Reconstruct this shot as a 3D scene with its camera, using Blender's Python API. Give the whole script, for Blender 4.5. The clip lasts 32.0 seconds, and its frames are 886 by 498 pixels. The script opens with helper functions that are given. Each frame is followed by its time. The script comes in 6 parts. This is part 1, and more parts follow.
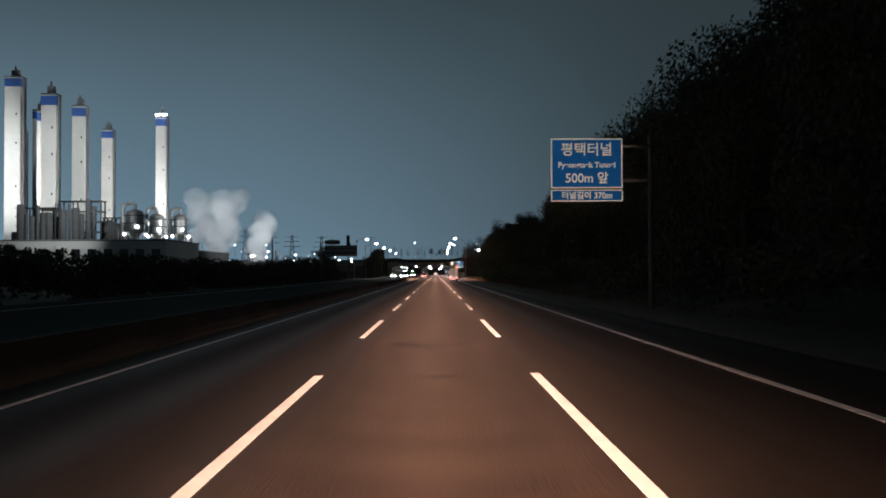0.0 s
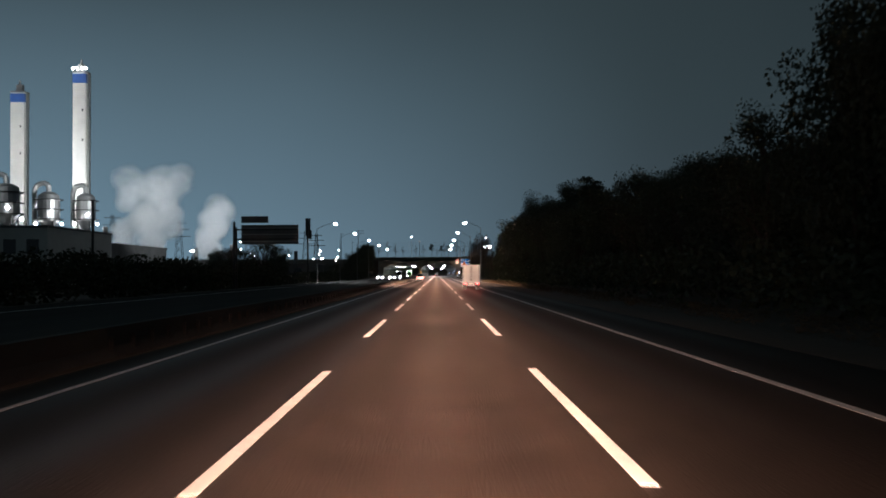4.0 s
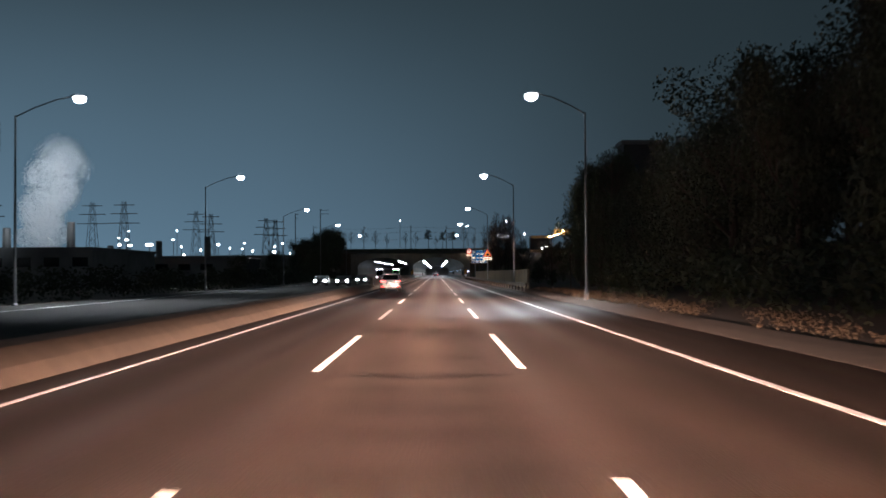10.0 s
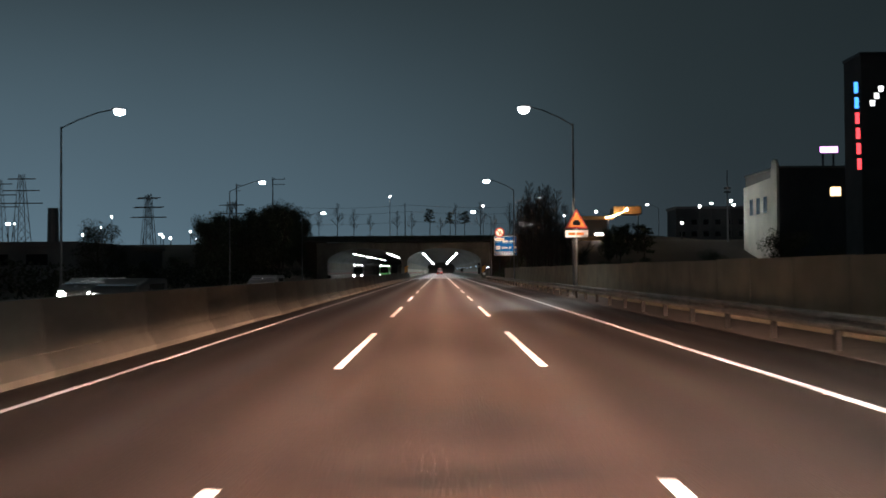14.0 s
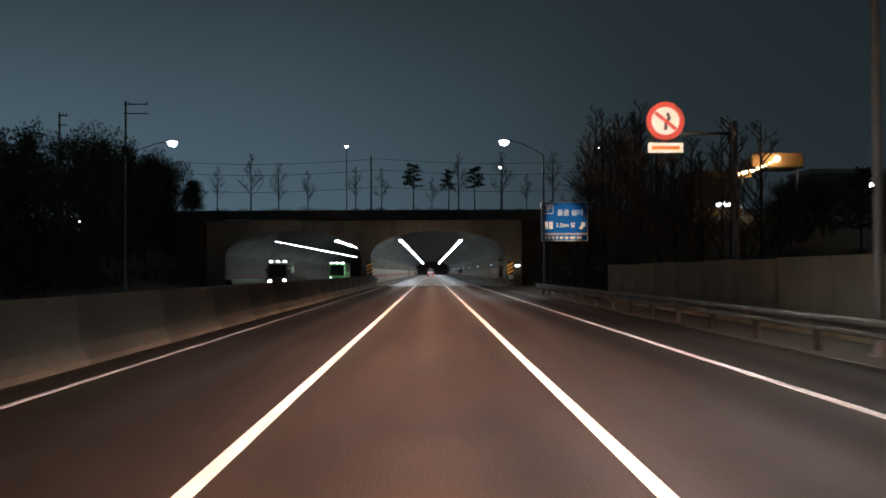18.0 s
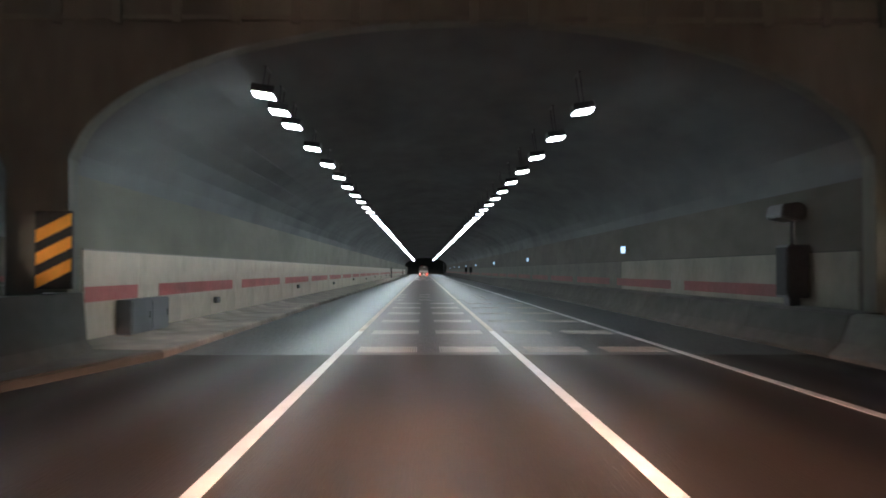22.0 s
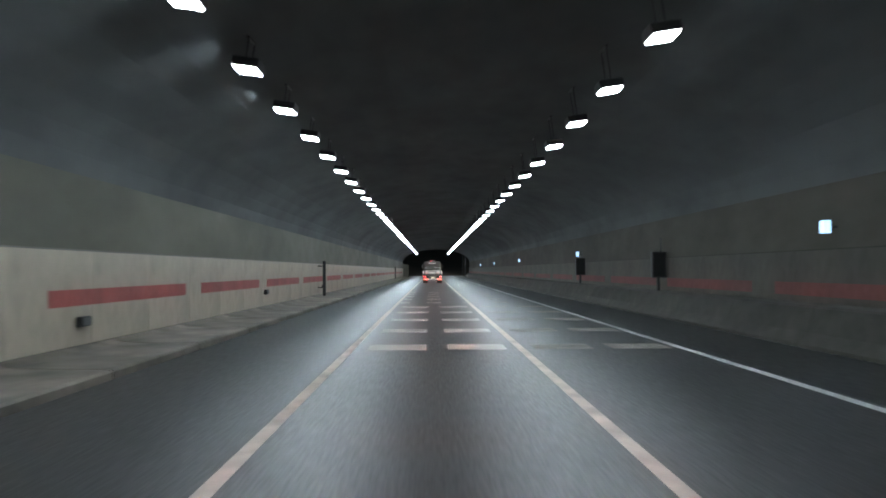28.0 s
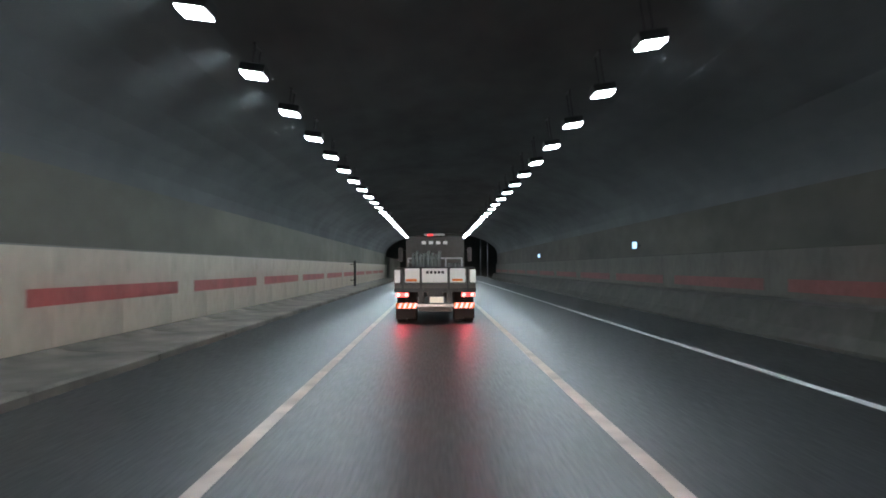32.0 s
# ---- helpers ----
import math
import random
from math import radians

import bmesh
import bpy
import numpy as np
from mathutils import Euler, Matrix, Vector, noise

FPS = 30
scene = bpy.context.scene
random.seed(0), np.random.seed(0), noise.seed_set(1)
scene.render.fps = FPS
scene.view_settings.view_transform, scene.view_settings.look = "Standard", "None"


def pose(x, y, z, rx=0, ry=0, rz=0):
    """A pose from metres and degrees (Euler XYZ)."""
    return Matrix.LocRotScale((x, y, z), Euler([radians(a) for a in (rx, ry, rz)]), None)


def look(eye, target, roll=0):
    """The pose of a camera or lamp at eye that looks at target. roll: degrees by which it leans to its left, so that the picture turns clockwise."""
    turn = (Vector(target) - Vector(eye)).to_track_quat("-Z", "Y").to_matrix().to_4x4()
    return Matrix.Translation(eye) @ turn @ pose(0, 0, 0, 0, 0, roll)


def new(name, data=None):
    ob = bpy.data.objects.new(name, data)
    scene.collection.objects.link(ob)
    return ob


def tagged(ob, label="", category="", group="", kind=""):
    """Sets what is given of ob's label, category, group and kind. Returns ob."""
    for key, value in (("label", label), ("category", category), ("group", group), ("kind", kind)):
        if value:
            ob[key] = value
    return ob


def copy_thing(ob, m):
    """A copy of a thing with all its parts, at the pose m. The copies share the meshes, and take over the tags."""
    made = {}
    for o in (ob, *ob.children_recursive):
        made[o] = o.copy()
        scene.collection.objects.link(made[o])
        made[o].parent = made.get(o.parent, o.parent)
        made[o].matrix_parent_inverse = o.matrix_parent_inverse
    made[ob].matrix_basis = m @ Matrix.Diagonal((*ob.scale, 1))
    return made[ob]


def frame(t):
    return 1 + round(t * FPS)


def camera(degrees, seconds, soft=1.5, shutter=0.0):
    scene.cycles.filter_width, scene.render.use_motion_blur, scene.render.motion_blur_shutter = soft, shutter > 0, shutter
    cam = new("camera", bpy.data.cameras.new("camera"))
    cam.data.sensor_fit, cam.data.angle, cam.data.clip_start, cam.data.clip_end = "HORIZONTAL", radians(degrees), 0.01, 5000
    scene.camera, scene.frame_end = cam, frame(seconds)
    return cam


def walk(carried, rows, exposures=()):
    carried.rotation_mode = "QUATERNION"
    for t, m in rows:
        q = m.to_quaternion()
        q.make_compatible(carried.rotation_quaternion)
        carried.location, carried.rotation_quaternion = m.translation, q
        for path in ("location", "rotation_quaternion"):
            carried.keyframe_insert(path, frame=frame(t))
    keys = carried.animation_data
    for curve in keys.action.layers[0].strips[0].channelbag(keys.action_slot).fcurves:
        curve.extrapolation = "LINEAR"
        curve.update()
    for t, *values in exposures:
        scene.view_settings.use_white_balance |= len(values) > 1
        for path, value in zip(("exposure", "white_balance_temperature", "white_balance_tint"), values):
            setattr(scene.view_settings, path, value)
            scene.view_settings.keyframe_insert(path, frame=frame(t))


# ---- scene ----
cam = camera(46.55, 32.0, soft=1.7, shutter=0.25)

# seconds, x, y, yaw, pitch, roll of the dash-mounted camera, 1.69 m above the asphalt
DRIVE = [
    (0.0, 0.14, 0.0, -0.40, 1.35, 0.24), (0.5, 0.17, 12.1, -0.42, 1.35, 0.41),
    (1.0, 0.19, 24.1, -0.49, 1.37, 0.50), (2.0, 0.25, 48.9, -0.43, 1.37, 0.60),
    (3.0, 0.17, 73.9, -0.47, 1.39, 0.45), (6.0, 0.10, 149.1, -0.04, 1.36, 0.28),
    (7.0, 0.16, 173.6, -0.12, 1.41, 0.55), (8.0, 0.11, 198.5, -0.33, 1.37, 0.17),
    (9.0, 0.23, 223.6, -0.14, 1.32, 0.38), (10.0, 0.30, 249.0, -0.37, 1.34, 0.39),
    (11.0, 0.31, 274.4, -0.22, 1.29, 0.38), (12.0, 0.29, 299.3, 0.10, 1.38, 0.15),
    (13.0, 0.12, 324.1, -0.25, 1.29, 0.45), (14.0, -0.02, 349.1, -0.18, 1.21, 0.35),
    (17.0, 0.02, 423.3, -0.51, 1.24, 0.05), (18.0, 0.04, 448.7, -0.67, 1.26, 0.26),
    (19.0, 0.08, 474.3, -0.66, 1.22, 0.27), (20.0, -0.04, 500.0, -0.80, 1.19, 0.24),
    (21.0, -0.12, 525.5, -1.06, 1.22, 0.44), (22.0, -0.11, 550.3, -1.10, 1.20, -0.05),
    (23.0, -0.04, 574.2, -0.84, 1.23, 0.13), (24.0, 0.02, 598.1, -0.73, 1.23, 0.05),
    (25.0, -0.09, 622.4, -0.53, 1.17, 0.45), (28.0, -0.10, 698.0, -0.62, 1.17, 0.30),
    (29.0, -0.05, 722.5, -0.48, 1.14, 0.32), (30.0, 0.0, 747.4, -0.53, 1.14, 0.05),
    (31.0, 0.01, 772.7, -0.57, 1.12, -0.05), (32.0, -0.02, 797.2, -0.44, 1.02, 0.30),
]
walk(cam, [(t, pose(x, y, 1.69, 90 + pitch, roll, yaw)) for t, x, y, yaw, pitch, roll in DRIVE],
     [(0, 0.72, 6850, 10), (3, 0.70, 6850, 10), (6, 0.65, 6600, 10), (8, 0.32, 6500, 10), (10, 0.4, 6300, 10), (11, 0.35, 6300, 10), (12, 0.15, 7000, 10), (13, 0.32, 7200, 10),
      (14, 0.15, 7000, 10), (16.5, -0.05, 6900, 10), (18, -0.05, 6850, 10), (20, 0.05, 6900, 10), (21.3, 0.25, 7200, 10), (22.0, 0.25, 6700, 10), (22.6, 0.42, 6300, 10),
      (25, 0.42, 6300, 10), (28, 0.35, 6500, 10), (32, 0.35, 6500, 10)])

PORTAL = 571.0          # where the tunnel begins
TUNNEL_END = 945.0

# ---- sky and large lights ----
world = bpy.data.worlds.new("night_sky")
scene.world = world
world.use_nodes = True
wn, wl = world.node_tree.nodes, world.node_tree.links
bg = wn["Background"]
tc = wn.new("ShaderNodeTexCoord")
sep = wn.new("ShaderNodeSeparateXYZ")
wl.new(tc.outputs["Generated"], sep.inputs[0])
up = wn.new("ShaderNodeMapRange")          # horizon to zenith
up.inputs["From Min"].default_value, up.inputs["From Max"].default_value = -0.02, 0.42
wl.new(sep.outputs["Z"], up.inputs["Value"])
ramp = wn.new("ShaderNodeValToRGB")
ramp.color_ramp.elements[0].color = (0.037, 0.055, 0.072, 1)
ramp.color_ramp.elements[1].color = (0.014, 0.022, 0.026, 1)
mid = ramp.color_ramp.elements.new(0.4)
mid.color = (0.027, 0.043, 0.053, 1)
wl.new(up.outputs[0], ramp.inputs[0])
town = wn.new("ShaderNodeVectorMath")       # city glow over the works
town.operation = "DOT_PRODUCT"
wl.new(tc.outputs["Generated"], town.inputs[0])
town.inputs[1].default_value = (-0.50, 0.86, 0.06)
near = wn.new("ShaderNodeMapRange")
near.interpolation_type = "SMOOTHSTEP"
near.inputs["From Min"].default_value, near.inputs["From Max"].default_value = 0.72, 1.02
wl.new(town.outputs["Value"], near.inputs["Value"])
low = wn.new("ShaderNodeMapRange")
low.inputs["From Min"].default_value, low.inputs["From Max"].default_value = 0.30, 0.0
wl.new(sep.outputs["Z"], low.inputs["Value"])
both = wn.new("ShaderNodeMath")
both.operation = "MULTIPLY"
wl.new(near.outputs[0], both.inputs[0])
wl.new(low.outputs[0], both.inputs[1])
glow = wn.new("ShaderNodeMix")
glow.data_type = "RGBA"
wl.new(both.outputs[0], glow.inputs["Factor"])
wl.new(ramp.outputs[0], glow.inputs["A"])
glow.inputs["B"].default_value = (0.104, 0.180, 0.248, 1)
haze = wn.new("ShaderNodeTexNoise")
haze.inputs["Scale"].default_value = 2.2
haze.inputs["Detail"].default_value = 3
wl.new(tc.outputs["Generated"], haze.inputs["Vector"])
hz = wn.new("ShaderNodeMapRange")
hz.inputs["To Min"].default_value, hz.inputs["To Max"].default_value = 0.82, 1.18
wl.new(haze.outputs["Fac"], hz.inputs["Value"])
amount = wn.new("ShaderNodeVectorMath")
amount.operation = "SCALE"
wl.new(glow.outputs["Result"], amount.inputs[0])
east = wn.new("ShaderNodeMapRange")         # darker away from the town
east.interpolation_type = "SMOOTHSTEP"
east.inputs["From Min"].default_value, east.inputs["From Max"].default_value = 0.05, 0.42
east.inputs["To Min"].default_value, east.inputs["To Max"].default_value = 1.0, 0.62
wl.new(sep.outputs["X"], east.inputs["Value"])
fade = wn.new("ShaderNodeMath")
fade.operation = "MULTIPLY"
wl.new(hz.outputs[0], fade.inputs[0])
wl.new(east.outputs[0], fade.inputs[1])
wl.new(fade.outputs[0], amount.inputs["Scale"])
wl.new(amount.outputs[0], bg.inputs["Color"])
bg.inputs["Strength"].default_value = 0.9


def ease(a, b, v):
    t = min(1.0, max(0.0, (v - a) / (b - a)))
    return t * t * (3 - 2 * t)


def spot(name, eye, target, watts, colour, degrees, blend=1.0, size=0.1, wide=1.0):
    data = bpy.data.lights.new(name, "SPOT")
    data.energy, data.color, data.spot_size, data.spot_blend = watts, colour, radians(degrees), blend
    data.shadow_soft_size = size
    ob = new(name, data)
    ob.matrix_world = look(eye, target) @ Matrix.Diagonal((wide, 1, 1, 1))
    return ob


# dipped headlights of the filming car along its lane: the only light on the unlit road
BEAM = (1.0, 0.58, 0.43)
for i in range(-10, 268):
    y = 2.08 * i + 0.6
    k = ease(165, 240, y)
    wide = 3.5 + (4.8 if y < 320 else 3.4 if y < 375 else 2.0 if y < 500 else 1.0) * k
    aim = 0.2
    if 182 < y < 212:                       # the beam leaves out the vehicle in the next lane
        wide, aim = 3.2, 0.3
    if 310 < y < 346:
        wide, aim = 2.5, 0.5
    spot("headlight", (0.1, y, 1.0), (aim, y + 7.0, 0.0), float(np.interp(y, (165, 240, 330, 440, 500, 540), (9300, 17000, 17500, 14000, 14000, 11500))), BEAM, 16.0, 1.0, 0.1, wide)
for i in range(0, 90):
    y = 558 + 4.16 * i
    if 814 < y < 842:                       # the heavy truck stands here
        continue
    spot("headlight", (0.0, y, 1.0), (0.1, y + 7.0, 0.0), 3300, BEAM, 16.0, 1.0, 0.1, 2.6)
for i in range(0, 30):                      # their weak upper spill on the verges
    y = -20 + 19.0 * i
    spot("headlight_spill", (0.1, y, 0.9), (0.8, y + 20, 1.0), 800 if y < 235 else 2400 if y < 450 else 500, BEAM, 46, 1.0, 0.12, 1.6)
# their far reach on the reflective road signs and on the vehicles ahead
for eye, target, watts, cone in (((0, -10, 1), (6.8, 45.2, 6.2), 24000, 5.6), ((6.5, 480, 1.2), (12.7, 545.4, 6.3), 140000, 3.7),
                                 ((0, 430, 1), (7.75, 482.3, 6.3), 130000, 3.6), ((0, 362, 1), (8.45, 412.7, 4.6), 110000, 3.6),
                                 ((0, 520, 1), (9.4, 570, 2.1), 50000, 1.9), ((0, 524, 1), (-7.2, 570, 2.1), 22000, 1.9),
                                 ((0, 168, 1), (3.6, 206.0, 1.7), 21000, 8.0), ((-2.5, 302, 1), (-3.8, 340, 1.0), 17000, 6.0), ((0, 790, 1), (0, 828, 1.0), 9000, 6.0)):
    spot("headlight_reach", eye, target, watts, (1.0, 0.80, 0.66), cone, 0.6, 0.12)

# ---- materials ----


def material(name, base, base2=None, rough=0.6, metal=0.0, spec=0.5, scale=6.0, bump=0.0, stains=0.0, stain_scale=0.35, stretch=(1, 1, 1), vary=0.0, emit=None, power=0.0, alpha=1.0):
    """Two scales of colour variation (grain and stains) and fine relief on object coordinates in metres."""
    m = bpy.data.materials.new(name)
    m.use_nodes = True
    n, k = m.node_tree.nodes, m.node_tree.links
    b = n["Principled BSDF"]
    b.inputs["Roughness"].default_value, b.inputs["Metallic"].default_value = rough, metal
    b.inputs["Specular IOR Level"].default_value = spec
    base2 = base2 or tuple(c * 0.75 for c in base)
    co = n.new("ShaderNodeTexCoord")
    mp = n.new("ShaderNodeMapping")
    mp.inputs["Scale"].default_value = stretch
    k.new(co.outputs["Object"], mp.inputs["Vector"])
    grain = n.new("ShaderNodeTexNoise")
    grain.inputs["Scale"].default_value, grain.inputs["Detail"].default_value = scale, 5
    k.new(mp.outputs[0], grain.inputs["Vector"])
    mix = n.new("ShaderNodeMix")
    mix.data_type = "RGBA"
    mix.inputs["A"].default_value, mix.inputs["B"].default_value = (*base, 1), (*base2, 1)
    k.new(grain.outputs["Fac"], mix.inputs["Factor"])
    out = mix.outputs["Result"]
    if stains:
        big = n.new("ShaderNodeTexNoise")
        big.inputs["Scale"].default_value, big.inputs["Detail"].default_value = stain_scale, 4
        k.new(mp.outputs[0], big.inputs["Vector"])
        mr = n.new("ShaderNodeMapRange")
        mr.inputs["From Min"].default_value, mr.inputs["From Max"].default_value = 0.35, 0.7
        mr.inputs["To Min"].default_value, mr.inputs["To Max"].default_value = 1.0, 1.0 - stains
        k.new(big.outputs["Fac"], mr.inputs["Value"])
        sc = n.new("ShaderNodeVectorMath")
        sc.operation = "SCALE"
        k.new(out, sc.inputs[0])
        k.new(mr.outputs[0], sc.inputs["Scale"])
        out = sc.outputs[0]
    if vary:
        info = n.new("ShaderNodeObjectInfo")
        mv = n.new("ShaderNodeMapRange")
        mv.inputs["To Min"].default_value, mv.inputs["To Max"].default_value = 1 - vary, 1 + vary
        k.new(info.outputs["Random"], mv.inputs["Value"])
        sv = n.new("ShaderNodeVectorMath")
        sv.operation = "SCALE"
        k.new(out, sv.inputs[0])
        k.new(mv.outputs[0], sv.inputs["Scale"])
        out = sv.outputs[0]
    k.new(out, b.inputs["Base Color"])
    rr = n.new("ShaderNodeMapRange")
    rr.inputs["To Min"].default_value, rr.inputs["To Max"].default_value = max(0.02, rough - 0.1), min(1, rough + 0.1)
    k.new(grain.outputs["Fac"], rr.inputs["Value"])
    k.new(rr.outputs[0], b.inputs["Roughness"])
    if bump:
        bp = n.new("ShaderNodeBump")
        bp.inputs["Strength"].default_value, bp.inputs["Distance"].default_value = bump, 0.02
        k.new(grain.outputs["Fac"], bp.inputs["Height"])
        k.new(bp.outputs[0], b.inputs["Normal"])
    if emit:
        b.inputs["Emission Color"].default_value, b.inputs["Emission Strength"].default_value = (*emit, 1), power
    if alpha < 1:
        b.inputs["Alpha"].default_value = alpha
    return m


def asphalt_material():
    """Worn asphalt: fine grain, long darker and lighter lanes of wear, polished wheel tracks."""
    m = material("asphalt", (0.036, 0.0262, 0.0208), (0.022, 0.016, 0.0127), rough=0.62, spec=0.2, scale=38, bump=0.35, stains=0.35, stain_scale=0.5, stretch=(1.0, 0.06, 1))
    n, k = m.node_tree.nodes, m.node_tree.links
    b = n["Principled BSDF"]
    b.inputs["IOR"].default_value = 1.42
    co = n.new("ShaderNodeTexCoord")
    sp = n.new("ShaderNodeSeparateXYZ")
    k.new(co.outputs["Object"], sp.inputs[0])
    wave = n.new("ShaderNodeMath")      # wheel tracks, 1.8 m apart
    wave.operation = "MULTIPLY"
    wave.inputs[1].default_value = 2 * math.pi / 1.77
    k.new(sp.outputs["X"], wave.inputs[0])
    co2 = n.new("ShaderNodeMath")
    co2.operation = "COSINE"
    k.new(wave.outputs[0], co2.inputs[0])
    mr = n.new("ShaderNodeMapRange")
    mr.inputs["From Min"].default_value, mr.inputs["From Max"].default_value = -1, 1
    mr.inputs["To Min"].default_value, mr.inputs["To Max"].default_value = 0.66, 0.48
    k.new(co2.outputs[0], mr.inputs["Value"])
    k.new(mr.outputs[0], b.inputs["Roughness"])
    worn = n.new("ShaderNodeMapRange")      # rubber-darkened tracks, paler strips between them
    worn.inputs["From Min"].default_value, worn.inputs["From Max"].default_value = -1, 1
    worn.inputs["To Min"].default_value, worn.inputs["To Max"].default_value = 0.78, 1.16
    k.new(co2.outputs[0], worn.inputs["Value"])
    patch = n.new("ShaderNodeTexNoise")     # long uneven patches and repairs
    patch.inputs["Scale"].default_value, patch.inputs["Detail"].default_value = 0.9, 3
    mp = n.new("ShaderNodeMapping")
    mp.inputs["Scale"].default_value = (0.9, 0.10, 1)
    k.new(co.outputs["Object"], mp.inputs["Vector"])
    k.new(mp.outputs[0], patch.inputs["Vector"])
    pm = n.new("ShaderNodeMapRange")
    pm.inputs["From Min"].default_value, pm.inputs["From Max"].default_value = 0.3, 0.7
    pm.inputs["To Min"].default_value, pm.inputs["To Max"].default_value = 0.82, 1.2
    k.new(patch.outputs["Fac"], pm.inputs["Value"])
    both_wear = n.new("ShaderNodeMath")
    both_wear.operation = "MULTIPLY"
    k.new(worn.outputs[0], both_wear.inputs[0])
    k.new(pm.outputs[0], both_wear.inputs[1])
    tone = n.new("ShaderNodeVectorMath")
    tone.operation = "SCALE"
    k.new(b.inputs["Base Color"].links[0].from_socket, tone.inputs[0])
    k.new(both_wear.outputs[0], tone.inputs["Scale"])
    k.new(tone.outputs[0], b.inputs["Base Color"])
    return m


ASPHALT = asphalt_material()
TUNNEL_ASPHALT = material("tunnel_asphalt", (0.034, 0.034, 0.0345), (0.024, 0.024, 0.0245), rough=0.41, spec=0.36, scale=30, bump=0.05, stains=0.3, stain_scale=0.6, stretch=(1.0, 0.05, 1))
BAR_PAINT = material("bar_paint", (0.74, 0.71, 0.68), (0.55, 0.53, 0.51), rough=0.7, scale=7, bump=0.15, stains=0.35, stain_scale=1.2)
# wear, plus the headlights' warm tint put into the paint colour
WARM_WORN_PAINT = material("warm_worn_paint", (0.70, 0.60, 0.53), (0.52, 0.45, 0.40), rough=0.75, scale=7, bump=0.15, stains=0.4, stain_scale=1.2)
PORTAL_CONCRETE = material("portal_concrete", (0.20, 0.20, 0.172), (0.125, 0.125, 0.108), rough=0.9, scale=2.2, bump=0.25, stains=0.5, stain_scale=0.35, stretch=(1, 1, 0.4))
# paler near the portal: cleaner panels, plus portal lamp light put into the colour
PORTAL_PANEL = material("portal_panel", (0.19, 0.17, 0.13), (0.14, 0.125, 0.095), rough=0.7, scale=2.5, bump=0.05, stains=0.4, stain_scale=0.5, vary=0.05)
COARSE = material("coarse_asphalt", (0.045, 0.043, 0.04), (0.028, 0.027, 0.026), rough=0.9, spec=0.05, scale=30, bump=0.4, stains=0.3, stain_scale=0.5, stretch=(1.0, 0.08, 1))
PAINT = material("road_paint", (0.82, 0.82, 0.82), (0.66, 0.66, 0.66), rough=0.55, scale=9, bump=0.15, stains=0.18, stain_scale=1.5)
SOIL = material("soil", (0.075, 0.056, 0.037), (0.04, 0.032, 0.022), rough=0.95, scale=1.5, bump=0.6, stains=0.4, stain_scale=0.08)
CONCRETE = material("concrete", (0.30, 0.28, 0.25), (0.22, 0.205, 0.185), rough=0.85, scale=4, bump=0.25, stains=0.45, stain_scale=0.5, stretch=(1, 0.5, 1), vary=0.06)
SOOTY_CONCRETE = material("sooty_concrete", (0.15, 0.14, 0.12), (0.095, 0.088, 0.076), rough=0.9, scale=4, bump=0.25, stains=0.5, stain_scale=0.5, stretch=(1, 0.5, 1), vary=0.06)
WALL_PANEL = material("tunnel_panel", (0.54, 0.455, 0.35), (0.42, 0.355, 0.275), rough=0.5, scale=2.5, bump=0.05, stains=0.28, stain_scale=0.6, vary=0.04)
# far darker and browner than the cladding of the left wall
DARK_PANEL = material("dark_panel", (0.082, 0.070, 0.050), (0.055, 0.047, 0.034), rough=0.7, scale=2.5, bump=0.05, stains=0.4, stain_scale=0.5, vary=0.05)
RED_BAND = material("red_band", (0.42, 0.075, 0.06), (0.33, 0.06, 0.05), rough=0.5, scale=5, stains=0.25, stain_scale=0.9)
DULL_RED = material("dull_red_band", (0.21, 0.042, 0.032), (0.13, 0.03, 0.024), rough=0.7, scale=5, stains=0.3)
# darker than the side walls: shade above the lamps put into the colour
CROWN = material("dim_crown", (0.145, 0.15, 0.15), (0.115, 0.12, 0.12), rough=0.95, spec=0.1, scale=1.2, bump=0.1, stains=0.3, stain_scale=0.3, stretch=(1, 0.35, 1))
BROWN_CONCRETE = material("brown_concrete", (0.095, 0.085, 0.064), (0.06, 0.054, 0.041), rough=0.9, scale=1.6, bump=0.2, stains=0.5, stain_scale=0.25, stretch=(1, 0.35, 1))
BROWN_KERB = material("brown_kerb", (0.085, 0.076, 0.06), (0.05, 0.045, 0.036), rough=0.9, scale=3, bump=0.25, stains=0.5, stain_scale=0.4, stretch=(1, 0.5, 1), vary=0.08)
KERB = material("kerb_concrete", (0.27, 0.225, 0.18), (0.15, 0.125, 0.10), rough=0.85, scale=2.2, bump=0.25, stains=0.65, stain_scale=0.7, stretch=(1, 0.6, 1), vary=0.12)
VAULT = material("tunnel_vault", (0.185, 0.175, 0.135), (0.13, 0.122, 0.092), rough=0.85, scale=1.2, bump=0.2, stains=0.45, stain_scale=0.22, stretch=(1, 0.35, 1))
RAIL = material("weathered_rail", (0.24, 0.22, 0.19), (0.15, 0.135, 0.115), rough=0.6, metal=0.3, scale=5, bump=0.1, stains=0.4, stain_scale=0.8)
STEEL = material("galvanised_steel", (0.42, 0.43, 0.44), (0.32, 0.33, 0.34), rough=0.42, metal=0.75, scale=7, bump=0.05, stains=0.2)
POLE = material("dull_pole_paint", (0.16, 0.165, 0.17), (0.10, 0.105, 0.11), rough=0.6, metal=0.2, scale=7, stains=0.3)
DARK_STEEL = material("dark_steel", (0.05, 0.05, 0.052), (0.03, 0.03, 0.032), rough=0.5, metal=0.4, scale=9)
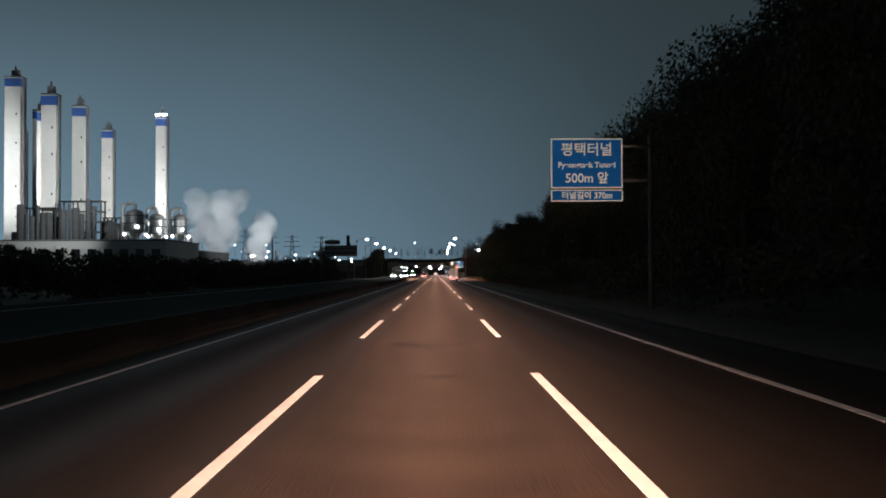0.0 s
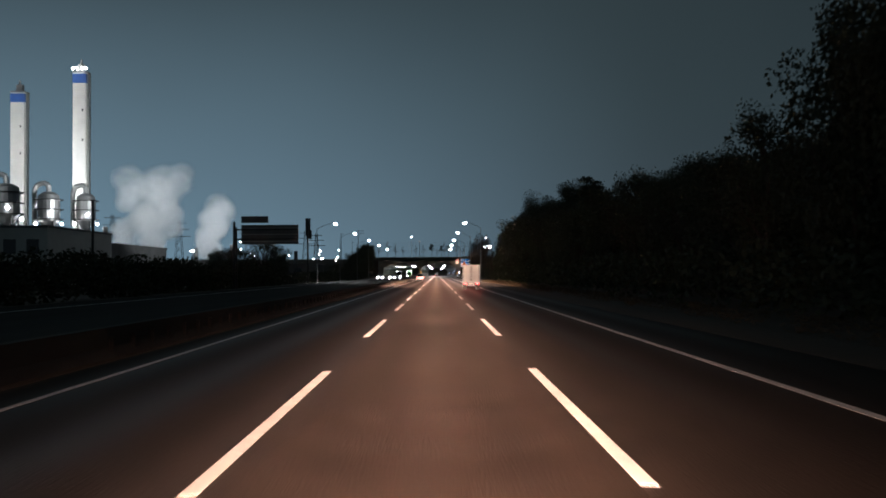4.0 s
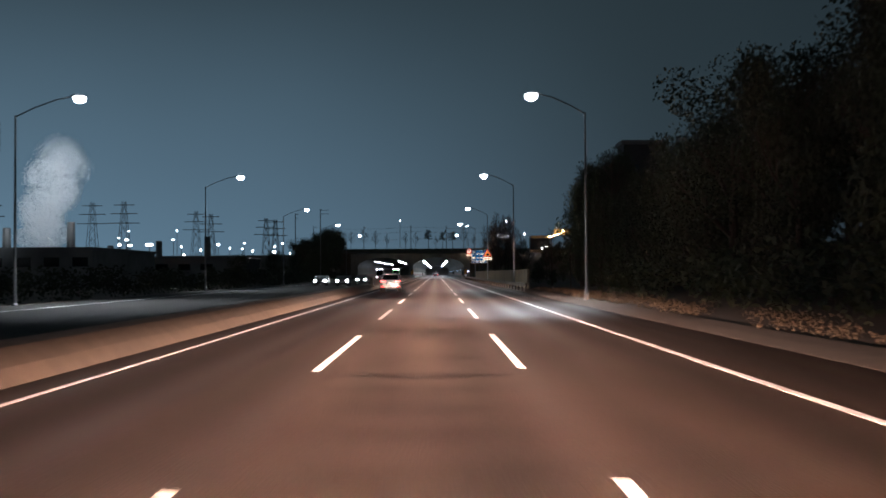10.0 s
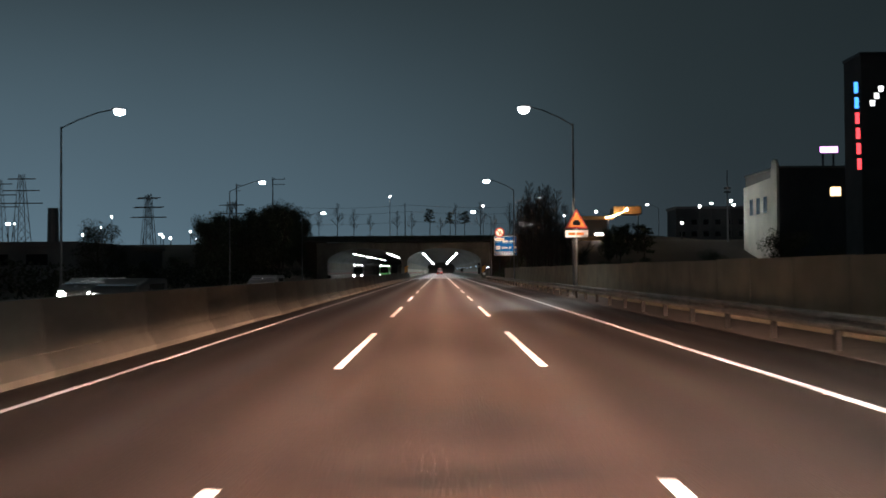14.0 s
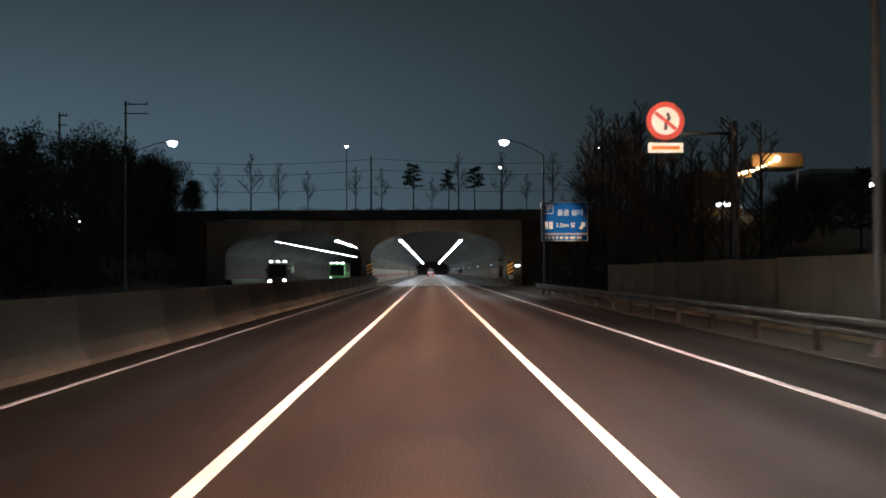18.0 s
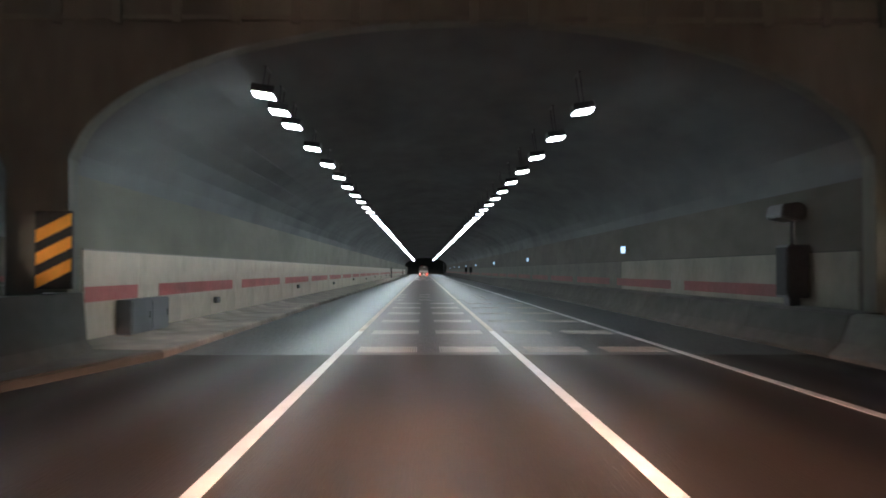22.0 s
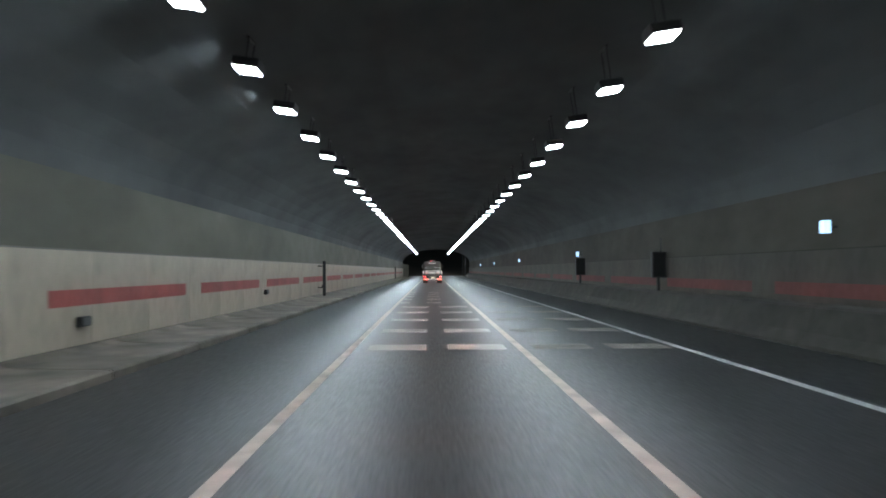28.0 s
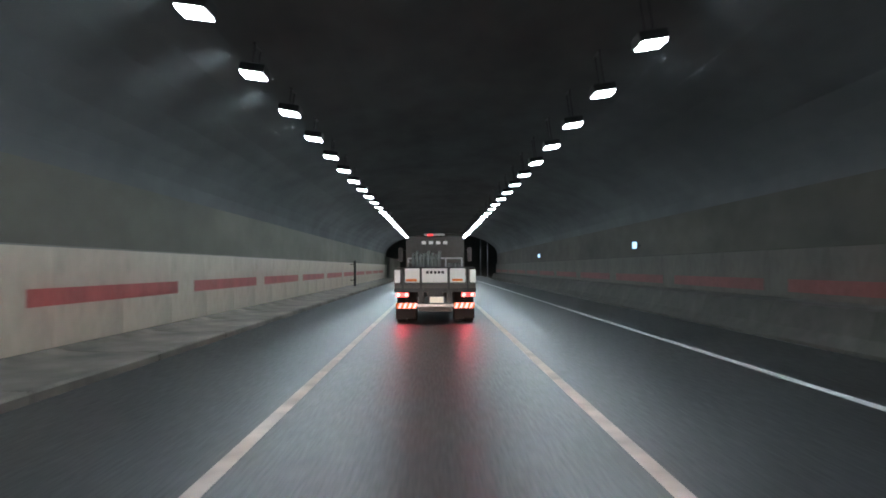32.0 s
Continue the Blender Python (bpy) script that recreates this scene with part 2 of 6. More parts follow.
RUBBER = material("rubber", (0.014, 0.0135, 0.0135), (0.009, 0.009, 0.009), rough=0.85, scale=20, bump=0.2)
BARK = material("bark", (0.055, 0.042, 0.032), (0.03, 0.024, 0.02), rough=0.95, scale=14, bump=0.6, stretch=(1, 1, 0.3))
LEAF = material("dark_foliage", (0.035, 0.045, 0.022), (0.018, 0.026, 0.014), rough=0.8, scale=2, vary=0.3)
TWIG = material("bare_twigs", (0.06, 0.045, 0.035), (0.035, 0.028, 0.022), rough=0.9, scale=6, vary=0.3)
DRY = material("dry_grass", (0.085, 0.062, 0.036), (0.05, 0.038, 0.023), rough=0.95, scale=3, vary=0.2)
SIGN_BLUE = material("sign_blue", (0.006, 0.13, 0.46), (0.005, 0.115, 0.41), rough=0.75, spec=0.05, scale=3, stains=0.1)
SIGN_WHITE = material("sign_white", (0.86, 0.86, 0.84), (0.78, 0.78, 0.76), rough=0.4, scale=5)
SIGN_RED = material("sign_red", (0.62, 0.05, 0.03), (0.5, 0.04, 0.03), rough=0.45, scale=5)
SIGN_ORANGE = material("sign_orange", (0.85, 0.22, 0.02), (0.75, 0.18, 0.02), rough=0.45, scale=5)
HAZARD = material("hazard_orange", (0.95, 0.40, 0.04), (0.88, 0.35, 0.03), rough=0.45, scale=5)
SIGN_BLACK = material("sign_black", (0.012, 0.012, 0.012), (0.02, 0.02, 0.02), rough=0.6, scale=5)
STACK = material("stack_cladding", (0.62, 0.62, 0.60), (0.52, 0.52, 0.50), rough=0.6, scale=0.5, stains=0.2, stain_scale=0.06)
STACK_BLUE = material("stack_blue", (0.03, 0.10, 0.34), (0.025, 0.085, 0.28), rough=0.6, scale=0.6)
FACADE = material("dark_facade", (0.06, 0.062, 0.065), (0.04, 0.042, 0.045), rough=0.8, scale=0.6, stains=0.3, stain_scale=0.12)
PLANT_GREY = material("plant_grey", (0.18, 0.185, 0.19), (0.11, 0.115, 0.12), rough=0.7, scale=0.4, stains=0.4, stain_scale=0.1)
LED = material("lamp_led", (0.8, 0.8, 0.8), rough=0.3, emit=(0.86, 0.93, 1.0), power=60)
TUBE_LED = material("tunnel_led", (0.8, 0.8, 0.8), rough=0.3, emit=(0.75, 0.905, 1.0), power=90)
SITE_LIGHT = material("floodlight", (0.8, 0.8, 0.8), rough=0.3, emit=(0.9, 0.96, 1.0), power=40)
WARM_WINDOW = material("warm_window", (0.8, 0.5, 0.2), rough=0.3, emit=(1.0, 0.72, 0.4), power=2.5)
AMBER_LIGHT = material("amber_light", (0.8, 0.5, 0.2), rough=0.3, emit=(1.0, 0.66, 0.32), power=30)
AMBER_DIM = material("side_marker_amber", (0.8, 0.35, 0.1), rough=0.3, emit=(1.0, 0.42, 0.16), power=1.6)
TAIL_RED = material("tail_light_red", (0.5, 0.01, 0.01), rough=0.2, emit=(1.0, 0.05, 0.05), power=2.0)
TAIL_HOT = material("tail_light_hot", (0.8, 0.2, 0.15), rough=0.2, emit=(1.0, 0.20, 0.20), power=3.0)
# on number plates this glow stands in for the plate lamp's light
PLATE_GLOW = material("number_plate", (0.8, 0.78, 0.7), rough=0.5, emit=(1.0, 0.88, 0.65), power=0.25)
WHITE_PAINT = material("white_vehicle_paint", (0.56, 0.55, 0.53), (0.52, 0.51, 0.49), rough=0.13, scale=2)
SILVER = material("silver_vehicle_paint", (0.46, 0.46, 0.46), (0.42, 0.42, 0.42), rough=0.25, metal=0.45, scale=3)
GLASS_DARK = material("tinted_glass", (0.012, 0.013, 0.015), (0.01, 0.01, 0.012), rough=0.08, scale=2)
CHROME = material("chrome", (0.7, 0.7, 0.7), rough=0.15, metal=1.0, scale=4)


# ---- building helpers ----


class Shape:
    """Collects vertices and faces of one mesh."""

    def __init__(self):
        self.v, self.f = [], []

    def add(self, verts, faces):
        o = len(self.v)
        self.v += [tuple(p) for p in verts]
        self.f += [tuple(i + o for i in q) for q in faces]
        return self

    def box(self, x0, x1, y0, y1, z0, z1):
        return self.add([(x0, y0, z0), (x1, y0, z0), (x1, y1, z0), (x0, y1, z0), (x0, y0, z1), (x1, y0, z1), (x1, y1, z1), (x0, y1, z1)],
                        [(0, 3, 2, 1), (4, 5, 6, 7), (0, 1, 5, 4), (1, 2, 6, 5), (2, 3, 7, 6), (3, 0, 4, 7)])

    def tube(self, p0, p1, r0, r1=None, seg=8, caps=True):
        p0, p1 = Vector(p0), Vector(p1)
        r1 = r0 if r1 is None else r1
        d = (p1 - p0).normalized()
        a = d.cross(Vector((0, 0, 1)) if abs(d.z) < 0.9 else Vector((1, 0, 0))).normalized()
        b = d.cross(a)
        ring = [(math.cos(2 * math.pi * i / seg), math.sin(2 * math.pi * i / seg)) for i in range(seg)]
        vs = [p0 + (a * c + b * s) * r0 for c, s in ring] + [p1 + (a * c + b * s) * r1 for c, s in ring]
        fs = [(i, (i + 1) % seg, seg + (i + 1) % seg, seg + i) for i in range(seg)]
        if caps:
            fs += [tuple(range(seg - 1, -1, -1)), tuple(range(seg, 2 * seg))]
        return self.add(vs, fs)

    def path(self, pts, r, seg=6):
        for a, b in zip(pts, pts[1:]):
            self.tube(a, b, r, r, seg)
        return self

    def lathe(self, centre, profile, seg=16, axis="z"):
        vs, fs = [], []
        n = len(profile)
        for i in range(seg):
            c, s = math.cos(2 * math.pi * i / seg), math.sin(2 * math.pi * i / seg)
            for r, h in profile:
                p = (r * c, r * s, h) if axis == "z" else (h, r * c, r * s) if axis == "x" else (r * c, h, r * s)
                vs.append((centre[0] + p[0], centre[1] + p[1], centre[2] + p[2]))
        for i in range(seg):
            j = (i + 1) % seg
            for q in range(n - 1):
                fs.append((i * n + q, j * n + q, j * n + q + 1, i * n + q + 1))
        return self.add(vs, fs)

    def prism(self, outline, axis, lo, hi):
        """outline: points in the plane across the axis, in order; extruded from lo to hi."""
        def at(p, h):
            return (h, p[0], p[1]) if axis == "x" else (p[0], h, p[1]) if axis == "y" else (p[0], p[1], h)
        n = len(outline)
        return self.add([at(p, lo) for p in outline] + [at(p, hi) for p in outline],
                        [tuple(range(n)), tuple(range(2 * n - 1, n - 1, -1))] + [(i, n + i, n + (i + 1) % n, (i + 1) % n) for i in range(n)])

    def sweep(self, profile, y0, y1, step=None, closed=True):
        """A profile of (x, z) run along y."""
        n = len(profile)
        k = max(1, int((y1 - y0) / step)) if step else 1
        vs = [(x, y0 + (y1 - y0) * j / k, z) for j in range(k + 1) for x, z in profile]
        fs = []
        for j in range(k):
            for i in range(n if closed else n - 1):
                a, b = j * n + i, j * n + (i + 1) % n
                fs.append((a, a + n, b + n, b))
        if closed:
            fs += [tuple(range(n)), tuple(range((k + 1) * n - 1, k * n - 1, -1))]
        return self.add(vs, fs)

    def mesh(self, name, mat, bevel=0.0, smooth=False):
        me = bpy.data.meshes.new(name)
        me.from_pydata(self.v, [], self.f)
        bm = bmesh.new()
        bm.from_mesh(me)
        bmesh.ops.recalc_face_normals(bm, faces=bm.faces)
        if bevel:
            bmesh.ops.bevel(bm, geom=bm.edges[:], offset=bevel, segments=2, affect="EDGES", clamp_overlap=True)
        bm.to_mesh(me)
        bm.free()
        me.materials.append(mat)
        if smooth:
            for p in me.polygons:
                p.use_smooth = True
        return me


def part(name, shape, mat, parent, label="", bevel=0.0, smooth=False):
    ob = new(name, shape.mesh(name, mat, bevel, smooth))
    ob.parent = parent
    return tagged(ob, label)


def thing(name, label, category, m=None, group="", kind=""):
    ob = new(name)
    ob.empty_display_size = 0.3
    if m is not None:
        ob.matrix_world = m
    return tagged(ob, label, category, group, kind)


def solid(name, shape, mat, label, category, kind="", group="", bevel=0.0, smooth=False, m=None):
    ob = new(name, shape.mesh(name, mat, bevel, smooth))
    if m is not None:
        ob.matrix_world = m
    return tagged(ob, label, category, group, kind)


def like(name, me, parent, at):
    """Another object on a shared mesh, as a part of parent."""
    ob = new(name, me)
    ob.parent, ob.location = parent, at
    return ob


def lettering(name, words, size, at, mat, parent, spread=1.0, bold=0.010):
    """Raised letters in the plane that faces the traffic (towards -y)."""
    cu = bpy.data.curves.new(name, "FONT")
    cu.body, cu.size, cu.align_x, cu.align_y = words, size, "CENTER", "CENTER"
    cu.extrude, cu.space_character, cu.offset = 0.004, spread, bold
    tmp = new(name, cu)
    me = bpy.data.meshes.new_from_object(tmp.evaluated_get(bpy.context.evaluated_depsgraph_get()))
    bpy.data.objects.remove(tmp)
    me.materials.clear()
    me.materials.append(mat)
    ob = new(name, me)
    ob.parent = parent
    ob.matrix_local = pose(*at, 90, 0, 0)
    return ob

# ---- ground, road and tunnel ----


def ground_z(x, y):
    z = -0.05
    if y > 571.2:
        side = (1 - ease(34, 70, -x)) * (1 - ease(45, 110, x))
        cut = ease(945.0, 945.8, y) * ease(-40, -30, x) * (1 - ease(16, 24, x))      # the cutting beyond the far mouth
        z = (8.1 + 1.6 * ease(572, 581, y)) * side * (1 - ease(960, 1100, y)) * (1 - cut) - 0.05
        z += 16 * ease(1000, 1060, y) * (1 - ease(1500, 2200, y))      # added bank that hides the sky behind the far mouth
    else:
        if x > 9.8:
            z += (8.5 - 5.0 * ease(120, 150, y) * (1 - ease(235, 260, y))) * ease(12, 34, x) * (1 - ease(290, 350, y))
            z += 8.2 * ease(11.5, 22, x) * ease(520, 571, y)
        if x < -24.6:
            z += 8.0 * ease(-26, -34, x) * ease(500, 571, y) - 0.3 * ease(-25, -30, x)
    if abs(x) > 12 and y < 571:
        z += 0.25 * noise.noise(Vector((x * 0.11, y * 0.07, 3)))
    return z


def build_ground():
    xs = [-2600, -1300, -600, -300, -160, -100, -70, -50, -40, -34, -31, -28, -26.5, -25.2, -24.4, -8, 8.9, 9.4, 10.2, 11, 12, 13.5, 15.5, 18, 21, 25, 30, 36, 45, 60, 80, 120, 250, 600, 1300, 2600]
    ys = [-900, -400, -200] + [-120 + 23 * i for i in range(30)] + [560, 566, 570.8, 571.3, 573, 576, 580, 586, 600, 640, 700, 800, 900, 944.9, 945.9, 952, 960, 1000, 1020, 1040, 1060, 1100, 1400, 2200, 3600]
    s = Shape()
    s.v = [(x, y, ground_z(x, y)) for y in ys for x in xs]
    n = len(xs)
    for j in range(len(ys) - 1):
        for i in range(n - 1):
            if (570.5 < ys[j] < 571 or 944.5 < ys[j] < 945.5) and -24.5 < xs[i] and xs[i + 1] < 9.5:
                continue
            a = j * n + i
            s.f.append((a, a + 1, a + n + 1, a + n))
    solid("ground", s, SOIL, "dark bare soil and dry verge beside the road", "ground", "structure", smooth=True)


build_ground()
LANES = [(-6.15, -0.3), (8.75, -0.3), (8.75, 0.0), (1.8, 0.0), (-1.8, 0.0), (-6.15, 0.0)]
solid("road", Shape().sweep(LANES, -260, PORTAL - 0.01, 40), ASPHALT, "dark worn asphalt carriageway with three lanes", "road", "structure")
solid("tunnel_road", Shape().sweep(LANES, PORTAL, 1010, 40), TUNNEL_ASPHALT, "grey polished asphalt carriageway inside the tunnel", "road", "structure")
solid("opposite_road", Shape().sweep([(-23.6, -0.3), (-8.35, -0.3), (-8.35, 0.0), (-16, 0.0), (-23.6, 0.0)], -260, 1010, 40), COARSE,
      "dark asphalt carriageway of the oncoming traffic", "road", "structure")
solid("median_strip", Shape().box(-8.35, -6.15, -260, PORTAL - 0.7, -0.3, -0.01), SOIL, "dusty strip under the median barrier", "median", "structure")

# lane markings: dashes 10 m long, 20 m apart, then solid lines before and in the tunnel
dash_me = Shape().box(-0.075, 0.075, 0, 10.1, 0.0005, 0.005).mesh("dash", PAINT)
for k in range(-10, 21):
    for x in (-1.8, 1.8):
        ob = new("lane_dash", dash_me)
        ob.location = (x, 27.0 + 20 * k + (0.0 if x < 0 else 0.3), 0)
        tagged(ob, "white painted lane dash on dark asphalt", "road marking", "lane dashes", "structure")
for x in (-1.84, 1.8):
    for y0, y1, mat in ((447, PORTAL + 8, PAINT), (PORTAL + 8, 1005, WARM_WORN_PAINT)):
        solid("lane_line", Shape().sweep([(x - 0.08, 0.0005), (x + 0.08, 0.0005), (x + 0.08, 0.005), (x - 0.08, 0.005)], y0, y1, 50), mat,
              "solid white painted lane line" if mat is PAINT else "worn dull lane line in the tunnel, tinted warm for the headlights", "road marking", "structure")
for x, w in ((-5.39, 0.055), (5.24, 0.08)):
    solid("edge_line", Shape().sweep([(x - w, 0.0005), (x + w, 0.0005), (x + w, 0.005), (x - w, 0.005)], -260, 1005 if x > 0 else PORTAL - 8, 50), PAINT,
          "solid white painted edge line", "road marking", "structure")
for x in (-9.6, -20.3):
    solid("edge_line", Shape().sweep([(x - 0.07, 0.0005), (x + 0.07, 0.0005), (x + 0.07, 0.005), (x - 0.07, 0.005)], -260, 1005, 50), PAINT,
          "white painted edge line of the oncoming carriageway", "road marking", "structure")


def comb(x0, x1):
    """A block of narrow white bars along the road, as rumble marking."""
    s = Shape()
    n = max(3, int((x1 - x0) / 0.047))
    for i in range(n):
        x = x0 + (x1 - x0) * (i + 0.25) / n
        s.box(x, x + (x1 - x0) / n * 0.52, 0, 1.5, 0.0005, 0.006)
    return s


wide_me = comb(-0.63, 0.63).mesh("comb", BAR_PAINT)
slim_me = comb(-0.37, 0.37).mesh("comb", BAR_PAINT)
FADED_PAINT = material("faded_bar_paint", (0.44, 0.40, 0.35), (0.32, 0.29, 0.25), rough=0.8, scale=7, bump=0.15, stains=0.45, stain_scale=1.2)
faded_me = {w: comb(-w, w).mesh("comb", FADED_PAINT) for w in (0.63, 0.37)}
narrow_me = comb(-0.24, 0.24).mesh("comb", BAR_PAINT)
ROWS_A = [572.4, 578.6, 584.8, 591.0, 597.1, 603.3, 720.6, 726.8, 733.0, 739.2, 745.3]
ROWS_B = [609.5, 615.8, 622.0, 751.5, 757.7, 763.9, 770.1, 776.3]
for rows, mesh_used, centres in ((ROWS_A, wide_me, (-0.86, 0.86, 2.72, 4.38)), (ROWS_B, slim_me, (-1.5, 0.0, 1.85, 3.5))):
    for y in rows:
        for x in centres:
            ob = new("rumble_block", narrow_me if x == -1.5 else mesh_used if x < 1.2 else faded_me[0.63 if rows is ROWS_A else 0.37])
            ob.location = (x, y - 0.75, 0.001 if abs(abs(x) - 1.85) > 0.3 else 0.004)
            tagged(ob, "block of narrow white painted bars on the tunnel road", "road marking", "rumble blocks", "structure")

# ---- tunnel ----
C0, A0, SPRING, RISE = 0.92, 7.95, 3.6, 3.0      # centre, half span, spring line and rise of the vault


def vault_z(x):
    u = (x - C0) / A0
    return SPRING + RISE * math.sqrt(max(0.0, 1 - u * u))


def tube_part(mirror, crown):
    """The upright side walls, or the vault over them."""
    arc = []
    for i in range(0, 25):
        a = math.pi * (1 - i / 24)
        arc.append((C0 + A0 * math.cos(a), SPRING + RISE * math.sin(a)))
    if crown:
        loops = [arc + [(9.6, SPRING), (9.6, 7.3), (-7.6, 7.3), (-7.6, SPRING)]]
    elif crown is None:
        loops = [[(8.87, -0.3), (8.87, SPRING), (9.6, SPRING), (9.6, -0.3)]]
    else:
        loops = [[(-7.03, -0.3), (-7.03, SPRING), (-7.6, SPRING), (-7.6, -0.3)]]
    s = Shape()
    for lp in loops:
        s.sweep(lp, PORTAL, TUNNEL_END, 12)
    if mirror:
        s.v = [(-15.3 - x, y, z) for x, y, z in s.v]
    return s


for mirror in (False, True):
    solid("tunnel_side_wall", tube_part(mirror, False), VAULT, "grey-green concrete side wall of the road tunnel", "tunnel wall", "structure")
    solid("tunnel_side_wall", tube_part(mirror, None), BROWN_CONCRETE, "dark brown blotchy concrete side wall of the road tunnel", "tunnel wall", "structure")
    solid("ceiling", tube_part(mirror, True), CROWN, "concrete tunnel vault, coloured darker for the shade above the lamps", "ceiling", "structure")


def mx(x, mirror):
    return -15.3 - x if mirror else x


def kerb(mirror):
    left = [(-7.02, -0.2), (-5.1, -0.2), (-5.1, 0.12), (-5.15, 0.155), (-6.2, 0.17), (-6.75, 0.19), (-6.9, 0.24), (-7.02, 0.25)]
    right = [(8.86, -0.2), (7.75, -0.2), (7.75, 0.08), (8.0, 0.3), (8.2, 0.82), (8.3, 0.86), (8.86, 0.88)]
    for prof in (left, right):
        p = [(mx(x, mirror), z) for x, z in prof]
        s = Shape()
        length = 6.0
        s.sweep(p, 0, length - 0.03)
        # left kerb pale, right kerb darker brown
        me = s.mesh("kerb_stone", KERB if prof is left else BROWN_KERB)
        top = tagged(new("tunnel_kerb"), "grey concrete kerb along the foot of the tunnel wall", "kerb", "", "structure")
        y = PORTAL - 0.75
        while y < TUNNEL_END - length and (not mirror or y < 640):
            like("kerb_stone", me, top, (0, y, 0))
            y += length


kerb(False)
kerb(True)
taper = Shape()
ring = [(-6.4, -0.2), (-5.1, -0.2), (-5.1, 0.12), (-5.15, 0.155), (-6.4, 0.17)]
taper.add([(-6.4 + 0.06 * (x + 6.4), PORTAL - 9, z) for x, z in ring] + [(x, PORTAL - 0.78, z) for x, z in ring],
          [(0, 1, 2, 3, 4), (9, 8, 7, 6, 5)] + [(i, 5 + i, 5 + (i + 1) % 5, (i + 1) % 5) for i in range(5)])
# taper takes the darker kerb colour in place of being unlit
solid("kerb_taper", taper, BROWN_KERB, "tapered concrete kerb that leads into the tunnel", "kerb", "structure")


def wall_panels(x, face, mat, red, name, y_end, label, shift, foot=0.26, near_mat=None):
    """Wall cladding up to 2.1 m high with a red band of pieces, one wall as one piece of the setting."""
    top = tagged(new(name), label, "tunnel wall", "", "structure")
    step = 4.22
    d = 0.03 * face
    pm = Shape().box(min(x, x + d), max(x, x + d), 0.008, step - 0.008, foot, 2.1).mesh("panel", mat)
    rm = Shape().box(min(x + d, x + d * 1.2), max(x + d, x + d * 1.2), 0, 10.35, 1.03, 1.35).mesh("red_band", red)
    cm = Shape().box(min(x, x + d * 1.4), max(x, x + d * 1.4), 0, step, 2.1, 2.13).mesh("ledge", CONCRETE if mat is WALL_PANEL else BROWN_CONCRETE)
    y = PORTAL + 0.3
    fm = Shape().box(min(x, x + d), max(x, x + d), 0.008, step - 0.008, foot, 2.1).mesh("panel", near_mat) if near_mat else pm
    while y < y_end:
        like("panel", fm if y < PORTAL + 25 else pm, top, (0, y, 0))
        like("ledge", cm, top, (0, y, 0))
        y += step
    for first, last, pitch in ((577.3, 704, 12.28), (716.6, y_end - 8, 12.28)):     # the band starts anew half-way
        y = first + shift
        while y < min(last, y_end - 8):
            like("red_band", rm, top, (0, y, 0))
            y += pitch
    if shift == 0:
        part("red_band", Shape().box(min(x + d, x + d * 1.2), max(x + d, x + d * 1.2), PORTAL + 0.4, 575.3, 1.03, 1.35), red, top)
    return top


wall_panels(-7.03, 1, WALL_PANEL, RED_BAND, "tunnel_wall_left", TUNNEL_END, "cream wall cladding with a broken red band", 0.0)
wall_panels(8.87, -1, DARK_PANEL, DULL_RED, "tunnel_wall_right", TUNNEL_END, "dark brown wall cladding with a dull red band, paler near the portal", -2.2, 0.885, PORTAL_PANEL)
wall_panels(-24.17, 1, DARK_PANEL, DULL_RED, "tunnel_wall_far", 720, "dark brown wall cladding with a dull red band in the oncoming tube", -2.2)
wall_panels(-8.27, -1, WALL_PANEL, RED_BAND, "tunnel_wall_middle", 640, "cream wall cladding of the oncoming tube", 0.0)


def tunnel_lamp(drop):
    t = thing("tunnel_lamp", "white-glowing LED floodlight hung under the tunnel vault", "tunnel lamp", group="tunnel lamps")
    part("housing", Shape().prism([(-0.3, 0.12), (0.3, 0.12), (0.37, 0.0), (0.37, -0.06), (-0.37, -0.06), (-0.37, 0.0)], "x", -0.25, 0.25), DARK_STEEL, t, bevel=0.01)
    part("diffuser", Shape().prism([(-0.34, -0.062), (0.34, -0.062), (0.30, -0.10), (-0.30, -0.10)], "x", -0.21, 0.21), TUBE_LED, t, "bright white diffuser")
    br = Shape()
    for y in (-0.3, 0.3):
        br.tube((0, y, 0.10), (0, y, drop), 0.014, seg=5)
    br.box(-0.03, 0.03, -0.36, 0.36, drop - 0.02, drop + 0.01)
    part("bracket", br, DARK_STEEL, t)
    return t


lamp0, lamp1 = tunnel_lamp(0.50), tunnel_lamp(0.83)
lamp0.matrix_world = pose(-3.55, 577.4, 5.55, 0, 8, 0)
lamp1.matrix_world = pose(3.68, 574.72, 5.55, 0, -8, 0)
for x, first, tilt in ((-3.55, 577.4, 8), (3.68, 574.72, -8)):
    for k in range(0, 74):
        y = first + 5.0 * k
        if y > 940 or k == 0:
            continue
        copy_thing(lamp0 if x < 0 else lamp1, pose(x, y, 5.55, 0, tilt, 0))
for y in (572.6, 575.0):
    copy_thing(lamp0, pose(-3.55, y, 5.55, 0, 8, 0))
for x, first, tilt in ((-18.95, 576.6, 12), (-11.4, 574.0, -12)):
    for k in range(0, 30 if x < -15 else 16):
        copy_thing(lamp0 if x > -15 else lamp1, pose(x, first + 4.6 * k, 5.55, 0, tilt, 0))


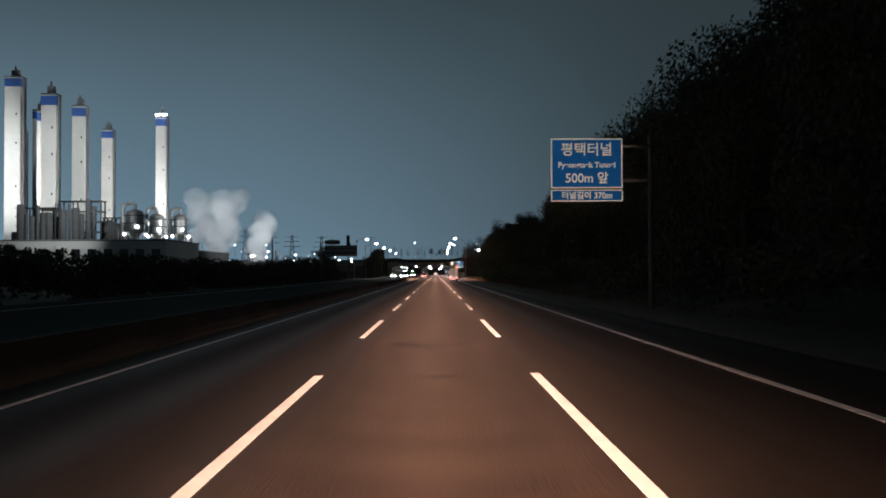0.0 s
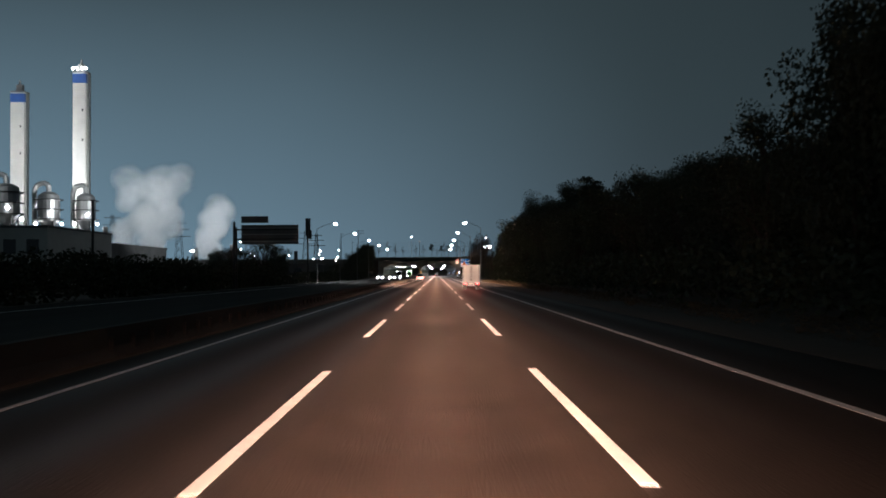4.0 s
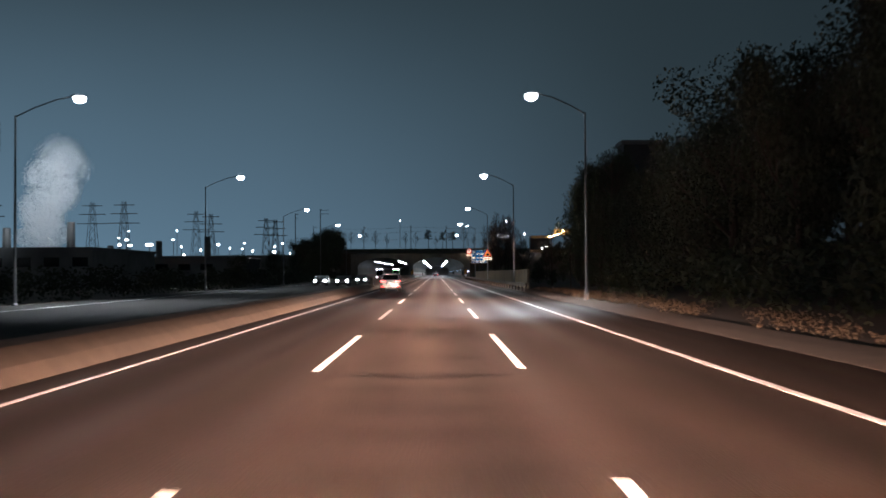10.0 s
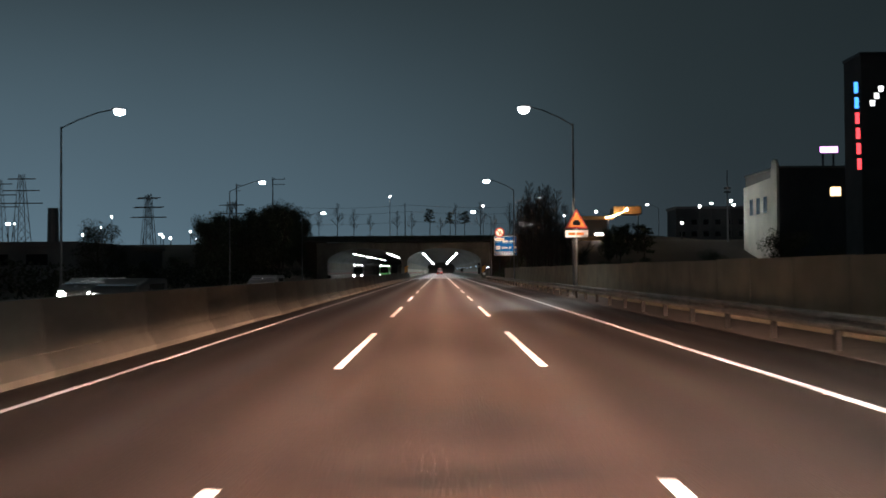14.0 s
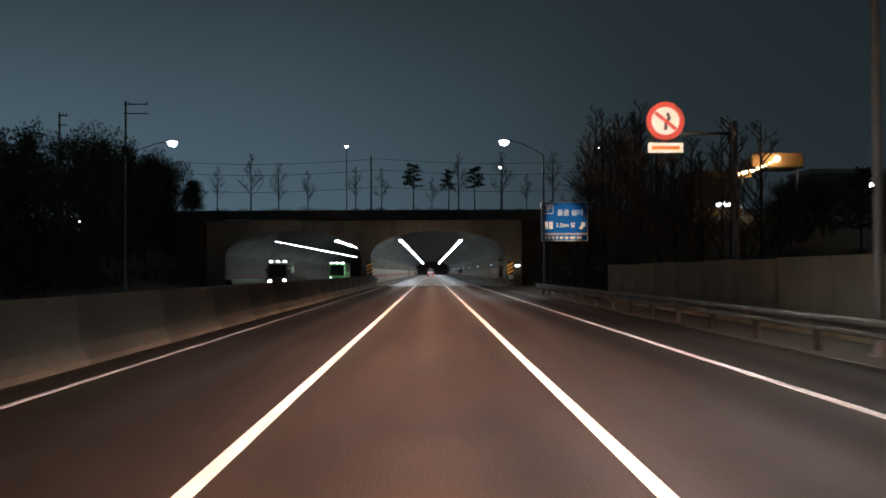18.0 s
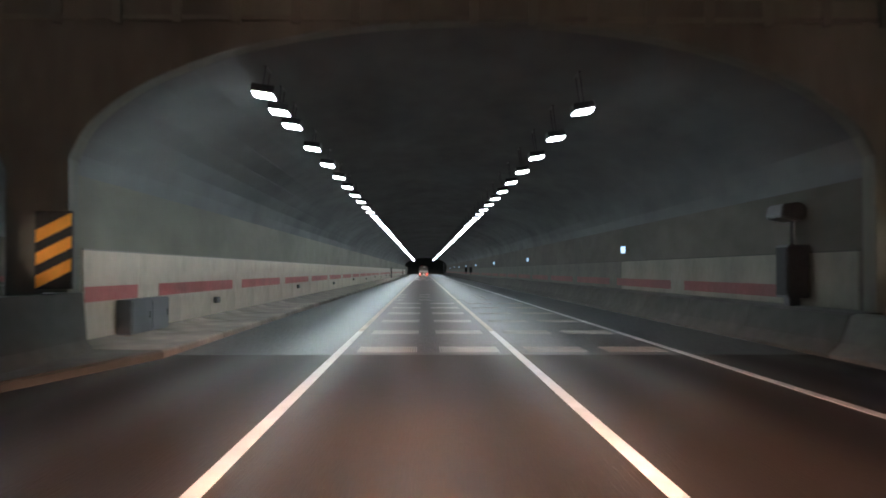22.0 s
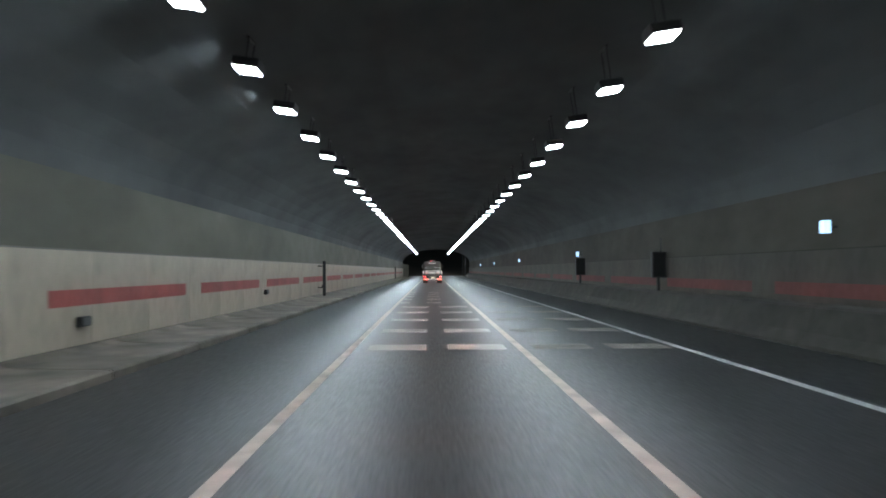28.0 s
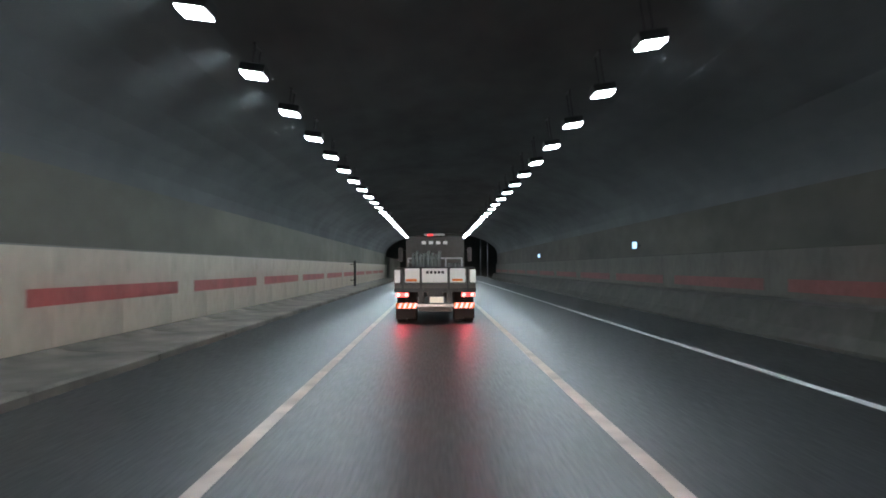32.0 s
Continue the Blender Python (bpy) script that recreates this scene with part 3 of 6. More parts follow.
def wall_light():
    t = thing("guide_light", "small white evacuation guide light on the tunnel wall", "wall light", group="guide lights")
    part("box", Shape().box(-0.12, 0.0, -0.16, 0.16, -0.16, 0.16), DARK_STEEL, t, bevel=0.01)
    glow_mat = material("guide_light_glow", (0.8, 0.9, 1), rough=0.3, emit=(0.40, 0.66, 1.0), power=1.7)
    part("screen", Shape().box(-0.135, -0.121, -0.14, 0.14, -0.14, 0.14), glow_mat, t, "glowing pale blue screen")
    part("face", Shape().box(-0.11, -0.01, -0.172, -0.161, -0.14, 0.14), glow_mat, t, "glowing pale side face")
    part("arm", Shape().tube((0, 0, 0), (0.2, 0, 0), 0.03, seg=6), DARK_STEEL, t)
    return t


g0 = wall_light()
g0.matrix_world = pose(8.68, 595.1, 2.6)
for k in range(1, 8):
    copy_thing(g0, pose(8.68, 595.1 + 41.1 * k + (2.3 if k == 3 else 0.0), 2.6))


def fire_box():
    t = thing("hydrant_cabinet", "grey steel hydrant cabinet at the tunnel wall", "cabinet", group="hydrant cabinets")
    part("body", Shape().box(-0.0, 0.34, -1.7, 1.7, 0.0, 0.78), PLANT_GREY, t, bevel=0.015)
    for y in (-0.85, 0.85):
        d = part("door", Shape().box(0.341, 0.36, y - 0.78, y + 0.78, 0.06, 0.72), PLANT_GREY, t)
        part("handle", Shape().box(0.361, 0.38, y + 0.6, y + 0.64, 0.32, 0.48), DARK_STEEL, d)
    return t


fb = fire_box()
fb.matrix_world = pose(-6.98, 575.2, 0.24)


def wall_post(at, h):
    t = thing("wall_post", "dark upright conduit post at the tunnel wall", "post", pose(*at), "tunnel posts")
    part("post", Shape().box(-0.09, 0.09, -0.07, 0.07, 0, h), DARK_STEEL, t, bevel=0.015)
    part("foot_plate", Shape().box(-0.14, 0.14, -0.12, 0.12, 0.001, 0.02), DARK_STEEL, t)
    for z in (0.5, h - 0.3):
        part("clamp", Shape().box(-0.4, -0.09, -0.03, 0.03, z - 0.03, z + 0.03), DARK_STEEL, t)
    return t


def wall_phone(at):
    t = thing("emergency_cabinet", "dark emergency cabinet on a short post by the tunnel wall", "cabinet", pose(*at), "emergency cabinets")
    part("post", Shape().tube((0, 0, 0), (0, 0, 0.5), 0.06, seg=8), DARK_STEEL, t)
    body = part("body", Shape().box(-0.27, 0.27, -0.16, 0.16, 0.5, 1.48), DARK_STEEL, t, bevel=0.02)
    part("door", Shape().box(-0.22, 0.22, -0.175, -0.161, 0.55, 1.43), RUBBER, body, "matt black door")
    part("aerial", Shape().tube((0.1, 0, 1.48), (0.1, 0, 2.0), 0.025, seg=6), DARK_STEEL, t)
    return t


def camera_box():
    """A dark cabinet on the wall with a bracket and a rounded housing over it."""
    t = thing("wall_cabinet", "dark narrow cabinet on the tunnel wall with a housing above", "cabinet", pose(8.5, 574.4, 0))
    part("body", Shape().box(-0.16, 0.34, -0.42, 0.42, 1.06, 2.3), DARK_STEEL, t, bevel=0.02)
    part("door", Shape().box(-0.18, -0.161, -0.36, 0.36, 1.12, 2.24), RUBBER, t)
    part("foot", Shape().box(-0.05, 0.2, -0.2, 0.2, 0.84, 1.06), DARK_STEEL, t)
    part("riser", Shape().tube((0.12, 0.1, 2.3), (0.12, 0.1, 3.1), 0.05, seg=8), DARK_STEEL, t)
    part("housing", Shape().prism([(-0.3, 2.95), (0.15, 2.85), (0.3, 2.95), (0.3, 3.2), (0.15, 3.3), (-0.25, 3.25)], "y", -0.35, 0.75), DARK_STEEL, t, bevel=0.03)
    return t


camera_box()
wall_phone((8.5, 737.0, 0.86))
wall_phone((8.5, 757.6, 0.86))
wall_post((-6.62, 760.5, 0.17), 2.1)
wall_post((-6.62, 882.0, 0.17), 2.1)

for k in range(9):
    jb = thing("junction_box", "small dark junction box on the tunnel wall", "junction box", pose(-6.99, 584.5 + 22.3 * k, 0.62 + 0.1 * (k % 2)), "junction boxes")
    part("box", Shape().box(0, 0.12, -0.28, 0.28, 0, 0.2), DARK_STEEL, jb, bevel=0.015)
    part("lid", Shape().box(0.121, 0.135, -0.24, 0.24, 0.03, 0.17), PLANT_GREY, jb)

# retaining wall of the cutting beyond the far mouth
solid("retaining_wall", Shape().box(-7.6, -7.03, TUNNEL_END + 0.02, 1004, -0.3, 3.2), VAULT, "grey concrete retaining wall beyond the tunnel mouth", "wall", "structure")

# portal wall with its two openings
PORTAL_TOP = 7.55


def portal_wall():
    top = tagged(new("portal_wall"), "dark concrete portal wall over the two tunnel tubes", "portal", "", "structure")
    s = Shape()
    x = -26.4
    while x < 10.6:
        x1 = x + 0.2
        m = 0.5 * (x + x1)
        if -7.0 < m < 8.84:
            z0, z1 = vault_z(x), vault_z(x1)
        elif -24.14 < m < -8.3:
            z0, z1 = vault_z(-15.3 - x), vault_z(-15.3 - x1)
        else:
            z0 = z1 = -0.2
        s.prism([(x, z0), (x1, z1), (x1, PORTAL_TOP), (x, PORTAL_TOP)], "y", PORTAL - 0.6, PORTAL - 0.001)
        x = x1
    part("wall_face", s, PORTAL_CONCRETE, top)
    part("coping", Shape().box(-26.5, 10.7, PORTAL - 0.85, PORTAL + 0.3, PORTAL_TOP, PORTAL_TOP + 0.22), PORTAL_CONCRETE, top, bevel=0.02)
    rib = Shape().box(-0.09, 0.09, PORTAL - 0.68, PORTAL - 0.601, 6.5, PORTAL_TOP).mesh("rib", PORTAL_CONCRETE)
    for i in range(32):
        like("rib", rib, top, (-25.8 + 1.16 * i, 0, 0))
    bar = Shape().box(-26.3, 10.5, PORTAL - 0.66, PORTAL - 0.602, -0.05, 0.05).mesh("string_course", PORTAL_CONCRETE)
    for z in (6.62, 7.08):
        like("string_course", bar, top, (0, 0, z))


portal_wall()


def hazard_board(x):
    t = thing("hazard_board", "black and orange striped hazard board on the tunnel portal", "traffic sign", pose(x, PORTAL - 0.72, 2.08), "hazard boards")
    part("board", Shape().box(-0.36, 0.36, -0.03, 0.03, -0.75, 0.75), SIGN_BLACK, t, bevel=0.01)
    part("delineator", Shape().box(-0.2, 0.36, -0.03, 0.03, -1.3, -0.82), SIGN_WHITE, t, "pale reflector plate", bevel=0.01)
    for z in (-0.56, -0.12, 0.32):
        part("stripe", Shape().prism([(-0.34, z - 0.18), (-0.34, z + 0.06), (0.34, z + 0.40), (0.34, z + 0.16)], "y", -0.045, -0.032), HAZARD, t, "orange reflective stripe")
    return t


hazard_board(-7.22)
hazard_board(9.4)
BEACON = material("beacon_glow", (0.8, 0.85, 1.0), rough=0.3, emit=(0.55, 0.62, 1.0), power=14)
beacon = thing("warning_beacon", "small glowing blue-white warning lamp on a dark post", "warning lamp", pose(10.25, 570.1, 0))
part("post", Shape().tube((0, 0.06, -0.2), (0, 0.06, 2.5), 0.05, seg=8), DARK_STEEL, beacon)
part("case", Shape().box(-0.3, 0.3, -0.03, 0.12, 2.18, 2.5), DARK_STEEL, beacon, bevel=0.015)
part("lens", Shape().box(-0.24, 0.24, -0.05, -0.031, 2.26, 2.42), BEACON, beacon, "glowing blue-white lens", bevel=0.006)

# ---- barriers ----


# near black: the dark of the unlit stretch is put into the colour
UNLIT_BARRIER = material("unlit_barrier", (0.034, 0.031, 0.026), (0.022, 0.020, 0.017), rough=0.95, scale=3, bump=0.25, stains=0.5, stain_scale=0.4, stretch=(1, 0.5, 1), vary=0.07)
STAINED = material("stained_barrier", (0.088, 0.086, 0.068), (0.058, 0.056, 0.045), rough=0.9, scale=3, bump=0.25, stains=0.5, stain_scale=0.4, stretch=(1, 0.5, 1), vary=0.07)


def median_barrier():
    top = tagged(new("median_barrier"), "stained concrete median barrier, low blocks darkened for the unlit stretch", "barrier", "", "structure")
    low = [(-6.95, -0.05), (-6.35, -0.05), (-6.35, 0.06), (-6.5, 0.25), (-6.56, 0.64), (-6.76, 0.64), (-6.82, 0.25), (-6.95, 0.06)]
    high = [(-7.05, -0.05), (-6.3, -0.05), (-6.3, 0.1), (-6.48, 0.38), (-6.56, 1.27), (-6.85, 1.27), (-6.9, 0.38), (-7.05, 0.1)]
    a = Shape().sweep(low, 0, 5.98).mesh("barrier_block", UNLIT_BARRIER)
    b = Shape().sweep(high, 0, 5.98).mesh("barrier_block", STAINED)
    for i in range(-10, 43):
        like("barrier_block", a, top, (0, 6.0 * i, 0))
    y = 360.0
    while y < PORTAL - 2:
        like("barrier_block", b, top, (0, y, 0))
        y += 6.0
    post = Shape().box(-6.49, -6.41, -0.09, 0.09, 0.0, 0.46).mesh("post", RUBBER)
    for i in range(0, 90):
        like("post", post, top, (0, 120 + 1.5 * i, 0))
    berm = Shape().sweep([(-8.3, -0.05), (-6.2, -0.05), (-6.45, 0.25), (-6.8, 0.52), (-7.4, 0.56), (-8.0, 0.3)], 258, 360, 6)
    part("berm", berm, SOIL, top, "dusty earth berm")


median_barrier()


def guardrail(x, y0, y1, face):
    top = tagged(new("guardrail"), "dull steel guardrail with W-shaped beam on posts", "guardrail", "", "structure")
    prof = [(0, 0.45), (0.07, 0.50), (0.07, 0.56), (0.0, 0.61), (0.0, 0.64), (0.07, 0.69), (0.07, 0.76), (0.0, 0.80), (-0.02, 0.80), (0.05, 0.755), (0.05, 0.70), (-0.02, 0.645), (-0.02, 0.605), (0.05, 0.555), (0.05, 0.505), (-0.02, 0.45)]
    beam = Shape().sweep([(x + px * face, z) for px, z in prof], 0, 3.98).mesh("beam", RAIL)
    post = Shape().box(min(x - 0.16 * face, x - 0.03 * face), max(x - 0.16 * face, x - 0.03 * face), -0.06, 0.06, -0.1, 0.78).mesh("post", RUBBER)
    y = y0
    while y < y1:
        like("beam", beam, top, (0, y, 0))
        like("post", post, top, (0, y, 0))
        y += 4.0


guardrail(7.95, 338, 524, -1)
VERGE = [(7.75, -0.2), (9.6, -0.2), (9.6, 0.06), (8.6, 0.05), (7.95, 0.02), (7.75, 0.004)]
solid("verge", Shape().sweep(VERGE, -260, PORTAL - 0.75, 12), SOIL, "dusty dry verge beside the asphalt", "verge", "structure")


MOSSY = material("mossy_concrete", (0.33, 0.29, 0.20), (0.22, 0.195, 0.135), rough=0.9, scale=1.6, bump=0.25, stains=0.5, stain_scale=0.3, stretch=(1, 0.6, 0.7), vary=0.1)


def noise_wall(x, y0, y1):
    top = tagged(new("noise_wall"), "low stained concrete retaining wall of panels", "wall", "", "structure")
    pm = Shape().box(x, x + 0.18, 0.02, 3.96, -0.1, 2.02).mesh("panel", MOSSY)
    cm = Shape().box(x + 0.01, x + 0.2, -0.02, 0.02, -0.1, 2.0).mesh("post", SOOTY_CONCRETE)
    y = y0
    while y < y1 - 2:
        like("panel", pm, top, (0, y, random.uniform(-0.03, 0.03)))
        like("post", cm, top, (0, y, 0))
        y += 4.0
    return top


noise_wall(9.9, 358, 508)
parapet = tagged(new("verge_parapet"), "low stained concrete parapet before the portal", "barrier", "", "structure")
pm = Shape().sweep([(8.9, -0.1), (7.75, -0.1), (7.75, 0.08), (8.0, 0.3), (8.2, 0.82), (8.3, 0.86), (8.5, 0.86), (8.6, 0.3), (8.9, 0.08)], 0, 5.97).mesh("parapet_block", SOOTY_CONCRETE)
like("parapet_block", pm, parapet, (0, 564.2, 0))
ring = [(8.9, -0.1), (7.75, -0.1), (7.75, 0.08), (8.0, 0.3), (8.2, 0.82), (8.3, 0.86), (8.5, 0.86), (8.6, 0.3), (8.9, 0.08)]
ramp_end = Shape()
ramp_end.add([(8.5 + 0.3 * (x - 8.5), 552.5, min(z, 0.0)) for x, z in ring] + [(x, 564.17, z) for x, z in ring],
             [tuple(range(9)), tuple(range(17, 8, -1))] + [(i, 9 + i, 9 + (i + 1) % 9, (i + 1) % 9) for i in range(9)])
part("ramped_end", ramp_end, SOOTY_CONCRETE, parapet, "end of the parapet that slopes to the ground")

# ---- street lamps ----


def street_lamp(reach):
    """Tapered pole with an arm that reaches over the road."""
    t = thing("street_lamp", "tall grey steel street lamp with a lit white LED head", "street lamp", group="street lamps")
    part("pole", Shape().tube((0, 0, -0.1), (0, 0, 11.1), 0.10, 0.055, 10), POLE, t)
    part("base", Shape().lathe((0, 0, -0.1), [(0.0, 0.0), (0.22, 0.0), (0.22, 0.12), (0.14, 0.2), (0.13, 0.7), (0.0, 0.7)], 10), POLE, t)
    pts = [(0, 0, 11.0), (reach * 0.3, 0, 11.5), (reach * 0.7, 0, 12.0), (reach, 0, 12.2)]
    part("arm", Shape().path(pts, 0.04, 6), DARK_STEEL, t)
    s = 1 if reach > 0 else -1
    h = part("lamp_head", Shape().prism([(reach - 0.1 * s, 12.14), (reach + 0.75 * s, 12.17), (reach + 0.75 * s, 12.23), (reach + 0.4 * s, 12.30), (reach - 0.1 * s, 12.27)], "y", -0.17, 0.17), DARK_STEEL, t, bevel=0.01)
    part("lens", Shape().lathe((reach + 0.35 * s, 0, 12.135), [(0.0, -0.34), (0.17, -0.32), (0.30, -0.23), (0.36, -0.1), (0.36, 0.0), (0.0, 0.0)], 20), LED, h, "bright white domed lens", smooth=True)
    return t


LAMPS = [309.3, 359.0, 415.2, 468.3, 531.0]
right0 = street_lamp(-2.8)
left0 = street_lamp(3.4)
right0.matrix_world = pose(9.1, LAMPS[0], 0)
left0.matrix_world = pose(-24.3, LAMPS[0], 0)
for i, y in enumerate(LAMPS):
    if i:
        copy_thing(right0, pose(8.6 if i < 4 else 9.1, y, 0))
        copy_thing(left0, pose(-24.3, y, 0))
    for x in (5.95 if i in (0, 4) else 5.45, -20.55):
        spot("street_lamp_beam", (x, y, 11.7), (x - math.copysign(2.6, x + 8), y, 0), 16000 if y < 340 else 9500 if y < 400 else 6000 if y < 500 else 5000, (0.86, 0.93, 1.0), 84, 0.9, 0.2, 2.6)
for y in (966.0, 992.0):
    copy_thing(right0, pose(8.6, y, 0))
    spot("street_lamp_beam", (5.45, y, 11.7), (2.85, y, 0), 9000, (0.86, 0.93, 1.0), 110, 0.9, 0.25)


def post_lamp(x, y, top):
    """A straight post with the lamp head on its top."""
    g = ground_z(x, y)
    t = thing("post_lamp", "slim steel post with a lit white lamp on top", "street lamp", pose(x, y, g - 0.2), "post lamps")
    h = top - g + 0.2
    part("post", Shape().tube((0, 0, 0), (0, 0, h - 0.2), 0.09, 0.06, 8), STEEL, t)
    part("cap", Shape().lathe((0, 0, h), [(0.0, 0.16), (0.2, 0.1), (0.3, 0.0), (0.3, -0.03), (0.0, -0.03)], 14), DARK_STEEL, t)
    part("lens", Shape().lathe((0, 0, h - 0.04), [(0.0, -0.2), (0.14, -0.18), (0.24, -0.08), (0.25, 0.0), (0.0, 0.0)], 14), LED, t, "bright white lens", smooth=True)
    return t


for x, y, top in ((-11.8, 594.0, 19.5), (11.2, 612.6, 18.4), (23.8, 592.0, 19.0), (30.4, 600.0, 15.0)):
    post_lamp(x, y, top)

# ---- vehicles ----


def wheel(parent, x, y, r, w, label=""):
    t = part("tyre", Shape().lathe((x, y, r), [(r * 0.6, -w / 2), (r * 0.93, -w / 2), (r, -w / 2 + 0.03), (r, w / 2 - 0.03), (r * 0.93, w / 2), (r * 0.6, w / 2)], 24, "x"), RUBBER, parent, smooth=False)
    rim = Shape().lathe((x, y, r), [(0.0, -w * 0.36), (r * 0.2, -w * 0.40), (r * 0.25, -w * 0.3), (r * 0.52, -w * 0.3), (r * 0.6, -w * 0.46), (r * 0.62, -w * 0.46), (r * 0.62, w * 0.46), (r * 0.6, w * 0.46), (r * 0.5, w * 0.3), (0.0, w * 0.36)], 20, "x")
    for i in range(5):
        a = 2 * math.pi * i / 5
        for sgn in (-1, 1):
            rim.tube((x + sgn * w * 0.36, y, r), (x + sgn * w * 0.36, y + r * 0.56 * math.cos(a), r + r * 0.56 * math.sin(a)), 0.035, 0.03, 5)
    part("rim", rim, STEEL, t)
    return t


def box_truck(m):
    """One-tonne cab-over truck with a plain box body; origin on the road under the rear of the box."""
    t = thing("box_truck", "small white box truck with lit tail lights, dusty rear doors", "truck", m)
    part("cargo_box", Shape().box(-0.87, 0.87, 0.03, 3.05, 0.80, 2.58), WHITE_PAINT, t, "off-white panelled cargo box", bevel=0.012)
    for x in (-0.86, 0.86):
        part("roof_rail", Shape().box(x - 0.035, x + 0.035, 0.0, 3.08, 2.52, 2.62), STEEL, t, bevel=0.008)
        part("side_sill", Shape().box(x - 0.03, x + 0.03, 0.0, 3.07, 0.74, 0.88), STEEL, t, bevel=0.006)
        part("corner_post", Shape().box(x - 0.035, x + 0.035, -0.02, 0.06, 0.76, 2.6), STEEL, t, bevel=0.006)
    part("rear_header", Shape().box(-0.86, 0.86, -0.015, 0.06, 2.46, 2.6), WHITE_PAINT, t, bevel=0.006)
    part("rear_sill", Shape().box(-0.86, 0.86, -0.03, 0.06, 0.72, 0.84), STEEL, t, bevel=0.006)
    for s in (-1, 1):
        d = part("rear_door", Shape().box(min(s * 0.012, s * 0.80), max(s * 0.012, s * 0.80), -0.022, 0.02, 0.85, 2.45), WHITE_PAINT, t, "dusty white rear door", bevel=0.008)
        for x in (s * 0.05, s * 0.79):
            part("door_edge_seal", Shape().box(x - 0.02, x + 0.02, -0.026, -0.0225, 0.86, 2.44), DARK_STEEL, d)
        part("lock_rod", Shape().tube((s * 0.17, -0.04, 0.78), (s * 0.17, -0.04, 2.5), 0.014, seg=6), STEEL, d)
        hd = Shape().box(s * 0.17 - 0.02, s * 0.17 + 0.02, -0.07, -0.03, 1.1, 1.22)
        hd.box(min(s * 0.17, s * 0.42), max(s * 0.17, s * 0.42), -0.062, -0.04, 1.14, 1.175)
        part("lock_handle", hd, STEEL, d, bevel=0.004)
        for z in (1.0, 1.66, 2.32):
            part("hinge", Shape().box(min(s * 0.70, s * 0.87), max(s * 0.70, s * 0.87), -0.036, -0.023, z - 0.03, z + 0.03), STEEL, d, bevel=0.004)
        part("marker_light", Shape().box(s * 0.45 - 0.12, s * 0.45 + 0.12, -0.035, -0.016, 2.50, 2.54), SIGN_RED, t, "dull red marker light")
        la = part("tail_light", Shape().box(min(s * 0.48, s * 0.84), max(s * 0.48, s * 0.84), -0.06, 0.03, 0.57, 0.71), TAIL_RED, t, "glowing red tail light", bevel=0.012)
        part("lamp_core", Shape().box(s * 0.61 - 0.075, s * 0.61 + 0.075, -0.07, -0.061, 0.585, 0.70), TAIL_HOT, la, "overbright lamp centre")
        part("mudflap", Shape().box(s * 0.68 - 0.16, s * 0.68 + 0.16, 0.74, 0.76, 0.20, 0.60), RUBBER, t)
    part("number_plate", Shape().box(-0.26, 0.26, -0.06, -0.045, 0.585, 0.70), PLATE_GLOW, t, "pale number plate that glows in place of plate-lamp light")
    for i in range(6):
        part("plate_bar", Shape().box(-0.19 + 0.068 * i, -0.145 + 0.068 * i, -0.064, -0.0605, 0.61, 0.675), DARK_STEEL, t)
    part("bumper", Shape().box(-0.42, 0.42, -0.09, 0.0, 0.44, 0.53), STEEL, t, bevel=0.012)
    part("chassis", Shape().box(-0.36, -0.26, 0.0, 4.6, 0.50, 0.72).box(0.26, 0.36, 0.0, 4.6, 0.50, 0.72).box(-0.26, 0.26, 0.8, 0.9, 0.5, 0.7).box(-0.26, 0.26, 2.4, 2.5, 0.5, 0.7), DARK_STEEL, t)
    part("tool_box", Shape().box(-0.84, -0.44, 2.2, 2.75, 0.38, 0.72), DARK_STEEL, t, bevel=0.01)
    part("fuel_tank", Shape().box(0.44, 0.82, 1.7, 2.5, 0.36, 0.7), DARK_STEEL, t, bevel=0.02)
    # cab: side outline from bumper to roof
    cab = [(3.12, 0.42), (3.12, 1.95), (3.3, 1.99), (3.75, 1.97), (4.15, 1.86), (4.52, 1.25), (4.70, 1.08), (4.76, 0.78), (4.74, 0.40), (4.46, 0.34), (4.30, 0.62), (3.95, 0.72), (3.62, 0.62), (3.48, 0.36)]
    part("cab", Shape().prism(cab, "x", -0.82, 0.82), WHITE_PAINT, t, "white cab with rounded front", bevel=0.045)
    for s in (-1, 1):
        part("side_window", Shape().prism([(3.34, 1.28), (3.34, 1.82), (3.7, 1.83), (4.05, 1.74), (4.36, 1.28)], "x", s * 0.80, s * 0.828), GLASS_DARK, t, "dark side window")
        part("door_handle", Shape().box(min(s * 0.82, s * 0.845), max(s * 0.82, s * 0.845), 3.36, 3.44, 0.98, 1.14), DARK_STEEL, t)
        mi = part("wing_mirror", Shape().box(min(s * 0.93, s * 1.12), max(s * 0.93, s * 1.12), 4.3, 4.42, 1.18, 1.5), DARK_STEEL, t, "black wing mirror", bevel=0.03)
        part("mirror_arm", Shape().tube((s * 0.8, 4.32, 1.3), (s * 0.98, 4.36, 1.34), 0.015, seg=6), DARK_STEEL, mi)
        part("indicator", Shape().box(min(s * 0.815, s * 0.835), max(s * 0.815, s * 0.835), 4.5, 4.62, 0.98, 1.06), AMBER_DIM, t, "lit amber side indicator")
        part("headlight", Shape().box(s * 0.6 - 0.14, s * 0.6 + 0.14, 4.70, 4.775, 0.72, 0.95), SITE_LIGHT, t, "lit white headlight", bevel=0.02)
        wheel(t, s * 0.70, 4.0, 0.31, 0.19)
        wheel(t, s * 0.74, 1.25, 0.27, 0.17)
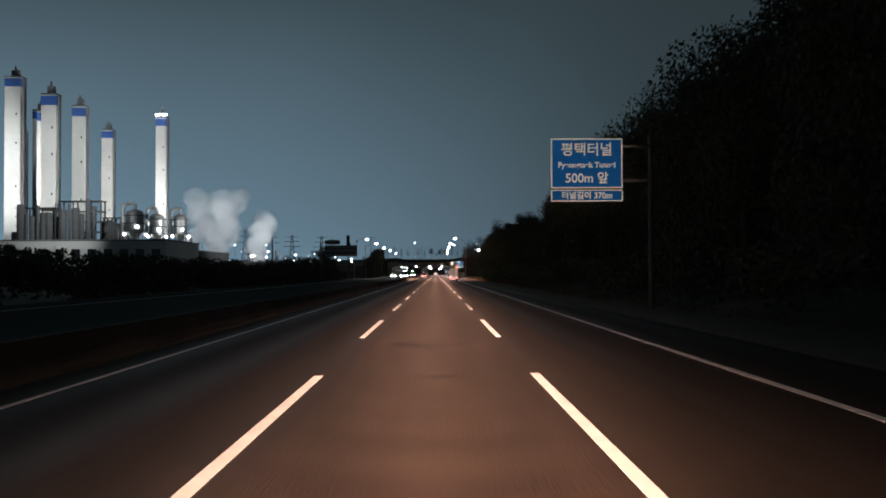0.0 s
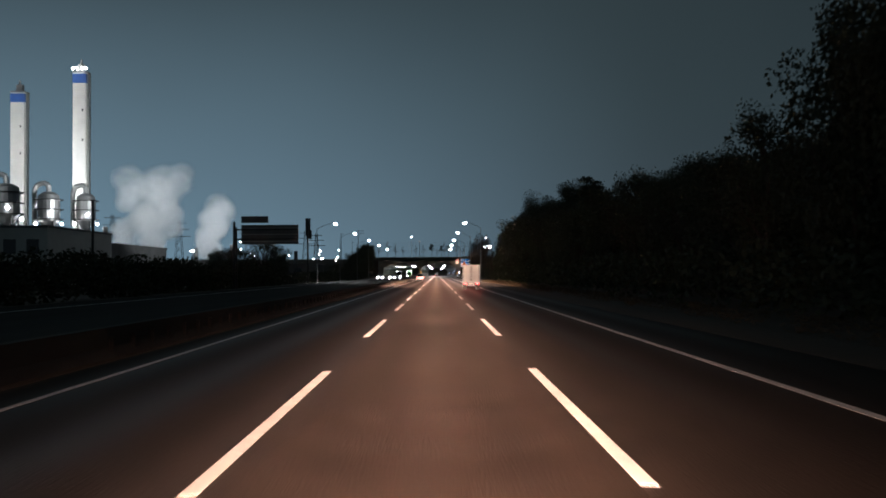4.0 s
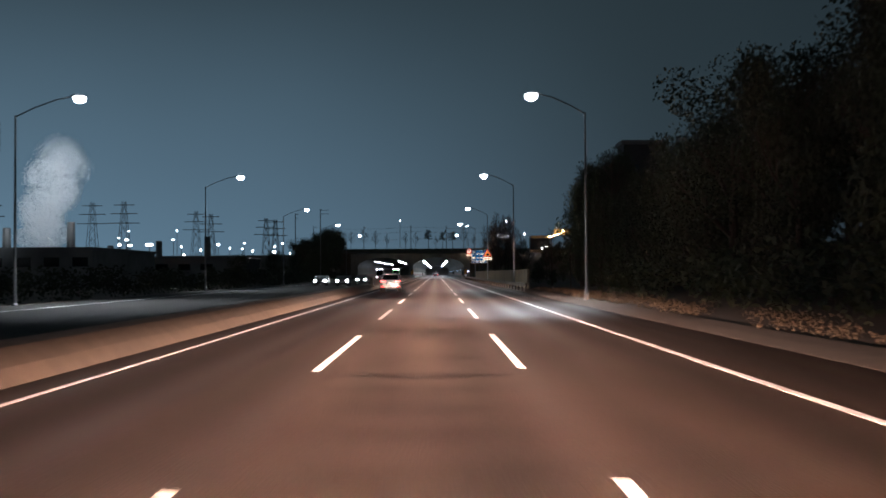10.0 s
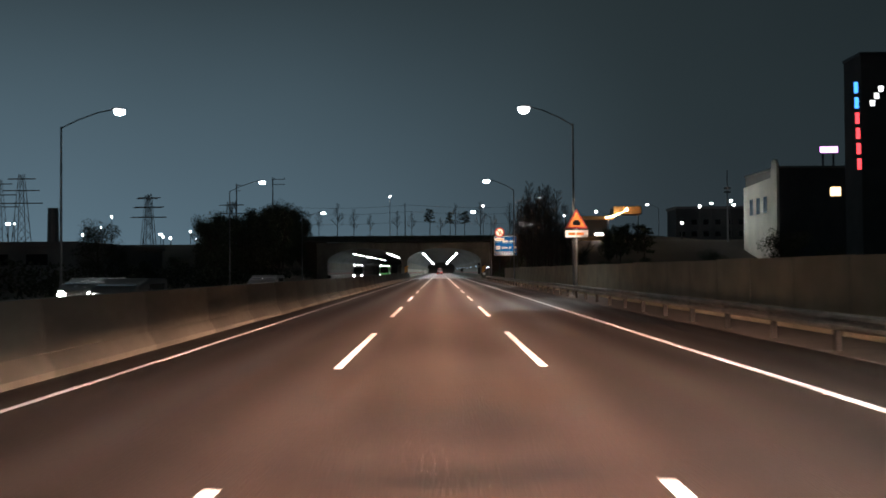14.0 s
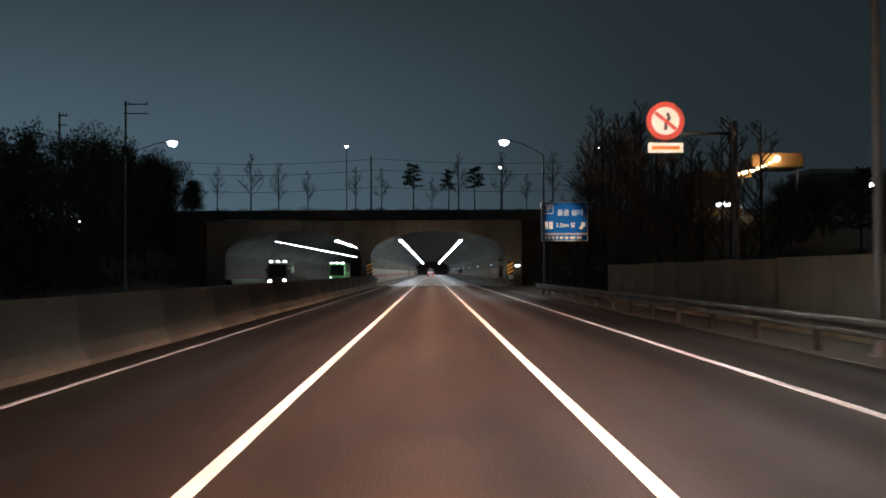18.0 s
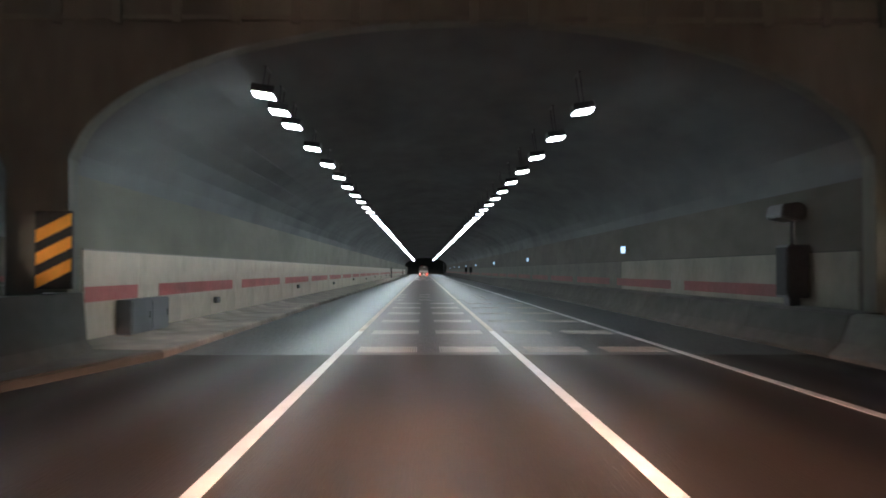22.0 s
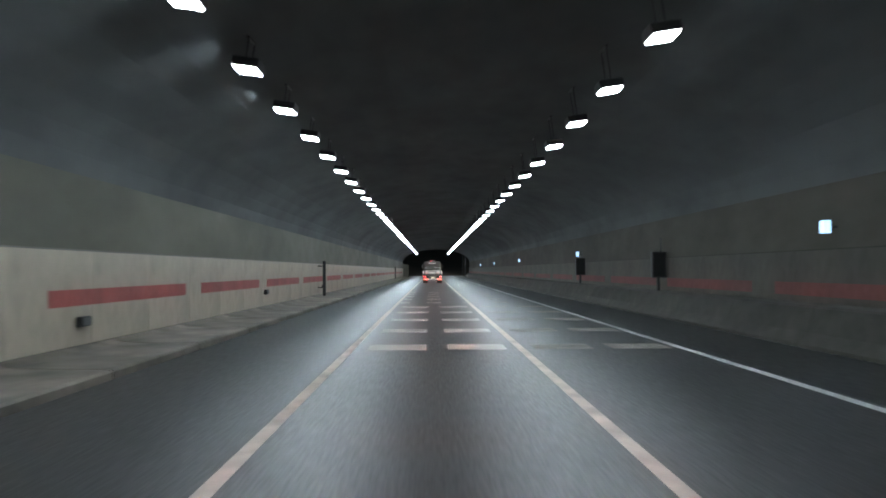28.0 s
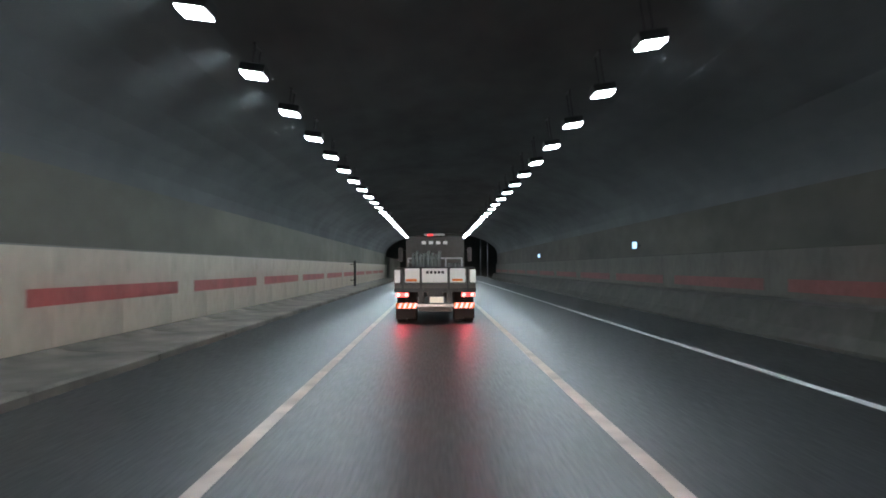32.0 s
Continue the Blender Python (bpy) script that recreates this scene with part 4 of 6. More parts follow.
        wheel(t, s * 0.52, 1.25, 0.27, 0.17)
    part("windscreen", Shape().add([(-0.72, 4.185, 1.80), (0.72, 4.185, 1.80), (0.74, 4.535, 1.26), (-0.74, 4.535, 1.26), (-0.72, 4.15, 1.78), (0.72, 4.15, 1.78), (0.74, 4.50, 1.24), (-0.74, 4.50, 1.24)],
                                   [(0, 1, 2, 3), (7, 6, 5, 4), (0, 4, 5, 1), (1, 5, 6, 2), (2, 6, 7, 3), (3, 7, 4, 0)]), GLASS_DARK, t, "dark windscreen")
    return t


box_truck(pose(3.72, 206.95, 0))
for x in (3.06, 4.38):
    spot("tail_light_glow", (x, 206.85, 0.62), (x, 203.0, 0.0), 70, (1.0, 0.04, 0.04), 110, 1.0, 0.05)
spot("box_truck_headlights", (3.72, 212.0, 0.8), (3.72, 222, 0.0), 5000, BEAM, 14, 1.0, 0.1, 2.5)


def loft(sections, closed_ends=True):
    """Skin over cross-sections (lists of points of equal length)."""
    s = Shape()
    n = len(sections[0])
    vs = [p for sec in sections for p in sec]
    fs = []
    for j in range(len(sections) - 1):
        for i in range(n):
            a, b = j * n + i, j * n + (i + 1) % n
            fs.append((a, b, b + n, a + n))
    if closed_ends:
        fs += [tuple(range(n - 1, -1, -1)), tuple(range((len(sections) - 1) * n, len(sections) * n))]
    return s.add(vs, fs)


def car_section(y, w, z0, z1, crown):
    """A rounded cross-section of a car body at y."""
    pts = []
    for u, v in ((-0.86, 0), (-0.97, 0.10), (-1.0, 0.35), (-0.985, 0.62), (-0.95, 0.86), (-0.86, 1.0), (-0.4, 1.0 + crown), (0.4, 1.0 + crown), (0.86, 1.0), (0.95, 0.86), (0.985, 0.62), (1.0, 0.35), (0.97, 0.10), (0.86, 0)):
        pts.append((u * w, y, z0 + (z1 - z0) * v))
    return pts


def suv(m, paint, label):
    t = thing("suv", label, "car", m)
    body = [car_section(0.02, 0.70, 0.44, 0.96, 0.0), car_section(0.04, 0.80, 0.38, 1.04, 0.0), car_section(0.12, 0.875, 0.34, 1.08, 0.0), car_section(0.30, 0.92, 0.31, 1.10, 0.01), car_section(0.65, 0.945, 0.29, 1.10, 0.01), car_section(1.0, 0.95, 0.28, 1.09, 0.01),
            car_section(2.4, 0.945, 0.27, 1.06, 0.01), car_section(3.3, 0.94, 0.28, 1.04, 0.02), car_section(4.1, 0.92, 0.30, 0.98, 0.03), car_section(4.45, 0.87, 0.32, 0.86, 0.03), car_section(4.66, 0.76, 0.36, 0.76, 0.02), car_section(4.74, 0.62, 0.42, 0.68, 0.0)]
    part("body", loft(body), paint, t, "silver-white car body", smooth=True)
    house = [car_section(0.14, 0.76, 1.00, 1.12, 0.0), car_section(0.22, 0.82, 1.02, 1.34, 0.0), car_section(0.33, 0.84, 1.02, 1.53, 0.01), car_section(0.50, 0.845, 1.02, 1.62, 0.02), car_section(0.85, 0.85, 1.02, 1.665, 0.03), car_section(1.4, 0.85, 1.02, 1.69, 0.03), car_section(2.2, 0.845, 1.0, 1.68, 0.03),
             car_section(2.55, 0.84, 1.0, 1.64, 0.03), car_section(2.9, 0.83, 1.0, 1.53, 0.03), car_section(3.3, 0.82, 1.0, 1.29, 0.02), car_section(3.65, 0.80, 0.98, 1.05, 0.01)]
    for sec in house:
        for i, (x, y, z) in enumerate(sec):
            k = (z - 1.0) / 0.7
            sec[i] = (x * (1 - 0.15 * max(0, k)), y, z)
    part("greenhouse", loft(house), paint, t, smooth=True)
    rw = Shape().add([(-0.72, 0.085, 1.12), (0.72, 0.085, 1.12), (0.655, 0.315, 1.58), (-0.655, 0.315, 1.58), (-0.72, 0.16, 1.12), (0.72, 0.16, 1.12), (0.655, 0.40, 1.58), (-0.655, 0.40, 1.58)],
                     [(0, 1, 2, 3), (4, 7, 6, 5), (0, 4, 5, 1), (1, 5, 6, 2), (2, 6, 7, 3), (3, 7, 4, 0)])
    part("rear_window", rw, GLASS_DARK, t, "dark tinted rear window")
    part("spoiler", Shape().prism([(-0.62, 1.60), (0.62, 1.60), (0.58, 1.665), (-0.58, 1.665)], "y", 0.20, 0.55), paint, t, bevel=0.015)
    for s in (-1, 1):
        win = [(0.62, 1.12), (0.78, 1.52), (1.3, 1.58), (2.2, 1.57), (2.75, 1.50), (3.22, 1.12)]
        gl = Shape()
        n = len(win)
        def inx(z):
            return s * (0.842 - 0.155 * (z - 1.0))
        gl.add([(inx(z) + s * 0.012, y, z) for y, z in win] + [(inx(z) - s * 0.03, y, z) for y, z in win], [tuple(range(n)), tuple(range(2 * n - 1, n - 1, -1))] + [(i, (i + 1) % n, n + (i + 1) % n, n + i) for i in range(n)])
        part("side_glass", gl, GLASS_DARK, t, "dark tinted side glass")
        part("window_pillar", Shape().box(min(s * 0.72, s * 0.83), max(s * 0.72, s * 0.83), 1.86, 1.94, 1.08, 1.6), DARK_STEEL, t)
        la = part("tail_light", Shape().prism([(s * 0.42, 0.93), (s * 0.90, 0.95), (s * 0.915, 1.07), (s * 0.46, 1.04)], "y", 0.0, 0.22), TAIL_RED, t, "glowing red tail light", bevel=0.015)
        part("light_bar", Shape().prism([(s * 0.47, 0.955), (s * 0.86, 0.965), (s * 0.87, 1.0), (s * 0.49, 0.985)], "y", -0.012, -0.001), TAIL_HOT, la, "hot glowing light bar")
        part("light_bar", Shape().prism([(s * 0.50, 1.005), (s * 0.87, 1.025), (s * 0.87, 1.05), (s * 0.50, 1.03)], "y", -0.012, -0.001), TAIL_HOT, la, "hot glowing light bar")
        part("fog_light", Shape().prism([(s * 0.56, 0.50), (s * 0.86, 0.50), (s * 0.86, 0.56), (s * 0.60, 0.575)], "y", 0.0, 0.08), TAIL_RED, t, "lit red rear fog light", bevel=0.01)
        part("roof_bar", Shape().path([(s * 0.57, 0.55, 1.68), (s * 0.58, 0.75, 1.735), (s * 0.59, 2.2, 1.735), (s * 0.59, 2.45, 1.67)], 0.018, 6), CHROME, t)
        mi = part("wing_mirror", Shape().box(min(s * 0.92, s * 1.09), max(s * 0.92, s * 1.09), 3.0, 3.14, 1.08, 1.24), DARK_STEEL, t, "dark wing mirror", bevel=0.03)
        for y in (1.55, 2.55):
            part("door_handle", Shape().box(min(s * 0.93, s * 0.965), max(s * 0.93, s * 0.965), y - 0.1, y + 0.1, 0.93, 0.965), CHROME, t, bevel=0.008)
        part("wheel_arch", Shape().lathe((s * 0.80, 0.95, 0.36), [(0.37, -0.15), (0.42, -0.15), (0.42, 0.148), (0.37, 0.148)], 24, "x"), RUBBER, t)
        part("wheel_arch", Shape().lathe((s * 0.80, 3.75, 0.36), [(0.37, -0.15), (0.42, -0.15), (0.42, 0.145), (0.37, 0.145)], 24, "x"), RUBBER, t)
        wheel(t, s * 0.82, 0.95, 0.36, 0.24)
        wheel(t, s * 0.82, 3.75, 0.36, 0.24)
        part("headlight", Shape().box(s * 0.62 - 0.16, s * 0.62 + 0.16, 4.52, 4.66, 0.66, 0.78), SITE_LIGHT, t, "lit headlight", bevel=0.02)
        part("exhaust_tip", Shape().tube((s * 0.6, 0.0, 0.33), (s * 0.6, 0.2, 0.33), 0.035, seg=10), CHROME, t)
    part("plate_recess", Shape().prism([(-0.36, 0.72), (0.36, 0.72), (0.42, 0.90), (-0.42, 0.90)], "y", 0.005, 0.06), DARK_STEEL, t, bevel=0.01)
    part("number_plate", Shape().box(-0.26, 0.26, -0.012, 0.004, 0.75, 0.86), SIGN_WHITE, t, "white number plate")
    for i in range(7):
        part("plate_bar", Shape().box(-0.2 + 0.06 * i, -0.16 + 0.06 * i, -0.016, -0.0125, 0.775, 0.835), DARK_STEEL, t)
    part("plate_lamp", Shape().box(-0.12, 0.10, -0.02, 0.01, 0.885, 0.91), PLATE_GLOW, t, "small lit plate lamp")
    part("badge", Shape().lathe((0.0, 0.01, 1.0), [(0.0, -0.015), (0.07, -0.01), (0.075, 0.01)], 14, "y"), DARK_STEEL, t, "plain oval badge")
    part("bumper_trim", Shape().box(-0.84, 0.84, -0.015, 0.3, 0.33, 0.49), RUBBER, t, "black plastic lower bumper", bevel=0.03)
    part("chrome_strip", Shape().box(-0.62, 0.62, -0.028, -0.012, 0.405, 0.425), CHROME, t, "thin chrome strip")
    return t


for x in (-4.5, -3.06):
    spot("tail_light_glow", (x, 340.2, 0.7), (x, 336.5, 0.0), 14, (1.0, 0.04, 0.04), 110, 1.0, 0.05)
suv(pose(-3.78, 340.3, 0), SILVER, "silver SUV driving with red tail lights lit")
spot("suv_headlights", (-3.78, 345.3, 0.75), (-3.78, 355, 0.0), 5000, BEAM, 14, 1.0, 0.1, 2.5)


def flatbed_truck(m):
    """Heavy flatbed with a mounted crane frame behind the cab; origin on the road under its rear."""
    t = thing("flatbed_truck", "dark heavy flatbed truck with white tailgate and lit tail lights", "truck", m)
    GREY = material("truck_body_grey", (0.09, 0.085, 0.08), (0.06, 0.055, 0.05), rough=0.6, scale=6, stains=0.3)
    TAR = material("load_tarpaulin", (0.20, 0.215, 0.205), (0.12, 0.13, 0.125), rough=0.8, scale=5, bump=0.4)
    part("deck", Shape().box(-1.23, 1.23, 0.05, 7.2, 1.02, 1.2), GREY, t, bevel=0.015)
    part("rear_rail", Shape().box(-1.24, 1.24, 0.0, 0.12, 0.94, 1.06), DARK_STEEL, t, bevel=0.012)
    for x0, x1 in ((-0.92, -0.47), (-0.40, 0.37), (0.45, 0.92)):
        part("tailgate_panel", Shape().box(x0, x1, -0.01, 0.05, 1.23, 1.66), SIGN_WHITE, t, "white reflective tailgate panel", bevel=0.01)
    for x in (-1.17, 1.12):
        part("tailgate_panel", Shape().box(x - 0.06, x + 0.11, -0.01, 0.05, 1.23, 1.62), SIGN_WHITE, t, "narrow white tailgate end panel", bevel=0.01)
    for x in (-0.98, -0.435, 0.41, 0.98):
        part("gate_post", Shape().box(x - 0.035, x + 0.035, -0.05, 0.04, 1.0, 1.68), DARK_STEEL, t, bevel=0.008)
    part("gate_top", Shape().box(-1.2, 1.2, 0.0, 0.05, 1.66, 1.70), DARK_STEEL, t, bevel=0.01)
    for x in (-0.7, 0.7):
        part("sticker", Shape().box(x - 0.18, x + 0.14, -0.016, -0.011, 1.27, 1.34), SIGN_ORANGE, t, "small orange sticker")
    marks = Shape()
    for i in range(5):
        marks.box(-0.27 + 0.115 * i, -0.19 + 0.115 * i, -0.018, -0.0105, 1.50, 1.58)
    part("lettering_bars", marks, DARK_STEEL, t, "row of dark bars in place of lettering")
    for s in (-1, 1):
        part("side_board", Shape().box(min(s * 1.2, s * 1.24), max(s * 1.2, s * 1.24), 0.05, 7.2, 1.2, 1.62), GREY, t)
    for s in (-1, 1):
        la = part("tail_light", Shape().box(min(s * 0.80, s * 1.2), max(s * 0.80, s * 1.2), -0.02, 0.1, 0.80, 0.92), TAIL_RED, t, "pair of red tail lights", bevel=0.012)
        for x in (s * 0.87, s * 1.12):
            part("lamp_core", Shape().lathe((x, -0.03, 0.86), [(0.0, -0.012), (0.055, -0.01), (0.06, 0.012)], 14, "y"), TAIL_HOT, la, "overbright round lamp")
        rb = part("reflector_board", Shape().box(min(s * 0.56, s * 1.19), max(s * 0.56, s * 1.19), -0.03, 0.0, 0.45, 0.62), SIGN_ORANGE, t, "red and yellow reflector board", bevel=0.006)
        for i in range(4):
            x = s * (0.63 + 0.15 * i)
            # emissive stripe: its glow imitates the reflected headlights
            part("stripe", Shape().prism([(x - 0.05, 0.46), (x + 0.03, 0.46), (x + 0.09, 0.61), (x + 0.01, 0.61)], "y", -0.038, -0.031), TAIL_HOT, rb, "stripe that glows in place of a headlight reflection")
        part("mudflap", Shape().box(s * 0.9 - 0.3, s * 0.9 + 0.3, 0.45, 0.48, 0.12, 0.55), RUBBER, t)
        for y in (1.3, 2.6):
            for x in (0.72, 1.05):
                wheel(t, s * x, y, 0.5, 0.28)
        wheel(t, s * 1.02, 8.3, 0.5, 0.3)
        part("wing_mirror", Shape().box(min(s * 1.24, s * 1.42), max(s * 1.24, s * 1.42), 8.7, 8.8, 1.92, 2.46), DARK_STEEL, t, "tall black wing mirror", bevel=0.02)
        part("mirror_arm", Shape().tube((s * 1.05, 8.7, 2.36), (s * 1.33, 8.75, 2.36), 0.02, seg=6), DARK_STEEL, t)
        part("under_post", Shape().box(s * 0.42 - 0.03, s * 0.42 + 0.03, 0.0, 0.1, 0.6, 0.95), DARK_STEEL, t)
    part("cross_bumper", Shape().box(-0.56, 0.56, -0.02, 0.06, 0.50, 0.575), SIGN_WHITE, t, "pale bumper bar", bevel=0.012)
    part("tow_frame", Shape().box(-0.5, 0.5, 0.0, 0.1, 0.36, 0.46).box(-0.22, 0.22, 0.04, 0.3, 0.62, 0.94), DARK_STEEL, t, bevel=0.01)
    part("number_plate", Shape().box(-0.17, 0.25, -0.02, -0.005, 0.62, 0.80), PLATE_GLOW, t, "number plate with an added dim yellowish glow")
    part("tow_hook", Shape().tube((0.02, -0.06, 0.9), (0.02, 0.05, 0.9), 0.06, seg=10), DARK_STEEL, t)
    part("chassis", Shape().box(-0.5, -0.35, 0.1, 9.2, 0.6, 1.0).box(0.35, 0.5, 0.1, 9.2, 0.6, 1.0), DARK_STEEL, t)
    part("cab", Shape().prism([(7.6, 0.7), (7.6, 2.8), (7.8, 2.88), (9.0, 2.86), (9.4, 2.6), (9.72, 1.7), (9.78, 0.6), (8.9, 0.55), (8.6, 1.0), (8.0, 1.0), (7.8, 0.6)], "x", -1.10, 1.10), GREY, t, "dark cab with rear wall", bevel=0.06)
    part("cab_back_panel", Shape().box(-0.8, 0.8, 7.56, 7.598, 1.9, 2.4), GREY, t, bevel=0.02)
    br = Shape()
    for i in range(4):
        br.box(-0.50 + 0.27 * i, -0.34 + 0.27 * i, 7.56, 7.592, 2.56, 2.68)
    part("cab_bars", br, SIGN_WHITE, t, "pale bars in place of lettering on the cab")
    part("beacon_bar", Shape().box(-0.42, 0.38, 7.7, 7.9, 2.89, 2.97), STEEL, t, bevel=0.02)
    part("beacon", Shape().box(-0.28, -0.08, 7.66, 7.699, 2.88, 2.95), TAIL_RED, t, "small red lamp")
    fr = Shape()
    for x in (-1.0, -0.55, 0.0, 0.4, 1.0):
        fr.box(x - 0.03, x + 0.03, 7.3, 7.36, 1.2, 2.05)
    fr.box(-1.0, 1.0, 7.3, 7.36, 2.0, 2.06)
    part("headboard", fr, STEEL, t)
    for i in range(8):
        x = -0.80 + 0.135 * i
        top = 2.20 + 0.06 * math.sin(i * 1.9)
        part("strap", Shape().path([(x, 6.3, 1.2), (x + 0.01, 6.2, 1.6), (x + 0.015, 6.16, top - 0.08), (x + 0.03, 6.28, top)], 0.062, 8), TAR, t, "grey-green upright strap", smooth=True)
    for i in range(4):
        x = 0.5 + 0.12 * i
        part("strap", Shape().path([(x, 6.3, 1.2), (x + 0.01, 6.2, 1.6), (x + 0.03, 6.28, 1.84)], 0.055, 8), TAR, t, "grey-green upright strap", smooth=True)
    part("load_cable", Shape().path([(-0.7, 6.25, 1.95), (-0.95, 6.25, 1.85), (-1.05, 6.25, 1.4), (-1.05, 6.25, 1.2)], 0.035, 7), TAR, t, "drooping grey cable")
    part("load_block", Shape().box(0.48, 0.9, 6.4, 6.9, 1.2, 1.7), TAR, t, bevel=0.04)
    return t


flatbed_truck(pose(-0.02, 828.4, 0))
for x in (-1.02, 0.98):
    spot("tail_light_glow", (x, 828.3, 0.8), (x, 824.0, 0.0), 55, (1.0, 0.04, 0.06), 110, 1.0, 0.05)

GREEN_PAINT = material("green_bus_paint", (0.10, 0.42, 0.10), (0.08, 0.36, 0.09), rough=0.3, scale=3)


def oncoming(name, label, m, w, length, h, paint, nose):
    """A vehicle that faces the camera; origin under its front."""
    t = thing(name, label, "bus" if name == "bus" else "truck" if h > 2 else "car", m)
    side = [(0.06, 0.35), (0.0, 0.9), (nose * 0.3, 1.15), (nose, h * 0.92), (nose + 0.35, h), (length - 0.1, h), (length, h - 0.2), (length, 0.4)]
    part("body", Shape().prism(side, "x", -w, w), paint, t, bevel=0.05)
    part("windscreen", Shape().add([(-w * 0.86, nose * 0.3 - 0.015, 1.2), (w * 0.86, nose * 0.3 - 0.015, 1.2), (w * 0.8, nose - 0.02, h * 0.89), (-w * 0.8, nose - 0.02, h * 0.89), (-w * 0.86, nose * 0.3 + 0.02, 1.2), (w * 0.86, nose * 0.3 + 0.02, 1.2), (w * 0.8, nose + 0.02, h * 0.89), (-w * 0.8, nose + 0.02, h * 0.89)],
                                   [(3, 2, 1, 0), (4, 5, 6, 7), (0, 1, 5, 4), (1, 2, 6, 5), (2, 3, 7, 6), (3, 0, 4, 7)]), GLASS_DARK, t, "dark windscreen")
    for s in (-1, 1):
        part("headlight", Shape().lathe((s * w * 0.75, -0.01, 0.72), [(0.0, -0.03), (0.15, -0.02), (0.18, 0.03)], 14, "y"), SITE_LIGHT, t, "glaring white headlight")
        part("side_window_band", Shape().box(min(s * w, s * (w + 0.012)), max(s * w, s * (w + 0.012)), nose + 0.4, length - 0.5, h * 0.55, h * 0.86), GLASS_DARK, t)
        part("wing_mirror", Shape().box(s * (w + 0.14) - 0.08, s * (w + 0.14) + 0.08, nose, nose + 0.1, h * 0.55, h * 0.72), DARK_STEEL, t)
        part("bracket", Shape().tube((s * w * 0.95, nose + 0.05, h * 0.66), (s * (w + 0.1), nose + 0.05, h * 0.66), 0.02, seg=5), DARK_STEEL, t)
        for y in (0.9, length - 1.0):
            wheel(t, s * (w - 0.14), y, 0.34, 0.22)
    part("bumper", Shape().box(-w, w, -0.08, 0.1, 0.3, 0.55), DARK_STEEL, t, bevel=0.03)
    if h > 2:
        for x in (-w * 0.7, 0, w * 0.7):
            part("roof_marker", Shape().box(x - 0.12, x + 0.12, nose + 0.2, nose + 0.33, h - 0.02, h + 0.08), SITE_LIGHT, t, "lit roof marker")
    return t


oncoming("bus", "green and white bus with glaring headlights in the oncoming tube", pose(-13.2, 594, 0), 1.15, 8.5, 3.0, GREEN_PAINT, 0.5)
oncoming("box_lorry", "dark lorry with lit roof markers in the oncoming lane", pose(-17.0, 563, 0), 1.1, 6.5, 2.9, DARK_STEEL, 0.4)
oncoming("sedan", "oncoming grey car with headlights on", pose(-12.4, 388, 0), 0.9, 4.6, 1.45, PLANT_GREY, 1.5)
oncoming("sedan", "oncoming dark car with headlights on", pose(-12.0, 418, 0), 0.9, 4.6, 1.45, DARK_STEEL, 1.5)
oncoming("sedan", "oncoming pale car with headlights on", pose(-16.2, 395, 0), 0.9, 4.6, 1.45, SILVER, 1.5)

# ---- signs ----


def direction_sign(name, label, m, w, h, strip, pole_x, lines):
    """Blue board with a narrow second board below, on posts; origin on the ground under the board's centre, board facing -y."""
    t = thing(name, label, "road sign", m)
    z1 = h["top"]
    z0 = z1 - h["board"]
    b = part("board", Shape().box(-w / 2, w / 2, -0.03, 0.02, z0, z1), SIGN_WHITE, t, "white-edged blue board", bevel=0.02)
    part("blue_field", Shape().box(-w / 2 + 0.06, w / 2 - 0.06, -0.036, -0.0305, z0 + 0.06, z1 - 0.06), SIGN_BLUE, b)
    b2 = part("lower_board", Shape().box(-w / 2, w / 2, -0.03, 0.02, z0 - strip - 0.06, z0 - 0.06), SIGN_WHITE, t, "narrow lower board", bevel=0.02)
    part("blue_field", Shape().box(-w / 2 + 0.05, w / 2 - 0.05, -0.036, -0.0305, z0 - strip - 0.01, z0 - 0.11), SIGN_BLUE, b2)
    for words, size, x, z in lines:
        lettering("lettering", words, size, (x, -0.041, z), SIGN_WHITE, t)
    for x in pole_x:
        part("post", Shape().tube((x, 0.14, -0.3), (x, 0.14, z1 + 0.15), 0.12, 0.10, 10), DARK_STEEL, t)
    arm_x = max(pole_x, key=abs)
    for z in (z1 - 0.35, z0 + 0.35):
        part("arm", Shape().box(-w / 2 + 0.1, max(w / 2 - 0.1, arm_x), 0.025, 0.10, z - 0.06, z + 0.06), DARK_STEEL, t)
    return t


direction_sign("tunnel_sign", "blue tunnel warning sign with white lettering on a steel pole", pose(6.8, 45.2, 0), 3.16, dict(top=7.6, board=2.2), 0.52, (2.85,),
               [("평택터널", 0.62, 0, 7.08), ("Pyeongtaek Tunnel", 0.33, 0, 6.42), ("500m 앞", 0.55, 0, 5.83), ("터널길이 370m", 0.36, 0, 5.07)])
p_sign = direction_sign("rest_area_sign", "blue rest area sign with P symbol on two posts", pose(12.62, 545.4, 0.4), 4.4, dict(top=7.8, board=3.0), 0.62, (-1.2, 0.9),
                        [("P", 0.85, -1.5, 7.12), ("졸음 쉼터", 0.62, 0.55, 6.75), ("2.2km 앞", 0.5, 0.1, 5.6)])
part("p_field", Shape().box(-1.95, -1.05, -0.040, -0.0365, 6.68, 7.55), SIGN_WHITE, p_sign)
part("p_inner", Shape().box(-1.9, -1.1, -0.0405, -0.0402, 6.73, 7.5), SIGN_BLUE, p_sign)
part("facility_symbol", Shape().box(-1.9, -1.55, -0.041, -0.037, 5.25, 5.95).box(-1.45, -1.1, -0.041, -0.037, 5.25, 5.95), SIGN_WHITE, p_sign, "white facility symbol")
